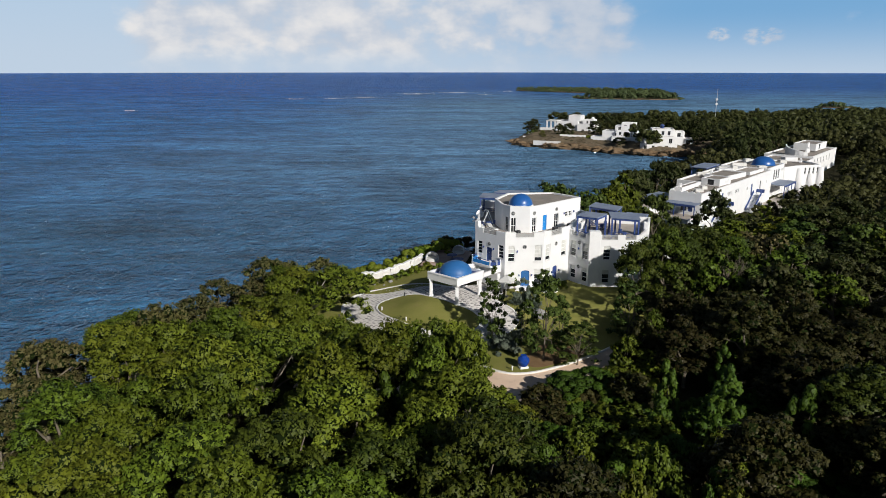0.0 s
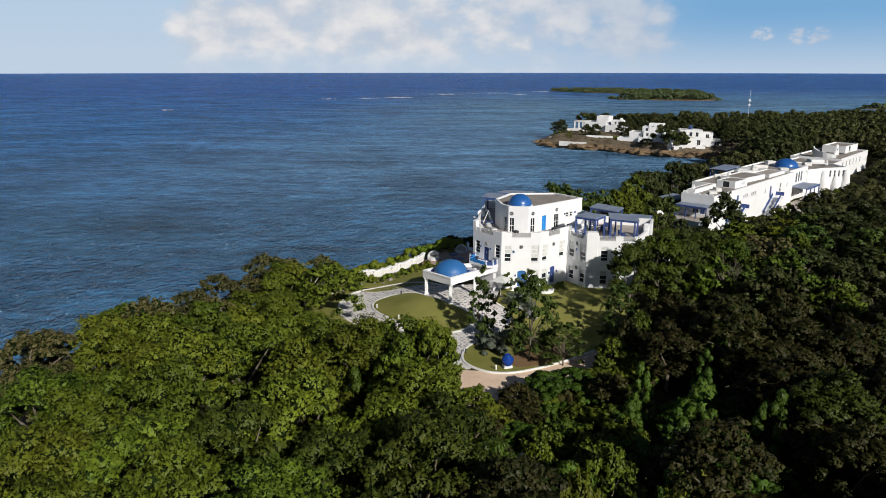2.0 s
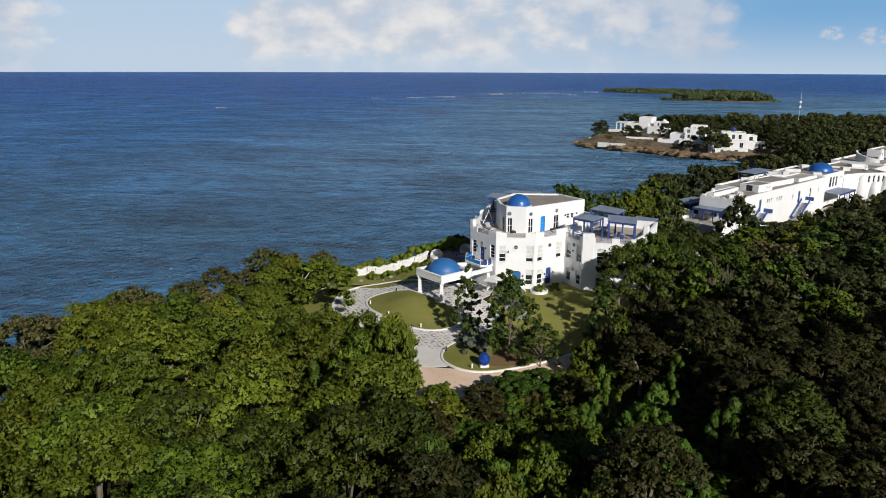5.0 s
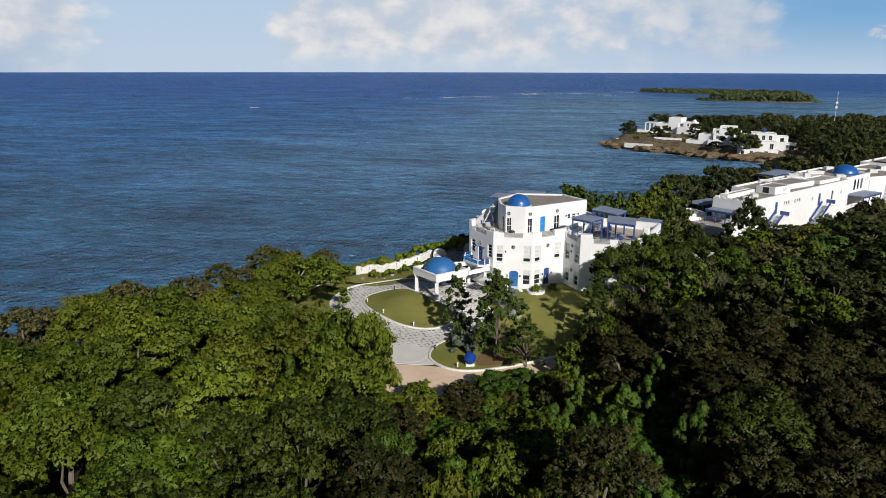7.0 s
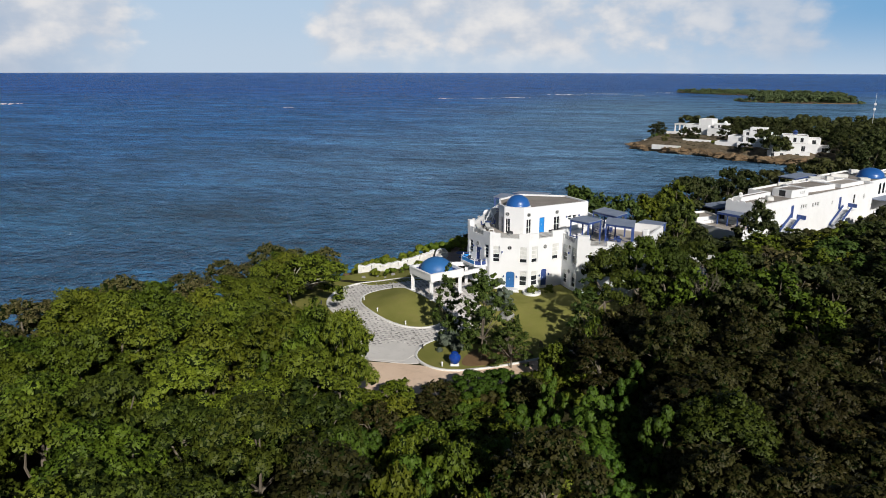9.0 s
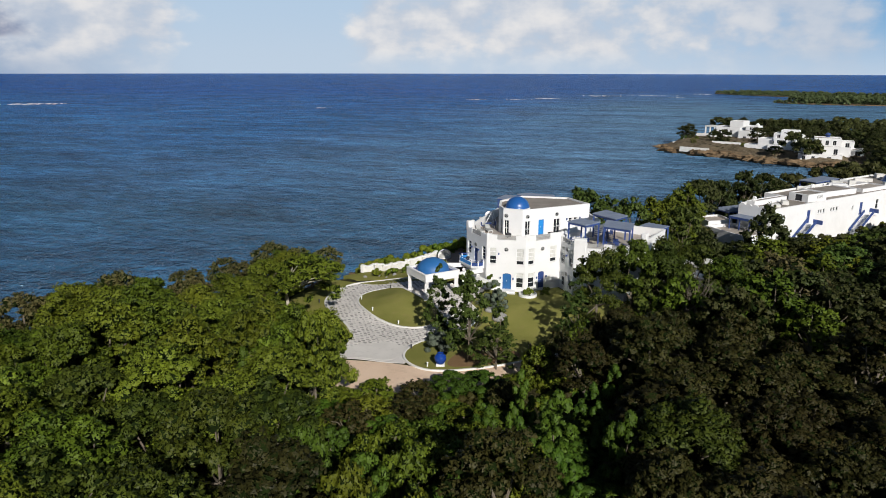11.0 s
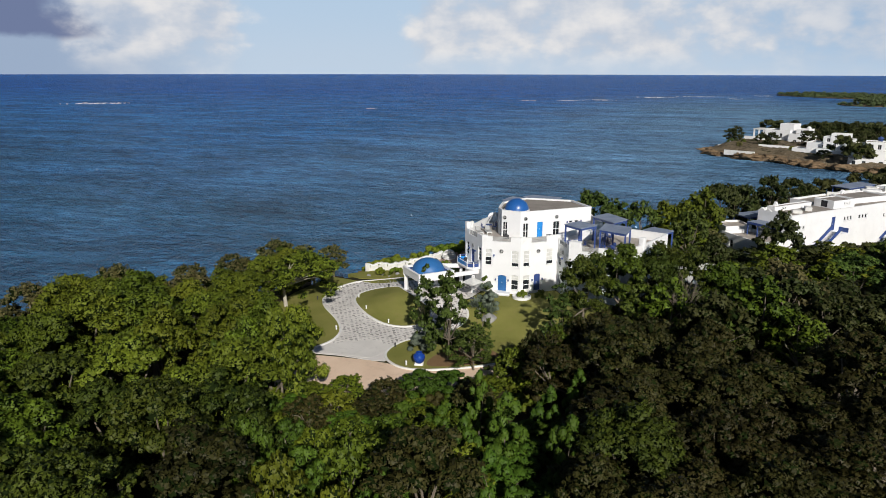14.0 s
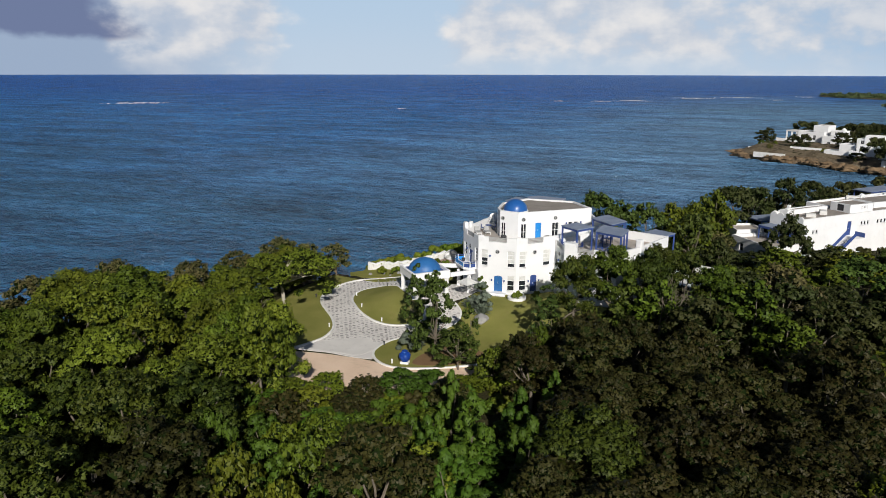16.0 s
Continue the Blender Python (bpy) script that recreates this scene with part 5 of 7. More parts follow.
# the far part, bending towards the road
poly_block(villa, row((41.25, 0.9), (46.5, -0.6), (52.0, -4.2), (57.0, 1.0), (52.0, 11.5), (41.25, 11.0)), _gz, 5.3, {
    1: {"windows": [(0.8 + 1.15 * k, 3.2, 1.3 + 1.15 * k, 4.7, 2, 0) for k in range(5)]}, 2: {"windows": [(2.0, 3.0, 2.8, 4.6, 2, 0)]}}, 0.3)
for _s, _w, _r, _h in ((43.6, 0.3, 0.9, 2.6), (46.8, -1.0, 1.0, 4.6), (49.4, -2.8, 0.9, 3.2), (51.8, -4.2, 0.9, 4.6)):
    part("buttress", lathe(bmesh.new(), [(0, _gz - 0.6), (_r * 1.25, _gz - 0.6), (_r, _h * 0.45), (_r * 0.7, _h), (0, _h + 0.3)], 16, row_xy(_s, _w)), M_WHITE, villa, smoothed=True)
poly_block(villa, row((57.2, 1.0), (70.0, 1.5), (70.0, 12.0), (57.2, 12.0)), _gz, 4.7, {}, 0.3)
poly_block(villa, row((70.2, 2.0), (98.0, 2.5), (99.0, 14.0), (70.2, 14.0)), _gz - 1.0, 4.9, {0: {"windows": [(2.0 + 3.4 * k, 2.4, 3.0 + 3.4 * k, 4.0, 2, 0) for k in range(6)]}}, 0.4)
poly_block(villa, row((86.0, 5.2), (97.0, 5.0), (97.5, 11.0), (86.0, 11.0)), 4.7, 6.6, {0: {"windows": [(3.0, 5.0, 4.6, 6.5, 1, 0)]}}, 0.3)
# arched bell gables on the roofs
for _u, _w, _z, _s in ((12.2, 6.6, 5.85, 1.0), (18.6, 6.4, 5.85, 0.6), (-7.2, 5.0, 6.4, 0.55), (80.0, 5.6, 4.7, 1.9), (53.5, 0.5, 5.2, 0.7)):
    bm = bmesh.new()
    prof = [(-0.9, 0), (-0.9, 0.3), (-0.5, 0.7)] + [(0.5 * math.cos(a), 0.9 + 0.6 * math.sin(a)) for a in (math.pi - math.pi * k / 8 for k in range(9))] + [(0.5, 0.7), (0.9, 0.3), (0.9, 0)]
    hole = [(0.24 * math.cos(a), 0.75 + 0.24 * math.sin(a)) for a in (2 * math.pi * k / 12 for k in range(12))]
    for y in (0.0, 0.35):
        o = [bm.verts.new((x * _s, y, z * _s)) for x, z in prof]
        h = [bm.verts.new((x * _s, y, z * _s)) for x, z in hole]
        es = [bm.edges.new((r[i], r[(i + 1) % len(r)])) for r in (o, h) for i in range(len(r))]
        bmesh.ops.triangle_fill(bm, use_beauty=True, edges=es)
    bm.verts.ensure_lookup_table()
    k = len(prof) + len(hole)
    vs = bm.verts[:]
    for r0, n in ((0, len(prof)), (len(prof), len(hole))):
        for i in range(n):
            a, b = r0 + i, r0 + (i + 1) % n
            bm.faces.new((vs[a], vs[b], vs[k + b], vs[k + a]))
    part("bell_gable", bm, M_WHITE, villa, m=_m @ Matrix.Translation((_u, _w, _z)))
# scalloped cresting on the seaward block
for _p, _q in ((row_xy(-10.3, 5.8), row_xy(-10.3, 0.0)), (row_xy(-2.0, 5.95), row_xy(-10.2, 5.8))):
    _ln = (Vector(_q) - Vector(_p)).length
    for k in range(int(_ln / 1.15)):
        bm = bmesh.new()
        _pts = [(0.6 + k * 1.15 + 0.5 * math.cos(a), 0.55 * math.sin(a)) for a in (math.pi * i / 8 for i in range(9))]
        _a, _b = [bm.verts.new((x, 0.02, z)) for x, z in _pts], [bm.verts.new((x, 0.22, z)) for x, z in _pts]
        bm.faces.new(_a)
        bm.faces.new(_b[::-1])
        for i in range(9):
            bm.faces.new((_a[i], _b[i], _b[(i + 1) % 9], _a[(i + 1) % 9]))
        part("crest", bm, M_WHITE, villa, m=facet_matrix(_p, _q) @ Matrix.Translation((0, 0, 6.1)) @ Matrix.Diagonal((1, 1, 0.6, 1)))
# curved wall of the roof stair
bm = bmesh.new()
_c = [row_xy(77.5 + r * math.cos(a), 6.5 + r * math.sin(a)) for r in (4.2, 3.8) for a in (math.pi * (0.55 + 0.08 * k) for k in range(9))]
_lo = [bm.verts.new((x, y, 4.6)) for x, y in _c]
_hi = [bm.verts.new((x, y, 7.0 - 0.2 * (k % 9))) for k, (x, y) in enumerate(_c)]
for k in range(8):
    for a, b in ((k, k + 1), (k + 10, k + 9)):
        bm.faces.new((_lo[a], _lo[b], _hi[b], _hi[a]))
    bm.faces.new((_hi[k], _hi[k + 1], _hi[k + 10], _hi[k + 9]))
bm.faces.new((_lo[0], _hi[0], _hi[9], _lo[9]))
bm.faces.new((_lo[8], _lo[17], _hi[17], _hi[8]))
part("stair_wall", bm, M_WHITE, villa, "curved white wall of the roof stair")
# blue-edged awnings and blue stair
for _am, _x0, _x1, _y0, _y1, _z, _foot in ((facet_matrix(row_xy(-10.35, 5.6), row_xy(-10.35, -0.2)), 0.1, 5.6, -2.6, -0.02, 4.45, 2.5), (_m, 30.0, 38.4, -2.6, 0.86, 2.75, _gz)):
    aw = part("awning", a_box(_x0, _y0, _z, _x1, _y1, _z + 0.14), M_SLATE, villa, "grey awning with a blue edge", m=_am)
    part("edge_beam", a_box(_x0, _y0 - 0.06, _z - 0.24, _x1, _y0, _z + 0.1), M_BLUE_DARK, aw)
    for k in range(4):
        x = _x0 + 0.1 + (_x1 - _x0 - 0.2) * k / 3
        part("post", a_box(x - 0.07, _y0 + 0.02, _foot, x + 0.07, _y0 + 0.16, _z), M_BLUE_DARK, aw)
_sm = facet_matrix(row_xy(0.0, 0.0), row_xy(10.0, 0.0))
for _u0, _z0, _dir in ((-4.6, 0.0, 1), (13.2, -0.4, 1)):
    bl = bmesh.new()
    _pr = [(_u0, _z0 - 1.0)] + [p for k in range(15) for p in ((_u0 + k * 0.29, _z0 + k * 0.2), (_u0 + k * 0.29 + 0.29, _z0 + k * 0.2))] + [(_u0 + 4.35, _z0 - 1.0)]
    bm = prism(bmesh.new(), _pr, 0.02, 1.6)
    for v in bm.verts:
        v.co = Vector((v.co.x, -v.co.z, v.co.y))
    stair = part("stair", bm, M_WHITE, villa, m=_sm)
    beam(bl, (_u0, -1.66, _z0 + 0.45), (_u0 + 4.3, -1.66, _z0 + 3.45), 0.09, 0.5)
    beam(bl, (_u0, -0.14, _z0 + 0.45), (_u0 + 4.3, -0.14, _z0 + 3.45), 0.09, 0.5)
    part("stair_side", bl, M_BLUE_DARK, stair, "blue painted stair sides")
# stair landings, roof boxes and the forecourt of the row
for _u0 in (-0.3, 17.5):
    part("landing", a_box(_u0, -1.62, _gz, _u0 + 2.0, -0.01, 2.6 if _u0 < 1 else 2.3), M_WHITE, villa, m=_sm)
    part("landing_rail", a_box(_u0 + 1.9, -1.6, 2.62, _u0 + 2.0, -0.05, 3.3), M_BLUE_DARK, villa, m=_sm)
for _s, _w, _z, _a, _b, _c in ((-6.0, 2.2, 5.8, 0.7, 0.6, 0.5), (-2.5, 2.8, 5.8, 0.5, 0.9, 0.6), (8.2, 4.0, 5.8, 0.5, 1.6, 0.8), (14.0, 8.4, 5.8, 2.0, 0.3, 0.7), (22.0, 7.6, 5.8, 1.6, 0.8, 0.7), (26.0, 7.0, 5.8, 0.6, 0.6, 1.0),
                               (24.2, 9.0, 5.8, 0.9, 0.9, 0.8), (31.6, 3.0, 5.9, 0.9, 0.7, 0.6), (32.0, 8.0, 5.9, 1.6, 0.4, 0.7), (39.6, 8.6, 5.9, 0.8, 0.8, 0.9), (45.0, 5.0, 4.9, 1.6, 0.9, 0.7), (50.5, 4.0, 4.9, 0.8, 0.8, 0.9), (64.0, 6.0, 4.3, 1.6, 1.2, 0.8)):
    _x, _y = row_xy(_s, _w)
    part("roof_box", a_box(_x - _a, _y - _b, _z - 0.1, _x + _a, _y + _b, _z + _c, bevel=0.05), M_WHITE_OLD if _a * _b < 1.2 else M_WHITE, villa)
_ct = [row_xy(s, w) for s, w in ((16, -1.8), (22, -6.5), (40, -8.0), (56, -9.0), (62, -4.0), (53, -5.8), (41, 0.2), (24, -0.2))]
_bm = prism(bmesh.new(), _ct, -1.6, -0.25)
solid("forecourt", _bm, M_TERRACE, "paved grey-brown forecourt before the white houses", "terrace", kind="structure")
for _s0, _s1, _w in ((22, 31, -6.6), (33, 41, -8.1), (46, 56, -7.2)):
    _p, _q = row_xy(_s0, _w), row_xy(_s1, _w - 0.3)
    solid("garden_wall", wall_mesh((Vector(_q) - Vector(_p)).length, -1.4, 0.5, [], 0.3), M_WHITE_OLD, "low weathered wall of the forecourt", "wall", "forecourt walls", m=facet_matrix(_p, _q))
pergola("grey sheet-roofed shelter behind the white houses", [(_m @ Vector((x, y, 0))).to_2d().to_tuple() for x, y in ((21.0, 11.0), (30.0, 11.4), (30.0, 15.0), (21.0, 14.6))], 6.3, -0.6, group="village shelters")
pergola("dark sheet-roofed shelter by the sea path", [(_m @ Vector((x, y, 0))).to_2d().to_tuple() for x, y in ((-9.5, 8.0), (-3.0, 7.4), (-2.6, 11.0), (-9.0, 11.6))], 4.4, -0.6, group="village shelters")


def cape_house(label, x, y, turn, blocks, drop=0.0):
    h = thing("cape_house", label, "house", "houses on the cape", m=pose(x, y, drop, 0, 0, turn))
    for b in blocks:
        block(h, Matrix(), *b)
    return h


_h = cape_house("white seaside villa with an open porch and small tower", 48.6, 325.0, -27, [
    (6, 0, 16, 8, -1.5, 5.6, [(0, 1.2, 2.4, 2.2, 4.2), (0, 3.6, 2.4, 4.6, 4.2), (0, 6.0, 2.4, 7.0, 4.2), (0, 2.0, -0.8, 3.2, 1.0)]), (11, 2, 16.5, 9, 5.5, 8.0),
    (16.3, -2, 24, 7, -1.5, 4.6, [(0, 2.0, 0.5, 3.2, 2.2), (0, 5.0, 0.5, 6.2, 2.2)]), (18, 1, 23, 6, 4.5, 6.4, [(0, 1.6, 4.7, 2.4, 5.8), (0, 3.2, 4.7, 4.0, 5.8)])], -1.9)
part("cupola", lathe(bmesh.new(), dome_profile(0.9, 1.1, 6.4) , 16, (22, 3)), M_WHITE, _h, smoothed=True)
_p = part("porch", prism(bmesh.new(), [(1.0, 0), (5.7, 0), (5.7, 6), (1.0, 6)], 5.2, 5.6), M_WHITE_OLD, _h, "open white porch")
for _x in (1.4, 3.4, 5.3):
    part("column", a_box(_x - 0.25, 0.1, -1.5, _x + 0.25, 0.6, 5.2), M_WHITE, _p)
    part("column", a_box(_x - 0.2, 5.2, -1.5, _x + 0.2, 5.6, 5.2), M_WHITE, _p)
part("porch_floor", a_box(1.0, 0.0, 1.6, 5.7, 6, 1.85), M_WHITE, _h)
cape_house("stepped white cape house with a blue ground floor", 60.0, 276.5, -26, [
    (0, 0, 8, 5, -2.0, 2.2, [(0, 1.0, -1.2, 2.0, 0.8, 1), (0, 3.2, -1.2, 4.2, 0.8, 1), (0, 5.6, -1.2, 6.8, 0.8, 1)]), (4, 2, 11, 8, -2.0, 4.4, [(0, 5, 2.4, 6, 3.6)]), (8.5, 4, 13, 9, -2.0, 6.4, [(0, 1.2, 4.4, 2.2, 5.8)])], -1.2)
cape_house("white cape house with cube-shaped upper rooms", 71.5, 281, -22, [
    (0, 0, 8, 7, -1.5, 5.2, [(0, 1.5, 2.6, 2.7, 4.0), (0, 4.8, 2.6, 6.0, 4.0), (0, 1.5, -0.8, 2.7, 0.8)]), (2, 1, 6, 6, 5.1, 7.2, [(0, 1.2, 5.4, 2.6, 6.8)]), (-4, -3, 2.8, 0.0, -2.0, 2.4, [(0, 1, -1, 2.2, 0.8)]), (8.3, 2, 12, 8, -1.5, 3.8, [(0, 1.0, 1.6, 2.2, 3.0)])], -2.2)
_h = cape_house("tall white cape house with a small blue lookout", 78.5, 260.5, -10, [
    (-2, 0, 12, 7, -3.0, 1.6, [(0, 1.5, -1.4, 2.6, 0.8), (0, 4.6, -1.4, 5.8, 0.8), (0, 9.0, -1.4, 10.2, 0.8)]), (1, 2, 9, 9, 1.5, 4.2, [(0, 1.2, 1.9, 2.2, 3.4), (0, 3.4, 1.9, 4.4, 3.4), (0, 5.6, 1.9, 6.6, 3.4)]), (12.2, 2, 16, 8, -3.0, 0.8, [(0, 1.2, -1.6, 2.8, 0.2)]), (-3.4, -3.2, 9.6, -0.2, -4.6, -0.9, [(0, 1.2, -3.0, 2.2, -1.5), (0, 4.0, -3.0, 5.0, -1.5), (0, 8.6, -3.0, 9.8, -1.5)]), (-4.6, 3, 0.8, 9, -4.0, 3.4, [(0, 1.6, 1.2, 2.6, 2.6)]), (9.2, 4, 13, 9, 0.8, 3.2, [(0, 1.2, 1.2, 2.4, 2.6)])], 0.8)
part("lookout", lathe(bmesh.new(), [(0.7, 4.2), (0.7, 4.9), (1.0, 5.0), (0.6, 5.5), (0, 5.8)], 12, (5, 6)), M_BLUE_DARK, _h)
cape_house("low white cape house above the shore rocks", 67.0, 271.5, -20, [
    (0, 0, 9, 6, -3.4, 1.2, [(0, 0.8, -2.2, 1.7, -0.6), (0, 2.6, -2.2, 3.5, -0.6), (0, 4.4, -2.2, 5.3, -0.6), (0, 6.6, -2.2, 8.0, -0.4)]), (1.5, 2, 7, 7, 1.1, 3.4, [(0, 1.0, 1.5, 1.9, 2.7), (0, 3.0, 1.5, 3.9, 2.7)]), (3.0, 5, 8.5, 10, 3.3, 6.0, [(0, 1.0, 3.8, 2.0, 5.2), (0, 3.2, 3.8, 4.2, 5.2)]), (7.2, 3, 10.5, 8, 1.1, 4.6, [(0, 0.9, 2.0, 1.9, 3.4)])], 0.3)
cape_house("low pale cape annex behind a wall", 88, 271, -8, [(0, 0, 7, 4, -2.6, 0.6, [(0, 1.5, -1.6, 3, 0.0)])])
solid("shore_wall", wall_mesh(11, -3.0, -1.2, [], 0.5), M_WHITE_OLD, "weathered pale retaining wall on the cape", "wall", m=facet_matrix((38, 281.5), (48, 277.2)))

CAPE = [(26.6, 294), (30.5, 286), (44, 277.5), (54, 271.5), (63, 263.5), (78.5, 253), (99, 249.5), (106, 262), (108, 300), (100, 318), (62, 340), (42, 332), (32, 312)]
_gx, _gy = np.meshgrid(np.arange(24, 110, 1.0), np.arange(247, 342, 1.0))
_gz2 = ground_z(_gx, _gy) + 0.09
_w = _gx.shape[1]
_q = np.array([(r * _w + c, r * _w + c + 1, (r + 1) * _w + c + 1, (r + 1) * _w + c) for r in range(_gx.shape[0] - 1) for c in range(_w - 1)])
_cx, _cy = _gx.ravel()[_q].mean(1), _gy.ravel()[_q].mean(1)
_q = _q[inside(CAPE, _cx, _cy) & (coast_gap(_cx, _cy) > 1.2)]
solid("cape_ground", fast_mesh("cape_ground", np.c_[_gx.ravel(), _gy.ravel(), _gz2.ravel()], _q), M_CAPE, "bare ochre rock and sand round the cape houses", "ground", kind="structure")
for _p, _q, _h in (((36, 300), (47, 296), 0.0), ((40, 312), (50, 308), 0.2), ((50, 290), (60, 286), 0.3), ((46, 320), (56, 315), 0.4)):
    _zb = float(min(ground_z(*_p), ground_z(*_q)))
    solid("garden_wall", wall_mesh((Vector(_q) - Vector(_p)).length, _zb - 0.6, _zb + 0.7 + _h, [], 0.3), M_WHITE, "low white garden wall before the cape houses", "wall", "cape garden walls", m=facet_matrix(_p, _q))

mast = thing("radio_mast", "thin white and red lattice mast above the trees", "mast", m=pose(128, 326, -0.5))
part("pole", tube(bmesh.new(), [(0, 0, 0), (0, 0, 18)], [0.14, 0.07], 6), M_METAL, mast)
for _z in (11.0, 13.0):
    part("antenna", a_box(-0.45, -0.3, _z, 0.45, 0.3, _z + 0.9, bevel=0.08), M_WHITE, mast)

# ---- vegetation ----
def leaf_mesh(name, rng, centres, radii, squash, n, size, leaf, low=-0.35, core=0.62, floor=None, spray=0):
    """Small pointed leaves over the lobes of a crown, round a ragged near-black heart that paints each lobe's inner
    shade.
    """
    area = radii ** 2
    if spray:
        # sprays: little tufts spread evenly over each lobe, leaves round each tuft
        tufts = max(n // spray, 1)
        share = np.maximum(np.round(tufts * area / area.sum()).astype(int), 3)
        own = np.repeat(np.arange(len(centres)), share)
        tufts = len(own)
        k = np.concatenate([np.arange(m) for m in share])
        up = 1 - (1 - low) * np.clip((k + 0.5) / share[own] + rng.uniform(-0.07, 0.07, tufts), 0, 1)
        turn = 2.39996 * k + own * 1.7 + rng.uniform(-0.3, 0.3, tufts)
        flat = np.sqrt(np.clip(1 - up * up, 0, 1))
        way = np.c_[flat * np.cos(turn), flat * np.sin(turn), up]
        heart = centres[own] + way * (radii[own] * rng.uniform(0.7, 1.12, tufts))[:, None] * np.array([1, 1, squash])
        girth = radii[own] * rng.uniform(0.2, 0.42, tufts)
        pick = rng.integers(0, tufts, n)
        d = rng.normal(size=(n, 3)) + way[pick] * 0.7 + np.array([0, 0, 0.35])
        d /= np.linalg.norm(d, axis=1)[:, None]
        p = heart[pick] + d * (girth[pick] * rng.uniform(0.4, 1.1, n))[:, None] * np.array([1, 1, 0.8])
        # a third of the leaves fill in between the tufts
        fill = np.arange(n) % 3 == 0
        e = rng.normal(size=(n, 3))
        e /= np.linalg.norm(e, axis=1)[:, None]
        e[:, 2] = np.where(e[:, 2] < low, -e[:, 2], e[:, 2])
        lobe = own[pick]
        p = np.where(fill[:, None], centres[lobe] + e * (radii[lobe] * rng.uniform(0.55, 1.0, n))[:, None] * np.array([1, 1, squash]), p)
        d = np.where(fill[:, None], e, d)
    else:
        pick = rng.choice(len(centres), n, p=area / area.sum())
        d = rng.normal(size=(n, 3))
        d /= np.linalg.norm(d, axis=1)[:, None]
        d[:, 2] = np.where(d[:, 2] < low, -d[:, 2], d[:, 2])
        r = radii[pick] * (0.6 + 0.52 * rng.beta(2.2, 1.5, n))
        p = centres[pick] + d * r[:, None] * np.array([1, 1, squash])
        lobe = pick
    nrm = d + rng.normal(size=(n, 3)) * 0.5
    nrm[:, 2] += 0.2
    nrm /= np.linalg.norm(nrm, axis=1)[:, None]
    t = np.cross(nrm, rng.normal(size=(n, 3)))
    t /= np.linalg.norm(t, axis=1)[:, None] + 1e-9
    b = np.cross(nrm, t)
    ln = size * rng.uniform(0.65, 1.5, n)[:, None]
    wd = ln * rng.uniform(0.55, 0.85, n)[:, None]
    v = np.stack([p - t * ln * 0.45 + b * wd * 0.5, p - t * ln * 0.45 - b * wd * 0.5, p + t * ln * 0.6], 1).reshape(-1, 3)
    f = np.arange(3 * n).reshape(-1, 3)
    # leaves of one lobe face outwards together, so that the lobe shades as a rounded clump
    swell = (p - centres[lobe]) / (radii[lobe][:, None] * np.array([1, 1, squash]))
    swell /= np.linalg.norm(swell, axis=1)[:, None] + 1e-9
    vn = np.repeat(0.62 * swell + 0.42 * nrm + np.array([0, 0, 0.08]), 3, axis=0)
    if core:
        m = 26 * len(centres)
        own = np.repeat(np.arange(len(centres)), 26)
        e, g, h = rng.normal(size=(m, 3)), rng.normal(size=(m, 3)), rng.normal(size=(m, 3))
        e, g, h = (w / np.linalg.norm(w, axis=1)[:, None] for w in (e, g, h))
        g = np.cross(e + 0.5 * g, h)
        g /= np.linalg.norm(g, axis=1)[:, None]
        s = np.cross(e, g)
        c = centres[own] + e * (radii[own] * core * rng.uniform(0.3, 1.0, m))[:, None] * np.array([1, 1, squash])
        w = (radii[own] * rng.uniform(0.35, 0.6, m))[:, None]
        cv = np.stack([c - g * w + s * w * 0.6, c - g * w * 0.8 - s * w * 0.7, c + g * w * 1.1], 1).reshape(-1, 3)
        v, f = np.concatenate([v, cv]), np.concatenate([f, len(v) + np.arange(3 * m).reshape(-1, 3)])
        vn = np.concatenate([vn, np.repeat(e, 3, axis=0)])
    if floor is not None:
        v[:, 2] = np.maximum(v[:, 2], floor)
    return v, f, n, vn / (np.linalg.norm(vn, axis=1)[:, None] + 1e-9)


def leafy(name, v, f, n, vn, leaf):
    """A mesh of leaves with its dark shade core; n leaves come first."""
    me = fast_mesh(name, v, f)
    me.polygons.foreach_set("use_smooth", np.ones(len(f), bool))
    me.normals_split_custom_set_from_vertices(vn.astype(np.float32))
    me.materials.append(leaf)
    me.materials.append(M_CROWN_SHADE)
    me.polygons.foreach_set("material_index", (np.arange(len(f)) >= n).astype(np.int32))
    return me


def crown_lobes(rng, spread, height, lobes, flat=0.55, skirt=0.5):
    """Lobes of a crown: an uneven dome of clumps, with more hanging round its sides. The crown's middle is at the origin."""
    c, r = [], []
    for k in range(lobes):
        a = 2.4 * k + rng.uniform(-0.6, 0.6)
        f = math.sqrt((k + 0.5) / lobes)
        rad = spread * rng.uniform(0.15, 0.26) * (1.1 - 0.25 * f)
        c.append((spread * 0.82 * f * math.cos(a), spread * 0.82 * f * math.sin(a), height * flat * (1 - f * f) * rng.uniform(0.6, 1.4) + rng.uniform(-0.35, 0.2) * height * f))
        r.append(rad)
    for k in range(int(lobes * skirt)):
        a, f = 2.4 * k + rng.uniform(-0.8, 0.8), rng.uniform(0.5, 0.9)
        c.append((spread * f * math.cos(a), spread * f * math.sin(a), -height * rng.uniform(0.15, 0.95)))
        r.append(spread * rng.uniform(0.16, 0.28))
    return np.array(c), np.array(r)


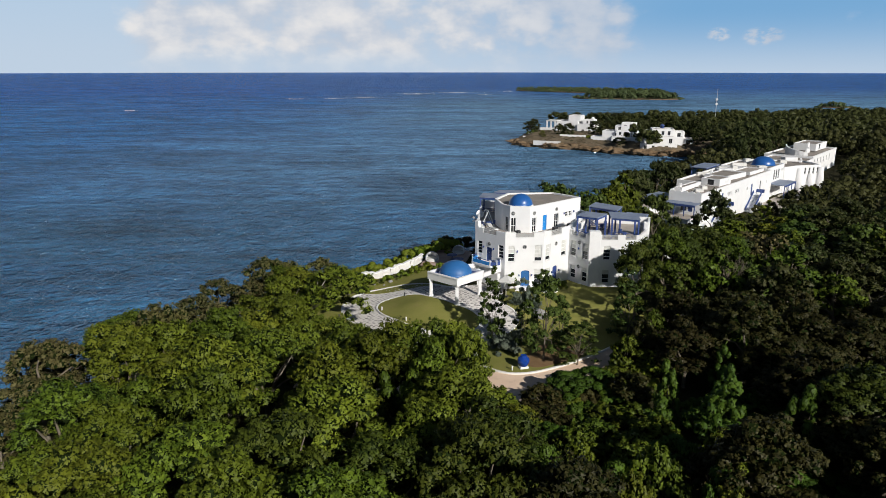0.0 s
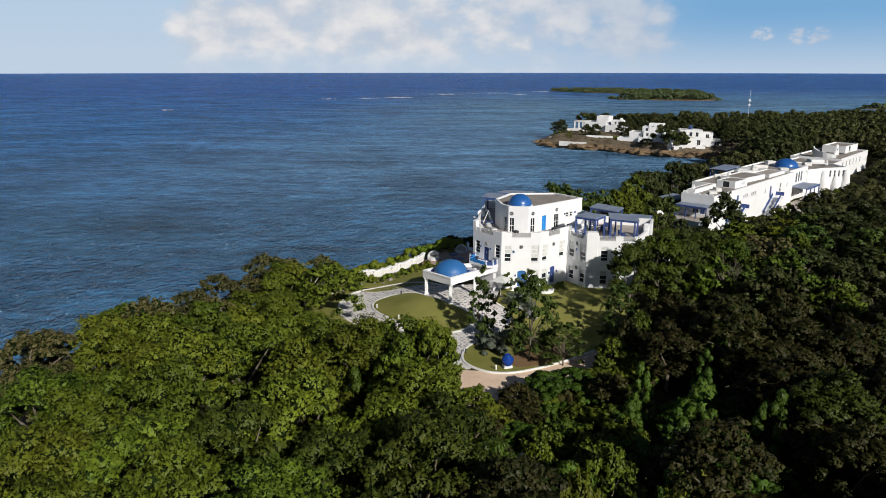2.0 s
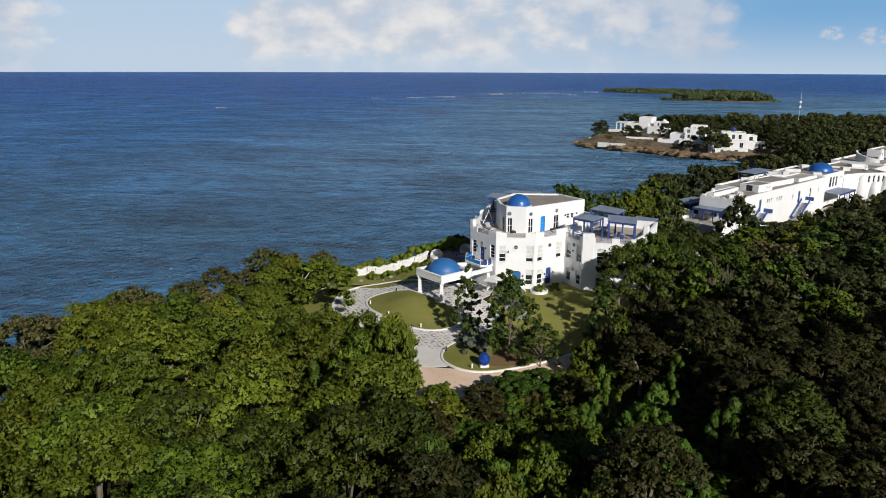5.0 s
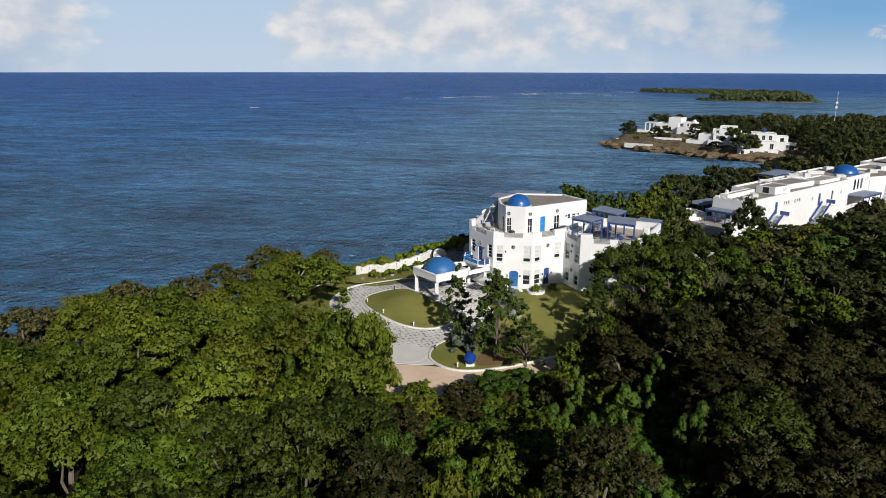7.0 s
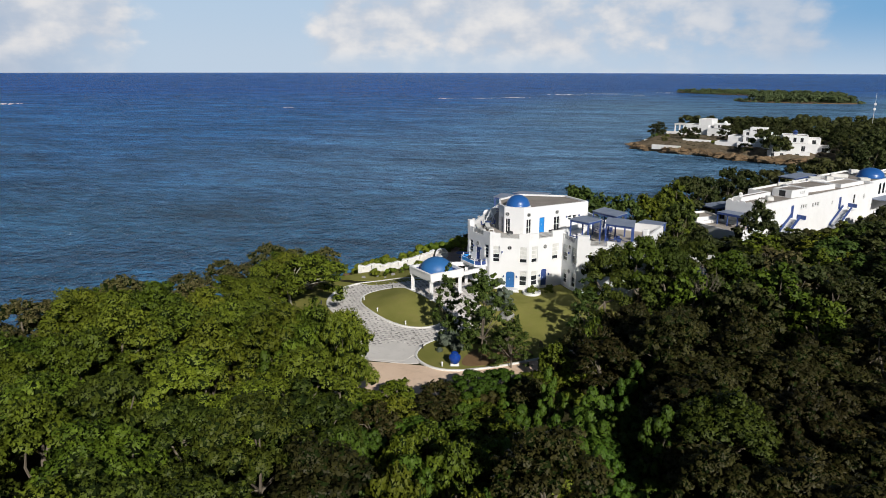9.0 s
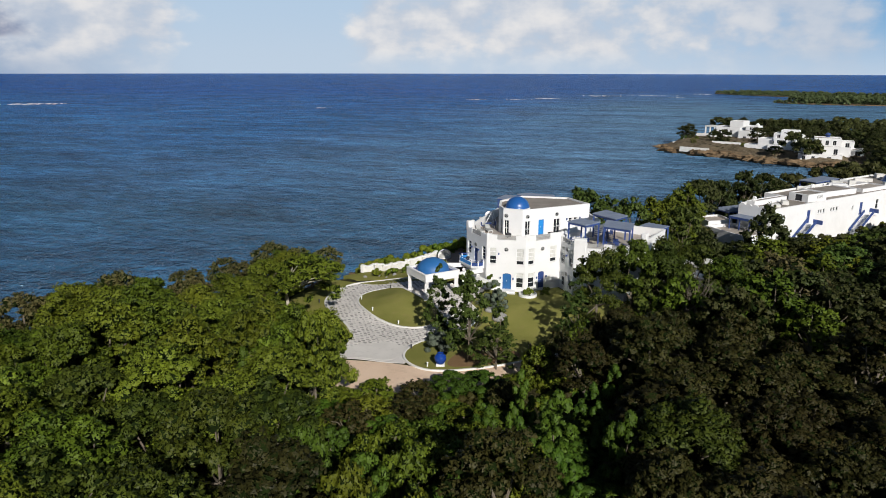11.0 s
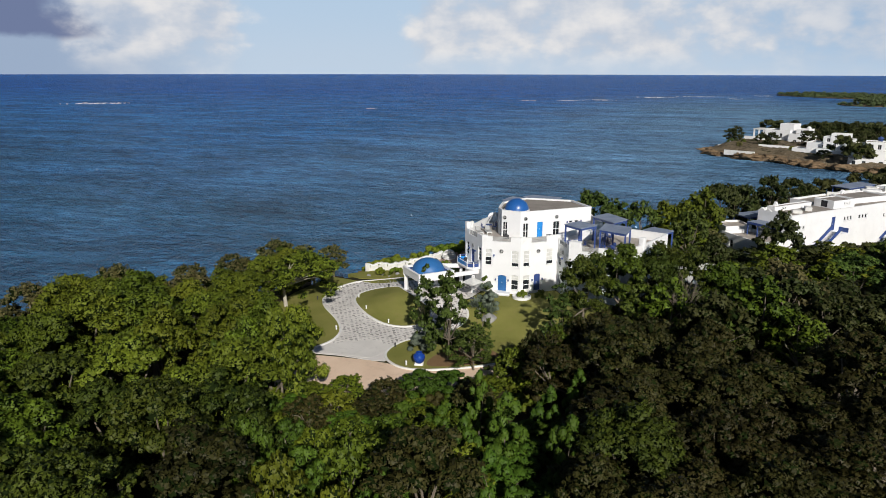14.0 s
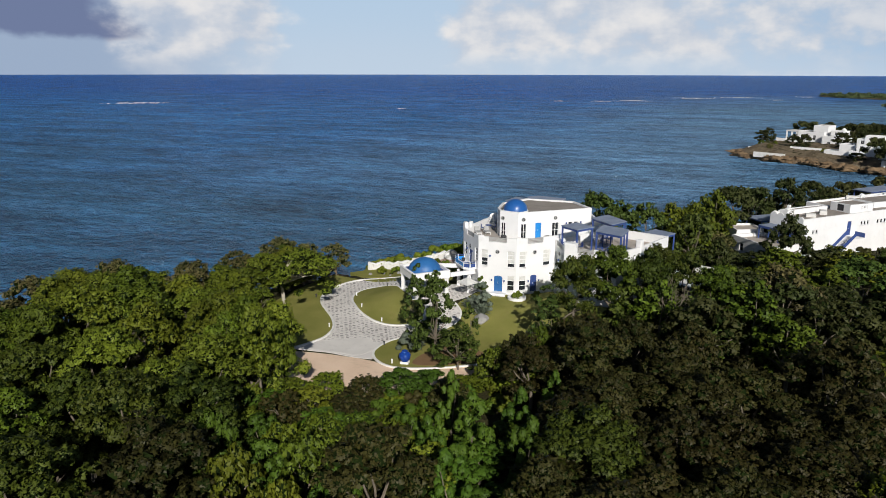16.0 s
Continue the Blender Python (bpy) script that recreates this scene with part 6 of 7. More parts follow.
def trunk_mesh(rng, height, crown_z, centres, girth=0.17, limbs=5):
    bm = bmesh.new()
    lean = rng.uniform(-0.35, 0.35, 2)
    fork = Vector((lean[0] * 0.6, lean[1] * 0.6, crown_z * rng.uniform(0.45, 0.6)))
    tube(bm, [(0, 0, -0.5), (lean[0] * 0.25, lean[1] * 0.2, fork.z * 0.5), fork], [girth * 1.3, girth, girth * 0.8], 7)
    order = rng.permutation(len(centres))[:limbs]
    for i in order:
        e = Vector(centres[i]) + Vector((0, 0, crown_z - 0.1))
        mid = fork.lerp(e, 0.5) + Vector((rng.uniform(-0.3, 0.3), rng.uniform(-0.3, 0.3), 0.2))
        tube(bm, [fork - Vector((0, 0, 0.12)), mid, e], [girth * 0.6, girth * 0.4, girth * 0.14], 5)
    return bm_mesh("trunk", bm)


def tree_kind(seed, leaf, spread, height, lobes, n, size, squash=0.8, flat=0.55, name="tree", limbs=5, girth=0.17, skirt=0.5, spray=22, core=0.6, bark=None, low=-0.35, lean=0.0):
    """The meshes of one kind of tree: trunk and crown."""
    rng = np.random.default_rng(seed)
    crown_h = height * 0.42
    c, r = crown_lobes(rng, spread, crown_h, lobes, flat, skirt)
    c[:, 0] += lean
    cz = height - (c[:, 2] + r * squash).max()
    tm = trunk_mesh(rng, height, cz, c, girth, limbs)
    tm.materials.append(bark or M_BARK)
    cm = leafy("crown", *leaf_mesh("crown", rng, c + np.array([0, 0, cz]), r, squash, n, size, leaf, low=low, core=core, spray=spray), leaf)
    return tm, cm


def plant_tree(kind, x, y, scale, turn, label, group, lift=0.0, name="tree", z=None):
    z = float(ground_z(x, y)) if z is None else z
    t = thing(name, label, "tree", group, m=pose(x, y, z + lift, 0, 0, turn) @ Matrix.Diagonal((scale[0], scale[0], scale[1], 1)))
    part("trunk", kind[0], M_BARK, t)
    part("crown", kind[1], None, t)
    return t


NEAR_N, NEAR_S = 13500, 0.142
near_bright = [tree_kind(s, M_LEAF_BRIGHT, 3.3, 8.0, 40, NEAR_N, NEAR_S, 0.72, 0.55, skirt=0.25, low=-0.15) for s in (11, 12, 13)]
near_mid = [tree_kind(s, M_LEAF_MID, 3.1, 8.0, 38, NEAR_N, NEAR_S, 0.8, 0.7, skirt=0.25, low=-0.15) for s in (21, 22, 23)]
near_deep = [tree_kind(s, M_LEAF_DEEP, 3.2, 8.0, 40, NEAR_N, NEAR_S, 0.78, 0.62, skirt=0.25, low=-0.15) for s in (25, 26)]
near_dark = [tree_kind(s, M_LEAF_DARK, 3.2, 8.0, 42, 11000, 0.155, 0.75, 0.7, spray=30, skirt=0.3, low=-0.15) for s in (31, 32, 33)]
near_brown = [tree_kind(s, M_LEAF_BROWN, 2.6, 6.0, 26, 9000, 0.13, 0.6, 0.4, spray=34, core=0.5, skirt=1.0) for s in (41, 42)]
mid_green = [tree_kind(s, M_LEAF_MID, 3.3, 8.0, 26, 3600, 0.29, 0.8, 0.65, spray=16) for s in (51, 52)]
mid_dark = [tree_kind(s, M_LEAF_FAR, 3.4, 8.0, 26, 3600, 0.29, 0.8, 0.6, spray=16) for s in (61, 62, 63)]
mid_bright = [tree_kind(s, M_LEAF_GARDEN, 3.2, 8.0, 24, 3600, 0.29, 0.75, 0.6, spray=16) for s in (64, 65)]
mid_brown = [tree_kind(s, M_LEAF_BROWN, 2.8, 7.0, 20, 3000, 0.24, 0.8, 0.7, spray=20, core=0.3, limbs=12) for s in (66,)]
vine_kind = [tree_kind(s, M_LEAF_VINE, 1.5, 4.5, 16, 6500, 0.17, 1.5, 1.1, girth=0.1, limbs=3, skirt=1.0, spray=0, core=0.8) for s in (71, 72)]
open_kind = [tree_kind(s, M_LEAF_GARDEN, 2.1, 7.0, 30, 7000, 0.165, 0.75, 1.1, limbs=14, girth=0.085, skirt=0.5, spray=26, core=0.38) for s in (81, 82, 83)]
low_kind = [tree_kind(s, leaf, 2.4, 4.0, 24, 5800, 0.2, 0.8, 0.6, girth=0.1, skirt=1.2) for s, leaf in ((91, M_LEAF_MID), (92, M_LEAF_BRIGHT), (93, M_LEAF_DARK))]
low_kind.append(tree_kind(94, M_LEAF_VINE, 2.3, 4.0, 18, 7000, 0.18, 0.9, 0.6, girth=0.1, skirt=1.2, spray=0, core=0.8))

CLEAR = [DRIVE, round_off([(-13, 62), (-6.5, 58.6), (-3.6, 53.9), (4.2, 53.4), (11.7, 57.6), (18.5, 63.5), (24.5, 72), (24.5, 80), (29, 86), (34, 85), (37, 97), (20, 106), (0, 104), (-12, 92), (-13.5, 84), (-14, 76), (-13.6, 67)], 1)]
VILLA_YARD = [(37.5, 112.5), (44, 112.5), (54, 122.5), (58, 128), (50, 131), (37, 121)]
_vp = [(_m @ Vector((x, y, 0))).to_2d().to_tuple() for x, y in ((-20, -3.5), (10, -3.5), (20, -7.5), (58, -9.5), (64, -4), (100, -1), (100, 16), (31, 16.5), (2, 12.5), (-18, 13))]


def free(x, y, margin):
    """Where a tree of that reach may stand."""
    ok = coast_gap(x, y) > 2.0
    for poly in CLEAR + [_vp, VILLA_YARD]:
        ok &= ~inside(poly, x, y) & (plan_gap(poly, x, y) > margin)
    return ok


def scatter(rng, x0, x1, y0, y1, gap, tries, test):
    """Random places no nearer to one another than gap."""
    cand = np.c_[rng.uniform(x0, x1, tries), rng.uniform(y0, y1, tries)]
    cand = cand[test(cand[:, 0], cand[:, 1])]
    got = np.zeros((0, 2))
    for p in cand:
        if not len(got) or ((got - p) ** 2).sum(1).min() >= gap * gap:
            got = np.vstack([got, p])
    return got


def canopy_top(x, y):
    """How high the crowns reach, over the plan."""
    left = 8.3 - 2.5 * float(smooth((y - 50) / 24)) - 1.9 * float(smooth((-x - 19) / 11))
    right = 7.3
    left += 1.1 * float(smooth((x + 9) / 3) * smooth((y - 40) / 4) * smooth((0.5 - x) / 2))   # a taller clump where the drive opens
    k = float(smooth((x - 4) / 14))
    return left * (1 - k) + right * k


def hollow(x, y):
    """The low tangled ground between the two woods."""
    return (x > np.where(y > 43.5, 1.4, np.where(y > 35, 4.6, 9.6))) & (x < 19 + 0.1 * (y - 40)) & (y > 24)


def seen_from_path(x, y):
    """The stretch of wood that the flight looks over."""
    return (-0.68 * y - 6 < x) & (x < np.maximum(0.66 * y + 6, 38 + 0.17 * y))


def row_view(x, y):
    """Highest crowns on the falling ground before the white houses."""
    return max(8.0 - 0.175 * (y - 88) + 0.34 * max(0.0, x - 53) - (1.4 if x < 41 else 0.0), 1.6) if x > 33 and y < 150 else 99.0


_rng = np.random.default_rng(5)
for x, y in scatter(_rng, -40, 62, 20, 88, 3.95, 3600, lambda x, y: free(x, y, 1.6) & ~hollow(x, y) & seen_from_path(x, y) & ~((x > 19) & (x < 28 - 0.1 * (y - 32)) & (y > 31) & (y < 54))):
    z = float(ground_z(x, y))
    shore = coast_gap(np.array([x]), np.array([y]))[0]
    top = min(canopy_top(x, y) + _rng.uniform(-2.4 if x < -9 or x > 3 or y < 41 else -1.2, 0.9), 2.9 + 0.52 * shore + _rng.uniform(0, 0.8))
    if -10 < x < 4.4 and y > 43:
        top = min(top, 9.3 - 0.37 * (y - 48))
    k = _rng.integers(0, 3)
    if x > 5 and _rng.uniform() < 0.06:
        continue
    if shore < (12.0 if y > 40 else 9.0) and _rng.uniform() < 0.8:
        kind, label, high = near_brown[k % 2], "wind-clipped grey-brown coastal tree at the shore", 6.0
    elif x < 6:
        pick = _rng.uniform()
        if x > -13 and y < 38 and pick < (0.75 if x > -5 else 0.35):
            kind, label, high = near_deep[k % 2], "deep green tree in the coastal wood", 8.0
        elif pick > (0.25 if x < -14 else 0.55):
            kind, label, high = near_bright[k], "broad bright green tree in the coastal wood", 8.0
        else:
            kind, label, high = near_mid[k], "dense mid-green tree in the coastal wood", 8.0
    elif y > 66 or x > 45:
        pick = _rng.uniform()
        kind, label, high = (mid_dark[k], "olive-green tree in the dense wood", 8.0) if pick < 0.5 else (mid_bright[k % 2], "lighter green tree in the dense wood", 8.0) if pick < 0.68 else (mid_brown[0], "thin grey-brown half-bare tree in the wood", 7.0) if pick < 0.76 else (mid_green[k % 2], "dark green tree in the dense wood", 8.0)
    else:
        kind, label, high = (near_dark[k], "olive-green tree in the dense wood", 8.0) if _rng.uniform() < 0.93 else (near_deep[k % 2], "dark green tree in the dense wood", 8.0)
    s = max(top - z, 2.2) / high
    wide = 0.8 if -2.5 < x < 4.6 and y > 44 else min(1.2, max(0.75, s * _rng.uniform(0.9, 1.2)))
    plant_tree(kind, x, y, (wide, s), _rng.uniform(0, 360), label, "wood round the drive")

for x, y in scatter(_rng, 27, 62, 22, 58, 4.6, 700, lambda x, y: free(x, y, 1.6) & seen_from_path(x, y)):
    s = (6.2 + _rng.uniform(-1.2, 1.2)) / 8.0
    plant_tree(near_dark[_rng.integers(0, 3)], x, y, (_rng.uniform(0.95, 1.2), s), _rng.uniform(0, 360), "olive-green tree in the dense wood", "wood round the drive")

for x, y in scatter(_rng, 1, 26, 25, 66, 2.5, 1500, lambda x, y: free(x, y, 1.7) & hollow(x, y) & ~((x > 16.5) & (x < 25) & (y > 42) & (y < 57))):
    k = int(_rng.choice(4, p=(0.4, 0.12, 0.23, 0.25)))
    s = (5.2 - 3.6 * float(smooth((y - 34) / 17)) + 0.6 * math.sin(x * 0.9) * math.cos(y * 0.6) + _rng.uniform(-0.5, 0.6) + 0.5) / 4.0
    plant_tree(low_kind[k], x, y, (_rng.uniform(0.7, 0.95), s), _rng.uniform(0, 360), "low dense thicket tree below the road", "thicket below the road")

# the tall clump at the bend of the road
for x, y, h, w, k in ((1.7, 46.9, 9.1, 0.68, 0), (-0.4, 48.2, 9.0, 0.85, 1), (1.9, 49.2, 7.4, 0.5, 2), (-2.9, 49.6, 8.4, 0.9, 2), (-5.6, 50.0, 7.9, 0.95, 0), (0.4, 51.0, 6.4, 0.5, 1), (-8.2, 53.2, 6.8, 0.9, 1)):
    plant_tree(near_mid[k], x, y, (w, (h + 0.4) / 8.0), x * 77, "tall dense green tree where the road bends", "wood round the drive")

# mid-distance wood on the landward side
for x, y in scatter(_rng, 26, 100, 84, 112, 4.9, 900, lambda x, y: free(x, y, 2.2) & (x < 10 + 0.68 * y)):
    s = (min(6.6 + _rng.uniform(-1.2, 1.0), row_view(x, y)) - float(ground_z(x, y))) / 8.0
    pick = _rng.uniform()
    kind = mid_dark[_rng.integers(0, 3)] if pick < 0.4 else mid_green[_rng.integers(0, 2)] if pick < 0.68 else mid_bright[_rng.integers(0, 2)] if pick < 0.9 else mid_brown[0]
    plant_tree(kind, x, y, (_rng.uniform(1.0, 1.25), s), _rng.uniform(0, 360), "dark green tree in the wood behind the house", "wood behind the house")

# trees behind the house along the cove
for x, y, h in ((17, 104, 9.6), (20.5, 104.5, 9.0), (24, 107, 9.2), (27.5, 111, 8.8), (29.5, 115.5, 9.0), (32, 121, 9.8), (35, 126, 9.6), (38, 132, 8.6), (43, 136, 9.0), (47, 142, 8.2), (50, 147, 6.6), (39, 136, 7.4), (35, 111, 3.4), (34, 106, 4.4), (34, 98, 5.8), (42.4, 105.0, 8.6), (31.5, 117, 6.4), (33.5, 123.5, 7.6), (42.5, 141, 7.0)):
    kind = mid_bright[int(x) % 2] if x < 26 else mid_green[int(x) % 2] if x < 34 else mid_dark[int(x) % 3]
    plant_tree(kind, x, y, (h / 8.6, (h + 1.2) / 8.0), x * 50, "leafy green tree between the house and the cove", "trees along the cove")

plant_tree(mid_bright[1], 30.8, 98.2, (0.9, 1.16), 20, "tall bright green tree beside the terrace wing", "trees along the cove")

# a leafless grey tree in the wood
_brng = np.random.default_rng(17)
bare_tree = thing("tree", "leafless grey tree with fanned fine branches", "tree", "wood round the drive", m=pose(31.0, 71.6, float(ground_z(31.0, 71.6)) - 0.3))
part("trunk", tube(bmesh.new(), [(0, 0, -0.3), (0.1, 0.05, 3.0), (0.15, 0.1, 6.0)], [0.17, 0.14, 0.11], 7), M_BARK, bare_tree)
for _k in range(15):
    _a, _o = _k * 2.39996, 0.5 + 1.5 * _brng.uniform()
    _z = _brng.uniform(4.6, 5.9)
    _e = Vector((math.cos(_a) * _o, math.sin(_a) * _o, _brng.uniform(7.8, 9.2) - _o * 0.5))
    _p = Vector((0.13, 0.08, _z))
    _q = _p.lerp(_e, 0.45) + Vector((_e.x * 0.15, _e.y * 0.15, -0.1))
    bm = tube(bmesh.new(), [_p, _q, _e], [0.04, 0.028, 0.009], 5)
    for _i in range(7):
        _s = _q.lerp(_e, _brng.uniform(0, 0.8))
        tube(bm, [_s, _s + Vector((_brng.uniform(-0.5, 0.5) + _e.x * 0.2, _brng.uniform(-0.5, 0.5) + _e.y * 0.2, _brng.uniform(0.4, 1.1)))], [0.014, 0.005], 4)
    part("branch", bm, M_BARK, bare_tree)

# single trees in the garden
for x, y, h, w, k, label in ((5.3, 68.6, 8.0, 0.8, 0, "slender open-crowned tree beside the drive"), (9.9, 63.0, 9.0, 1.04, 1, "forked leafy tree on the bare-earth bed"),
                             (12.2, 66.4, 5.4, 0.6, 2, "leafy young tree on the lawn edge"), (13.0, 61.8, 4.4, 1.0, 1, "small leafy tree by the road"), (19.6, 69.0, 7.4, 1.0, 0, "leafy tree casting shade on the lawn"),
                             (21.4, 72.6, 9.3, 1.3, 1, "large leafy tree before the terrace wing"), (24.8, 74.2, 9.6, 1.35, 0, "large leafy tree before the terrace wing"), (28.0, 77.6, 8.6, 1.3, 2, "leafy tree beside the terrace wing"),
                             (31.0, 80.0, 8.6, 1.3, 1, "leafy tree beside the terrace wing"), (34.6, 79.6, 8.2, 1.3, 0, "leafy tree beside the terrace wing"), (8.4, 66.8, 5.0, 0.62, 2, "small leafy tree among shrubs"), (28.6, 84.0, 7.6, 1.1, 1, "tall leafy tree beside the terrace wing")):
    kind, high = ((near_mid, near_deep, near_deep)[k][k % 2], 8.0) if w > 1.06 else (open_kind[k], 7.0)
    plant_tree(kind, x, y, (w if high < 8 else w * 0.72, h / high), x * 70, label, "garden trees", z=float(garden(x, y)))
shore_kind = tree_kind(101, M_LEAF_BRIGHT, 4.1, 7.2, 46, 15000, 0.15, 0.5, 0.5, limbs=11, girth=0.2, skirt=0.3, spray=34, core=0.35, bark=M_BARK_PALE, lean=2.6)
plant_tree(shore_kind, -13.8, 71.0, (1.05, 0.98), 4, "spreading pale-trunked tree over the drive's bend", "garden trees", z=-0.5)
for x, y, h, w, kind in ((-15.6, 67.0, 5.0, 0.75, near_mid[0]), (-14.6, 63.6, 5.6, 0.8, near_mid[1]), (-12.6, 65.0, 3.6, 0.55, near_bright[1]), (-16.8, 71.6, 5.6, 0.8, near_bright[0]), (-16.4, 75.6, 5.4, 0.85, near_bright[2]), (-18.6, 79.0, 4.6, 0.8, near_mid[2]), (-12.0, 61.6, 4.6, 0.6, near_mid[2])):
    plant_tree(kind, x, y, (w, (h + 0.5) / 8.0), x * 61, "green tree between the lawn and the shore", "wood round the drive", z=-0.5)
for x, y, h, w in ((-15.0, 79.6, 3.2, 1.0), (-17.6, 82.4, 2.6, 0.95), (-20.5, 80.6, 2.8, 0.9)):
    plant_tree(near_brown[int(y) % 2], x, y, (w, (h + 0.7) / 6.0), x * 51, "wind-clipped grey-brown coastal tree at the shore", "wood round the drive", z=-0.7)

for x, y, h in ((17.5, 49.5, 4.6), (20.5, 46.0, 5.0), (22.5, 50.5, 4.2), (18.5, 43.5, 4.2), (15.5, 45.5, 3.2), (25.0, 44.0, 5.2), (24.0, 55.0, 4.0), (26.5, 58.5, 4.6), (21.5, 40.0, 4.6), (-4.0, 46.5, 5.6), (-1.5, 44.5, 5.0)):
    plant_tree(vine_kind[int(x) % 2], x, y, (1.0 + 0.2 * math.sin(x), (h + 1.0) / 4.5), x * 33, "tree smothered in bright green creeper", "creeper-hung trees")

for x, y, h, k in ((17.2, 59.8, 3.2, 0), (18.8, 61.4, 4.2, 2), (20.6, 63.2, 4.4, 0), (22.2, 65.4, 4.6, 2), (24.0, 67.6, 4.6, 0)):
    plant_tree(low_kind[k], x, y, (0.78, (h + 0.6) / 4.0), x * 41, "leafy thicket tree on the road's verge", "thicket below the road")

for x, y in scatter(_rng, 19.5, 27.5, 32, 53, 2.1, 500, lambda x, y: free(x, y, 1.5)):
    plant_tree(low_kind[3], x, y, (_rng.uniform(0.6, 0.85), _rng.uniform(0.3, 0.6)), _rng.uniform(0, 360), "low mound of bush smothered in bright green creeper", "creeper mounds")


def bush(x, y, r, h, leaf, label, n=900, size=0.2, lift=0.05, name="shrub", group="garden shrubs", z=None):
    rng = np.random.default_rng(int(abs(x * 71 + y * 13)))
    c, rr = crown_lobes(rng, r, h, 9, 0.45)
    rr = rr * 1.15
    c[:, 2] += h * 0.35
    me = leafy(name, *leaf_mesh(name, rng, c, rr, 0.9, n * 2, size, leaf, low=-0.6, floor=-0.05), leaf)
    z = float(garden(x, y)) if z is None else z
    return solid(name, me, leaf, label, "shrub", group, m=pose(x, y, z + lift, 0, 0, x * 30))


def spiky(x, y, r, leaf, label):
    """A tuft of long narrow leaves."""
    rng = np.random.default_rng(int(abs(x * 31 + y * 7)))
    v, f = [], []
    for k in range(260):
        a, e = rng.uniform(0, 6.283), rng.uniform(0.25, 1.35)
        ln, w = r * rng.uniform(0.7, 1.1), 0.05
        d = np.array([math.cos(a) * math.cos(e), math.sin(a) * math.cos(e), math.sin(e)])
        s = np.array([-math.sin(a), math.cos(a), 0]) * w
        mid = d * ln * 0.6
        tip = d * ln + np.array([0, 0, -0.25 * ln * math.cos(e)])
        b0 = np.array([rng.uniform(-0.3, 0.3) * r, rng.uniform(-0.3, 0.3) * r, 0])
        i = len(v)
        v += [b0 - s * 0.6, b0 + s * 0.6, b0 + mid + s, b0 + mid - s, b0 + tip + s * 0.1, b0 + tip - s * 0.1]
        f += [(i, i + 1, i + 2, i + 3), (i + 3, i + 2, i + 4, i + 5)]
    return solid("spiky_shrub", fast_mesh("spiky_shrub", v, f), leaf, label, "shrub", "garden shrubs", m=on_ground(x, y))


bush(13.0, 79.9, 0.85, 1.0, M_LEAF_HEDGE, "clipped round green shrub in a white planter")
bush(14.9, 81.2, 0.7, 0.8, M_LEAF_MID, "low dark shrub against the house wall")
bush(8.6, 80.0, 0.8, 2.6, M_LEAF_MID, "tall green shrub beside the front steps", 1600)
solid("round_planter", lathe(bmesh.new(), [(1.1, -0.6), (1.1, 0.3), (0.95, 0.3), (0.95, 0.15), (0, 0.15)], 24), M_WHITE, "low white rendered planter by the door", "planter", m=on_ground(13.0, 79.9))
for x, y, r in ((6.4, 66.6, 1.3), (7.6, 67.9, 1.2), (7.0, 65.2, 1.0), (8.9, 75.6, 1.2), (9.8, 76.2, 1.3), (10.6, 74.7, 1.2), (8.4, 69.0, 1.0)):
    spiky(x, y, r, M_LEAF_GREY, "silvery spiky shrub in the planting bed")
for x, y, r, h in ((9.4, 77.2, 1.1, 3.0), (10.4, 75.8, 1.2, 2.4)):
    bush(x, y, r, h, M_LEAF_GREY, "feathery silver-green shrub before the house", 1500, 0.2)
bush(6.7, 64.2, 1.5, 1.5, M_LEAF_GREY, "rounded silver-green shrub behind the blue jar", 1800, 0.17)
bush(5.9, 66.0, 1.2, 1.2, M_LEAF_GREY, "rounded silver-green shrub in the planting bed", 1400, 0.17)
for x, y in ((-9, 87.2), (-7, 88), (-5, 88.8), (-3.4, 89.6), (-1.8, 89.8), (-0.2, 89.0), (0.8, 87.6)):
    bush(x, y, 1.0, 0.9, M_LEAF_MID, "low rough shrub below the sea wall", 700, 0.2)
for k in range(12):
    x, y = -12.5 + 1.3 * k, 92.4 + 0.62 * k + 0.6 * math.sin(k * 1.9)
    bush(x, y, 2.0, 1.9, M_LEAF_HEDGE, "bright yellow-green seaside hedge bush", 2400, 0.19, name="hedge_bush", group="seaside hedge", z=float(ground_z(x, y)))
for x, y, r, h in ((1.5, 101.5, 2.0, 3.2), (4.0, 103.5, 2.0, 3.4), (-1.0, 101.0, 1.6, 2.4), (6.5, 104.5, 1.8, 3.0)):
    bush(x, y, r, h, M_LEAF_DARK, "dark seaside bush behind the house", 1500, 0.26, z=float(ground_z(x, y)))
for k in range(26):
    a = RNG.uniform(0, 1)
    x, y = 10 + 11 * a + RNG.uniform(-1, 1), 55.0 + 9 * a - RNG.uniform(2.5, 6.0)
    bush(x, y, RNG.uniform(0.9, 1.6), RNG.uniform(0.6, 1.3), (M_LEAF_MID, M_LEAF_VINE, M_LEAF_DARK)[k % 3], "tangled green shrub on the road verge", 1100, 0.24, group="verge shrubs", z=float(ground_z(x, y)))


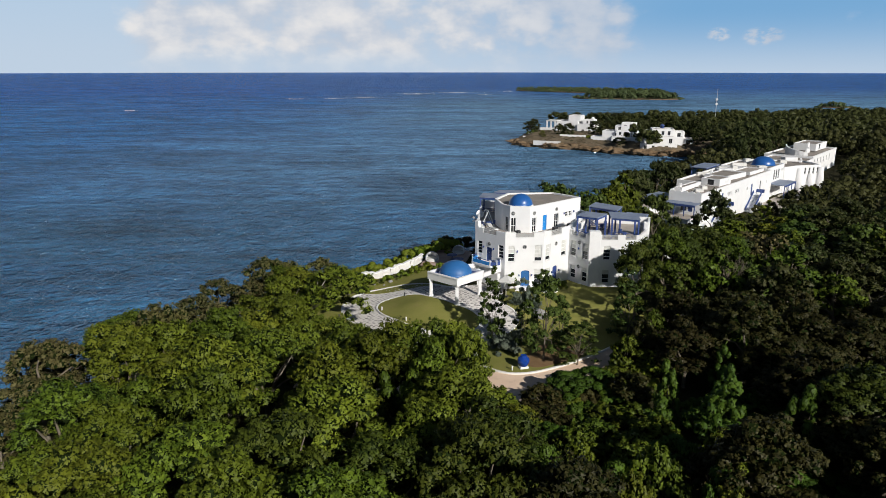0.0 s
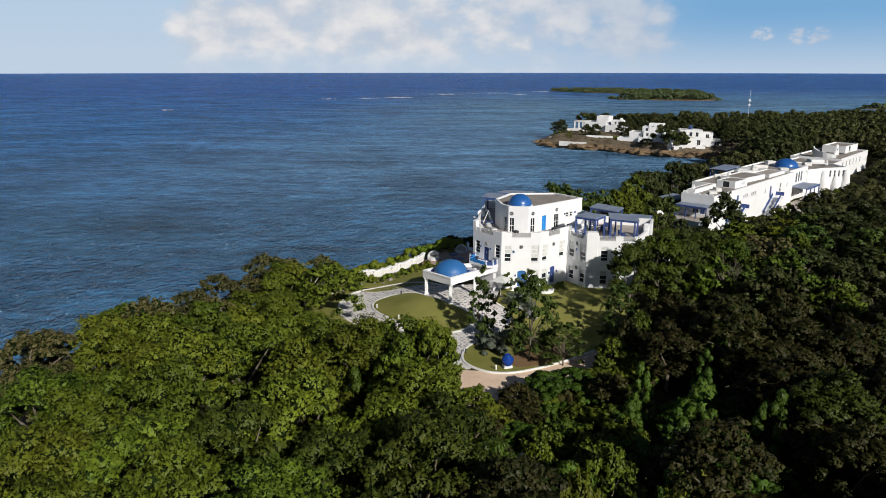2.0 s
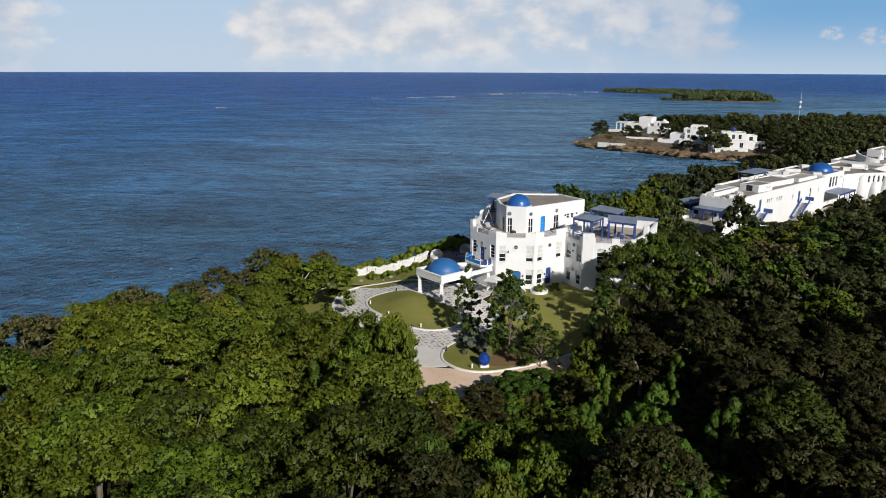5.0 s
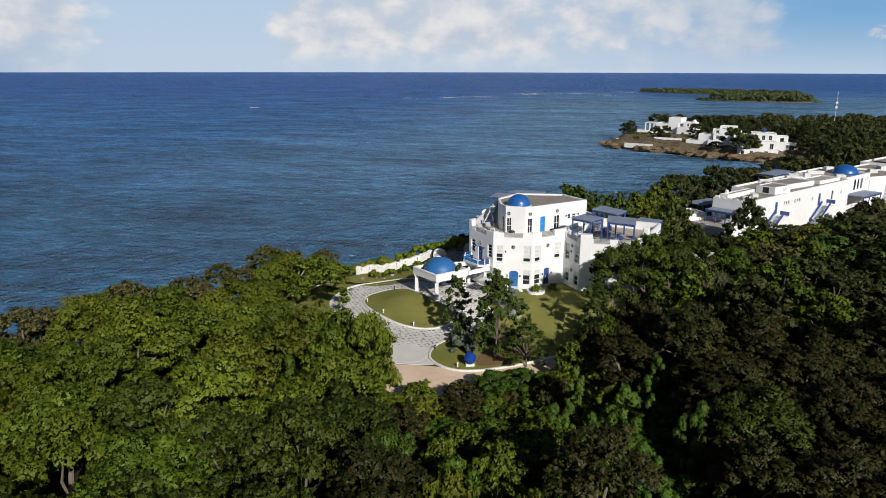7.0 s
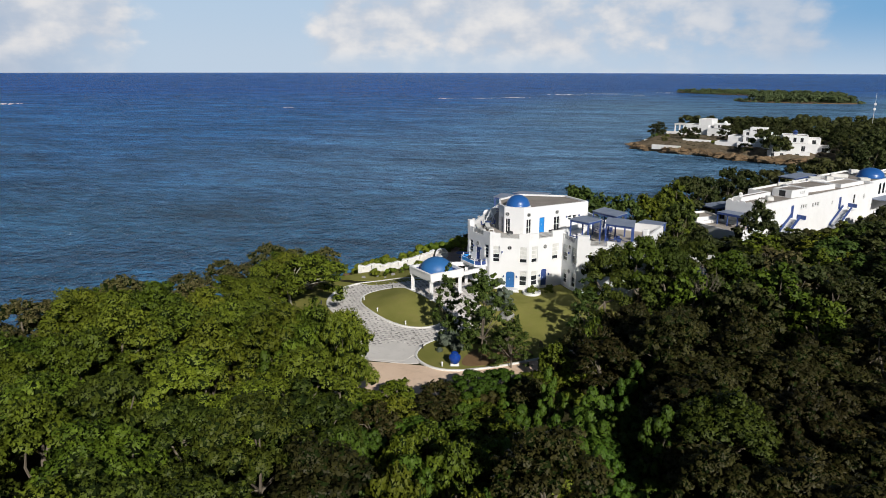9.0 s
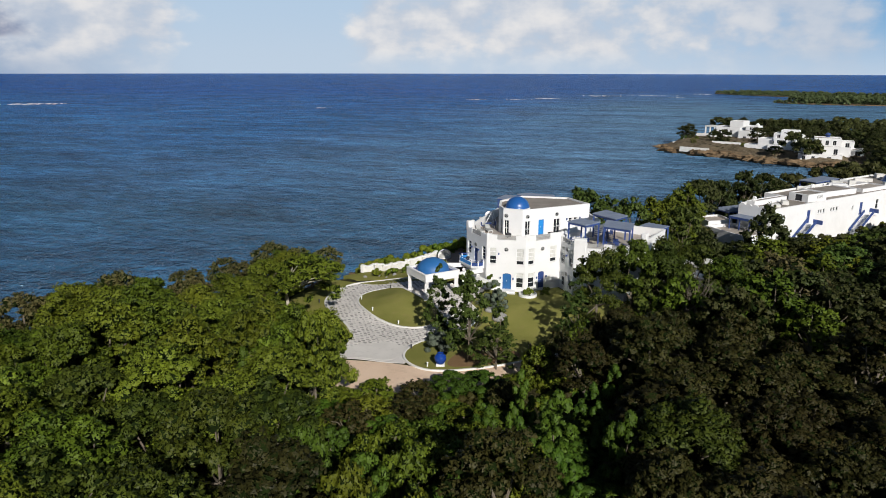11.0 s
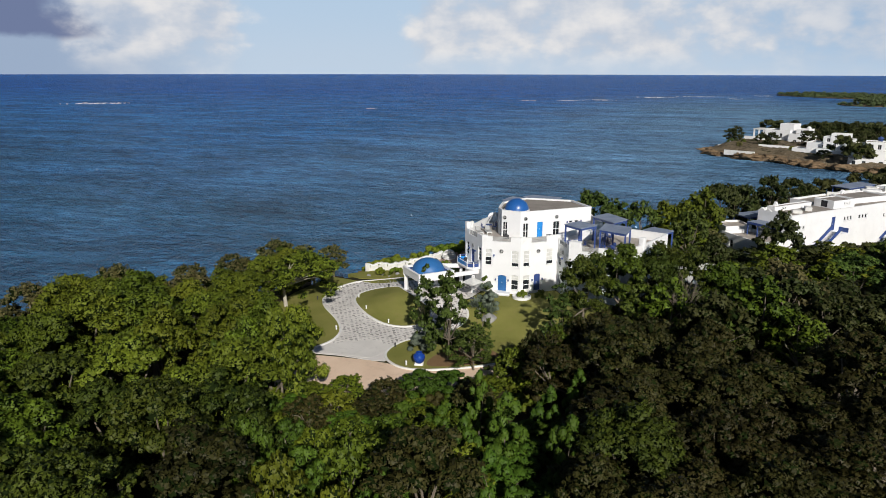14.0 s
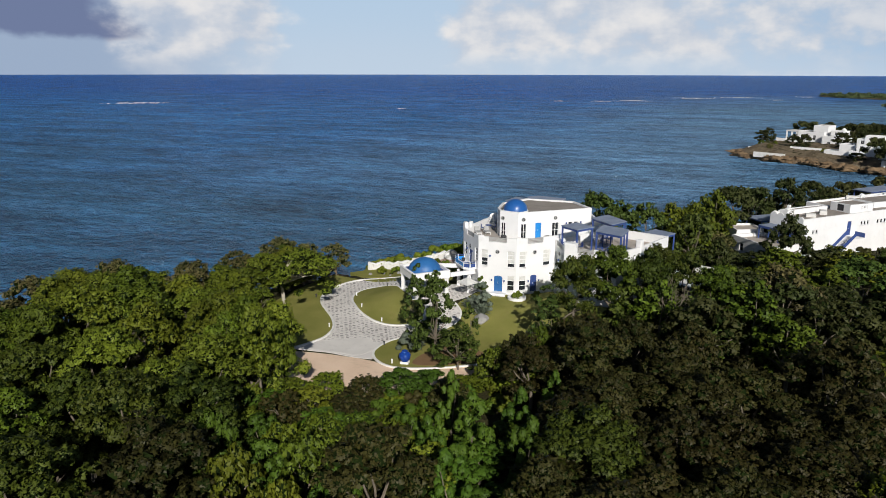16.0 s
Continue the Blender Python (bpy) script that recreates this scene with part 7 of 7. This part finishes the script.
for _s, _w, _r in ((2.5, -5.0, 1.5), (6.0, -4.6, 1.4), (10.0, -4.8, 1.6), (-3.0, -4.4, 1.7), (-8.0, -3.6, 1.5), (13.6, -5.4, 1.5), (18, -3.4, 1.2), (23, -4.6, 1.0), (27.5, -5.2, 1.3), (31, -2.6, 0.9), (36, -6.4, 1.2), (42, -5.4, 1.4), (47, -4.8, 1.1), (51, -2.6, 1.2), (55, -4.0, 1.3), (13, -2.6, 1.2), (59, -3.0, 1.6)):
    _x, _y = row_xy(_s, _w)
    bush(_x, _y, _r, _r * 1.3, (M_LEAF_MID, M_LEAF_DARK)[int(_s) % 2], "rounded green shrub in the forecourt of the white houses", 900, 0.24, group="forecourt shrubs", z=-0.3)


def far_wood(name, label, spots, tops, leaf, n, size, spread):
    """Many far crowns in one body."""
    rng = np.random.default_rng(len(spots))
    vs, fs, inner, ns, k = [], [], [], [], 0
    for (x, y), top in zip(spots, tops):
        s = spread * rng.uniform(0.75, 1.25)
        c, r = crown_lobes(rng, s, s * 0.8, 8, 0.5)
        v, f, m, vn = leaf_mesh(name, rng, c + np.array([x, y, top - s * 0.85]), r * 1.35, 0.8, n, size, leaf, core=0.62)
        vs.append(v)
        fs.append(f + k)
        inner.append(np.arange(len(f)) >= m)
        ns.append(vn)
        k += len(v)
    me = fast_mesh(name, np.concatenate(vs), np.concatenate(fs))
    me.polygons.foreach_set("use_smooth", np.ones(len(me.polygons), bool))
    me.normals_split_custom_set_from_vertices(np.concatenate(ns).astype(np.float32))
    me.materials.append(leaf)
    me.materials.append(M_CROWN_SHADE)
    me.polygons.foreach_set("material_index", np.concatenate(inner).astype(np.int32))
    return solid(name, me, leaf, label, "woodland", kind="stuff")


CAPE_CLEAR = [[(24, 296), (30, 284), (60, 266), (98, 249), (103, 262), (110, 296), (104, 316), (72, 336), (44, 338), (30, 310)]]


def far_ok(x, y):
    ok = (coast_gap(x, y) > 2.5) & (x < 0.68 * y + 10) & (plan_gap(VILLA_YARD, x, y) > 1.5) & ~inside(VILLA_YARD, x, y)
    for p in CAPE_CLEAR:
        ok &= ~inside(p, x, y)
    return ok & ~inside(_vp, x, y) & (plan_gap(_vp, x, y) > 2.5)


_s1 = scatter(_rng, 40, 180, 112, 235, 5.0, 2600, far_ok)
_t1 = [min(7.2 + _rng.uniform(-1.6, 1.4) + (2.0 if x > y - 88 and y > 185 else -0.6 if y < 150 else 0), row_view(x, y)) for x, y in _s1]
far_wood("woodland", "dark olive-green woodland on the headland", _s1, _t1, M_LEAF_FAR, 1050, 0.5, 3.5)
_s2 = scatter(_rng, 48, 290, 235, 398, 5.2, 5200, far_ok)
_t2 = [6.9 + _rng.uniform(-1.0, 0.9) + 2.2 * math.exp(-((x - 92) / 14) ** 2 - ((y - 240) / 14) ** 2) for x, y in _s2]
far_wood("woodland", "dense low green woodland across the far headland", _s2, _t2, M_LEAF_FAR, 460, 0.95, 4.6)
for x, y, h in ((51.5, 299, 4.2), (55.0, 297, 4.6), (43, 318, 5.0), (41, 316, 4.2), (68.6, 265.0, 1.6), (95.6, 257.5, 4.4), (98, 264, 6.0), (80, 276, 5.4), (87, 280, 6.0), (95, 276, 6.5), (82, 287, 5.8), (90, 290, 6.2), (70, 294, 5.2), (77, 297, 5.6), (86, 299, 6.2), (95, 300, 6.6), (68, 304, 5.0), (75, 308, 5.6), (84, 310, 6.4), (92, 314, 6.8), (77, 318, 6.0),  (101, 268, 7.0), (103, 280, 8.0), (99, 296, 6.0), (104, 255, 8.0), (108, 250, 8.5), (60, 336, 6.5), (66, 335, 6.5), (74, 333, 6.5), (83, 330, 6.8)):
    plant_tree(mid_dark[int(x) % 3], x, y, (0.75 + 0.04 * h, (h + 2) / 8.0), x * 20, "dark round tree among the cape houses", "trees on the cape", z=-2.0)

for k in range(34):
    x, y = RNG.uniform(40, 98), RNG.uniform(262, 318)
    if float(coast_gap(x, y)) > 4 and not (46 < x < 76 and y > 312):
        bush(x, y, RNG.uniform(0.8, 1.8), RNG.uniform(0.6, 1.4), (M_LEAF_MID, M_LEAF_FAR, M_LEAF_BROWN)[k % 3], "low dry shrub on the rocky cape", 220, 0.5, group="cape shrubs", z=float(ground_z(x, y)))

# tall feathery shore pines on the neck of the cape
pine_kind = [tree_kind(s, M_LEAF_PINE, 2.6, 11.0, 30, 3800, 0.34, 1.35, 1.15, girth=0.16, skirt=0.9, spray=14, core=0.5) for s in (111, 112)]
for k, (x, y, h) in enumerate(((80.0, 184, 9.5), (84.5, 191, 11.5), (88.5, 193, 12.5), (80.5, 198, 8.0), (84.0, 203, 9.5), (92.0, 200, 11.5), (89.0, 209, 10.5), (96.0, 213, 10.5), (98.0, 229, 9.8), (93.0, 226, 9.2), (103.0, 220, 9.8), (106, 236, 10.0), (101, 243, 9.5), (98.5, 204, 11.0))):
    plant_tree(pine_kind[k % 2], x, y, (1.15 + 0.1 * (k % 3), (h + 1.5) / 11.0), k * 47, "tall feathery shore pine on the headland", "shore pines", name="shore_pine")


# far islands
def island(pts, top, label):
    line = round_off(pts, 2)
    bm = prism(bmesh.new(), line, SEA - 1, SEA + 0.7)
    for v in bm.verts:
        v.co.x += 2.5 * noise.noise(v.co * 0.06)
    solid("island", bm, M_ROCK, "low rocky rim of a wooded island", "island", "far islands", kind="structure")
    xs, ys = [p[0] for p in line], [p[1] for p in line]
    q = scatter(_rng, min(xs), max(xs), min(ys), max(ys), 7.5, 1100, lambda x, y: inside(line, x, y))
    gap = plan_gap(line, q[:, 0], q[:, 1])
    far_wood("island_woodland", label, q, SEA + 1.5 + np.minimum(gap / 3.5, 1) * top * _rng.uniform(0.75, 1.1, len(q)), M_LEAF_ISLE_HAZE, 230, 1.5, 5.0)


island([(140, 738), (170, 716), (215, 706), (244, 710), (252, 735), (225, 765), (180, 775), (150, 765)], 7.0, "green wooded far island")
island([(104, 1000), (128, 960), (165, 915), (225, 870), (270, 860), (300, 905), (260, 980), (180, 1030), (120, 1030)], 4.5, "low green far island with a long spit")
island([(303, 572), (318, 558), (332, 560), (335, 572), (318, 580)], 5.0, "tiny green islet")


def rocks(name, label, spots, sizes):
    vs, fs, k = [], [], 0
    bm = bmesh.new()
    bmesh.ops.create_icosphere(bm, subdivisions=3, radius=1)
    bm.verts.ensure_lookup_table()
    u = np.array([v.co[:] for v in bm.verts])
    t = np.array([[v.index for v in f.verts] for f in bm.faces])
    bm.free()
    for i, ((x, y, z), s) in enumerate(zip(spots, sizes)):
        jag = np.array([1 + 0.75 * noise.noise(Vector(p) * 1.7 + Vector((i * 3.1, 0, 0))) + 0.5 * noise.noise(Vector(p) * 4.0 + Vector((0, i * 2.3, 0))) for p in u])[:, None]
        vs.append(u * jag * np.array([s * 1.7, s, s * 0.62]) + np.array([x, y, z]))
        fs.append(t + k)
        k += len(u)
    return solid(name, fast_mesh(name, np.concatenate(vs), np.concatenate(fs)), M_ROCK, label, "rocks", kind="stuff")


_sp, _sz = [], []
for (ax, ay), (bx, by) in zip(COAST[19:31], COAST[20:32]):
    n = int(math.hypot(bx - ax, by - ay) / 1.3)
    for k in range(n):
        t = (k + RNG.uniform()) / n
        for _ in range(2):
            s = RNG.uniform(0.5, 1.5)
            _sp.append((ax + (bx - ax) * t + RNG.uniform(-1.5, 2.5), ay + (by - ay) * t + RNG.uniform(-1, 4.0), SEA + RNG.uniform(0.0, 1.6)))
            _sz.append(s)
rocks("shore_rocks", "brown weathered coral rocks along the cape shore", _sp, _sz)
_sp, _sz = [], []
for (ax, ay), (bx, by) in zip(COAST[2:11], COAST[3:12]):
    n = int(math.hypot(bx - ax, by - ay) / 1.6)
    for k in range(n):
        t = (k + RNG.uniform()) / n
        _sp.append((ax + (bx - ax) * t + RNG.uniform(-1.8, 1.0), ay + (by - ay) * t + RNG.uniform(-1, 1.0), SEA + RNG.uniform(-0.3, 0.6)))
        _sz.append(RNG.uniform(0.4, 1.1))
rocks("shore_rocks", "dark wet rocks below the wood", _sp, _sz)


def surf(x, y, length, depth, turn):
    """A broken line of white water."""
    rng = np.random.default_rng(int(x + y))
    bm = bmesh.new()
    for k in range(70):
        u = rng.normal() * length * 0.3
        lx, ly = length * rng.uniform(0.008, 0.05), depth * rng.uniform(0.08, 0.4)
        v0 = rng.normal() * depth * 0.5
        top = [bm.verts.new((u + lx * math.cos(a) * rng.uniform(0.6, 1.3), v0 + ly * math.sin(a) * rng.uniform(0.6, 1.3), 0.3 + 0.05 * rng.uniform())) for a in (2 * math.pi * i / 9 for i in range(9))]
        bm.faces.new(top)
    return solid("surf", bm, M_FOAM, "white breaking surf on the outer reef", "surf", "surf lines", kind="structure", m=pose(x, y, SEA + 0.05, 0, 0, turn))


for _x, _y, _l, _d, _t in ((-147, 724, 16, 4, 5), (-108, 737, 22, 5, 8), (-79, 765, 28, 7, 4), (-31, 862, 36, 10, 3), (22, 905, 42, 8, 2), (56, 850, 16, 6, 0), (92, 962, 20, 9, 10), (-498, 507, 44, 13, 40), (-229, 525, 9, 3, 10)):
    surf(_x, _y, _l, _d, _t)
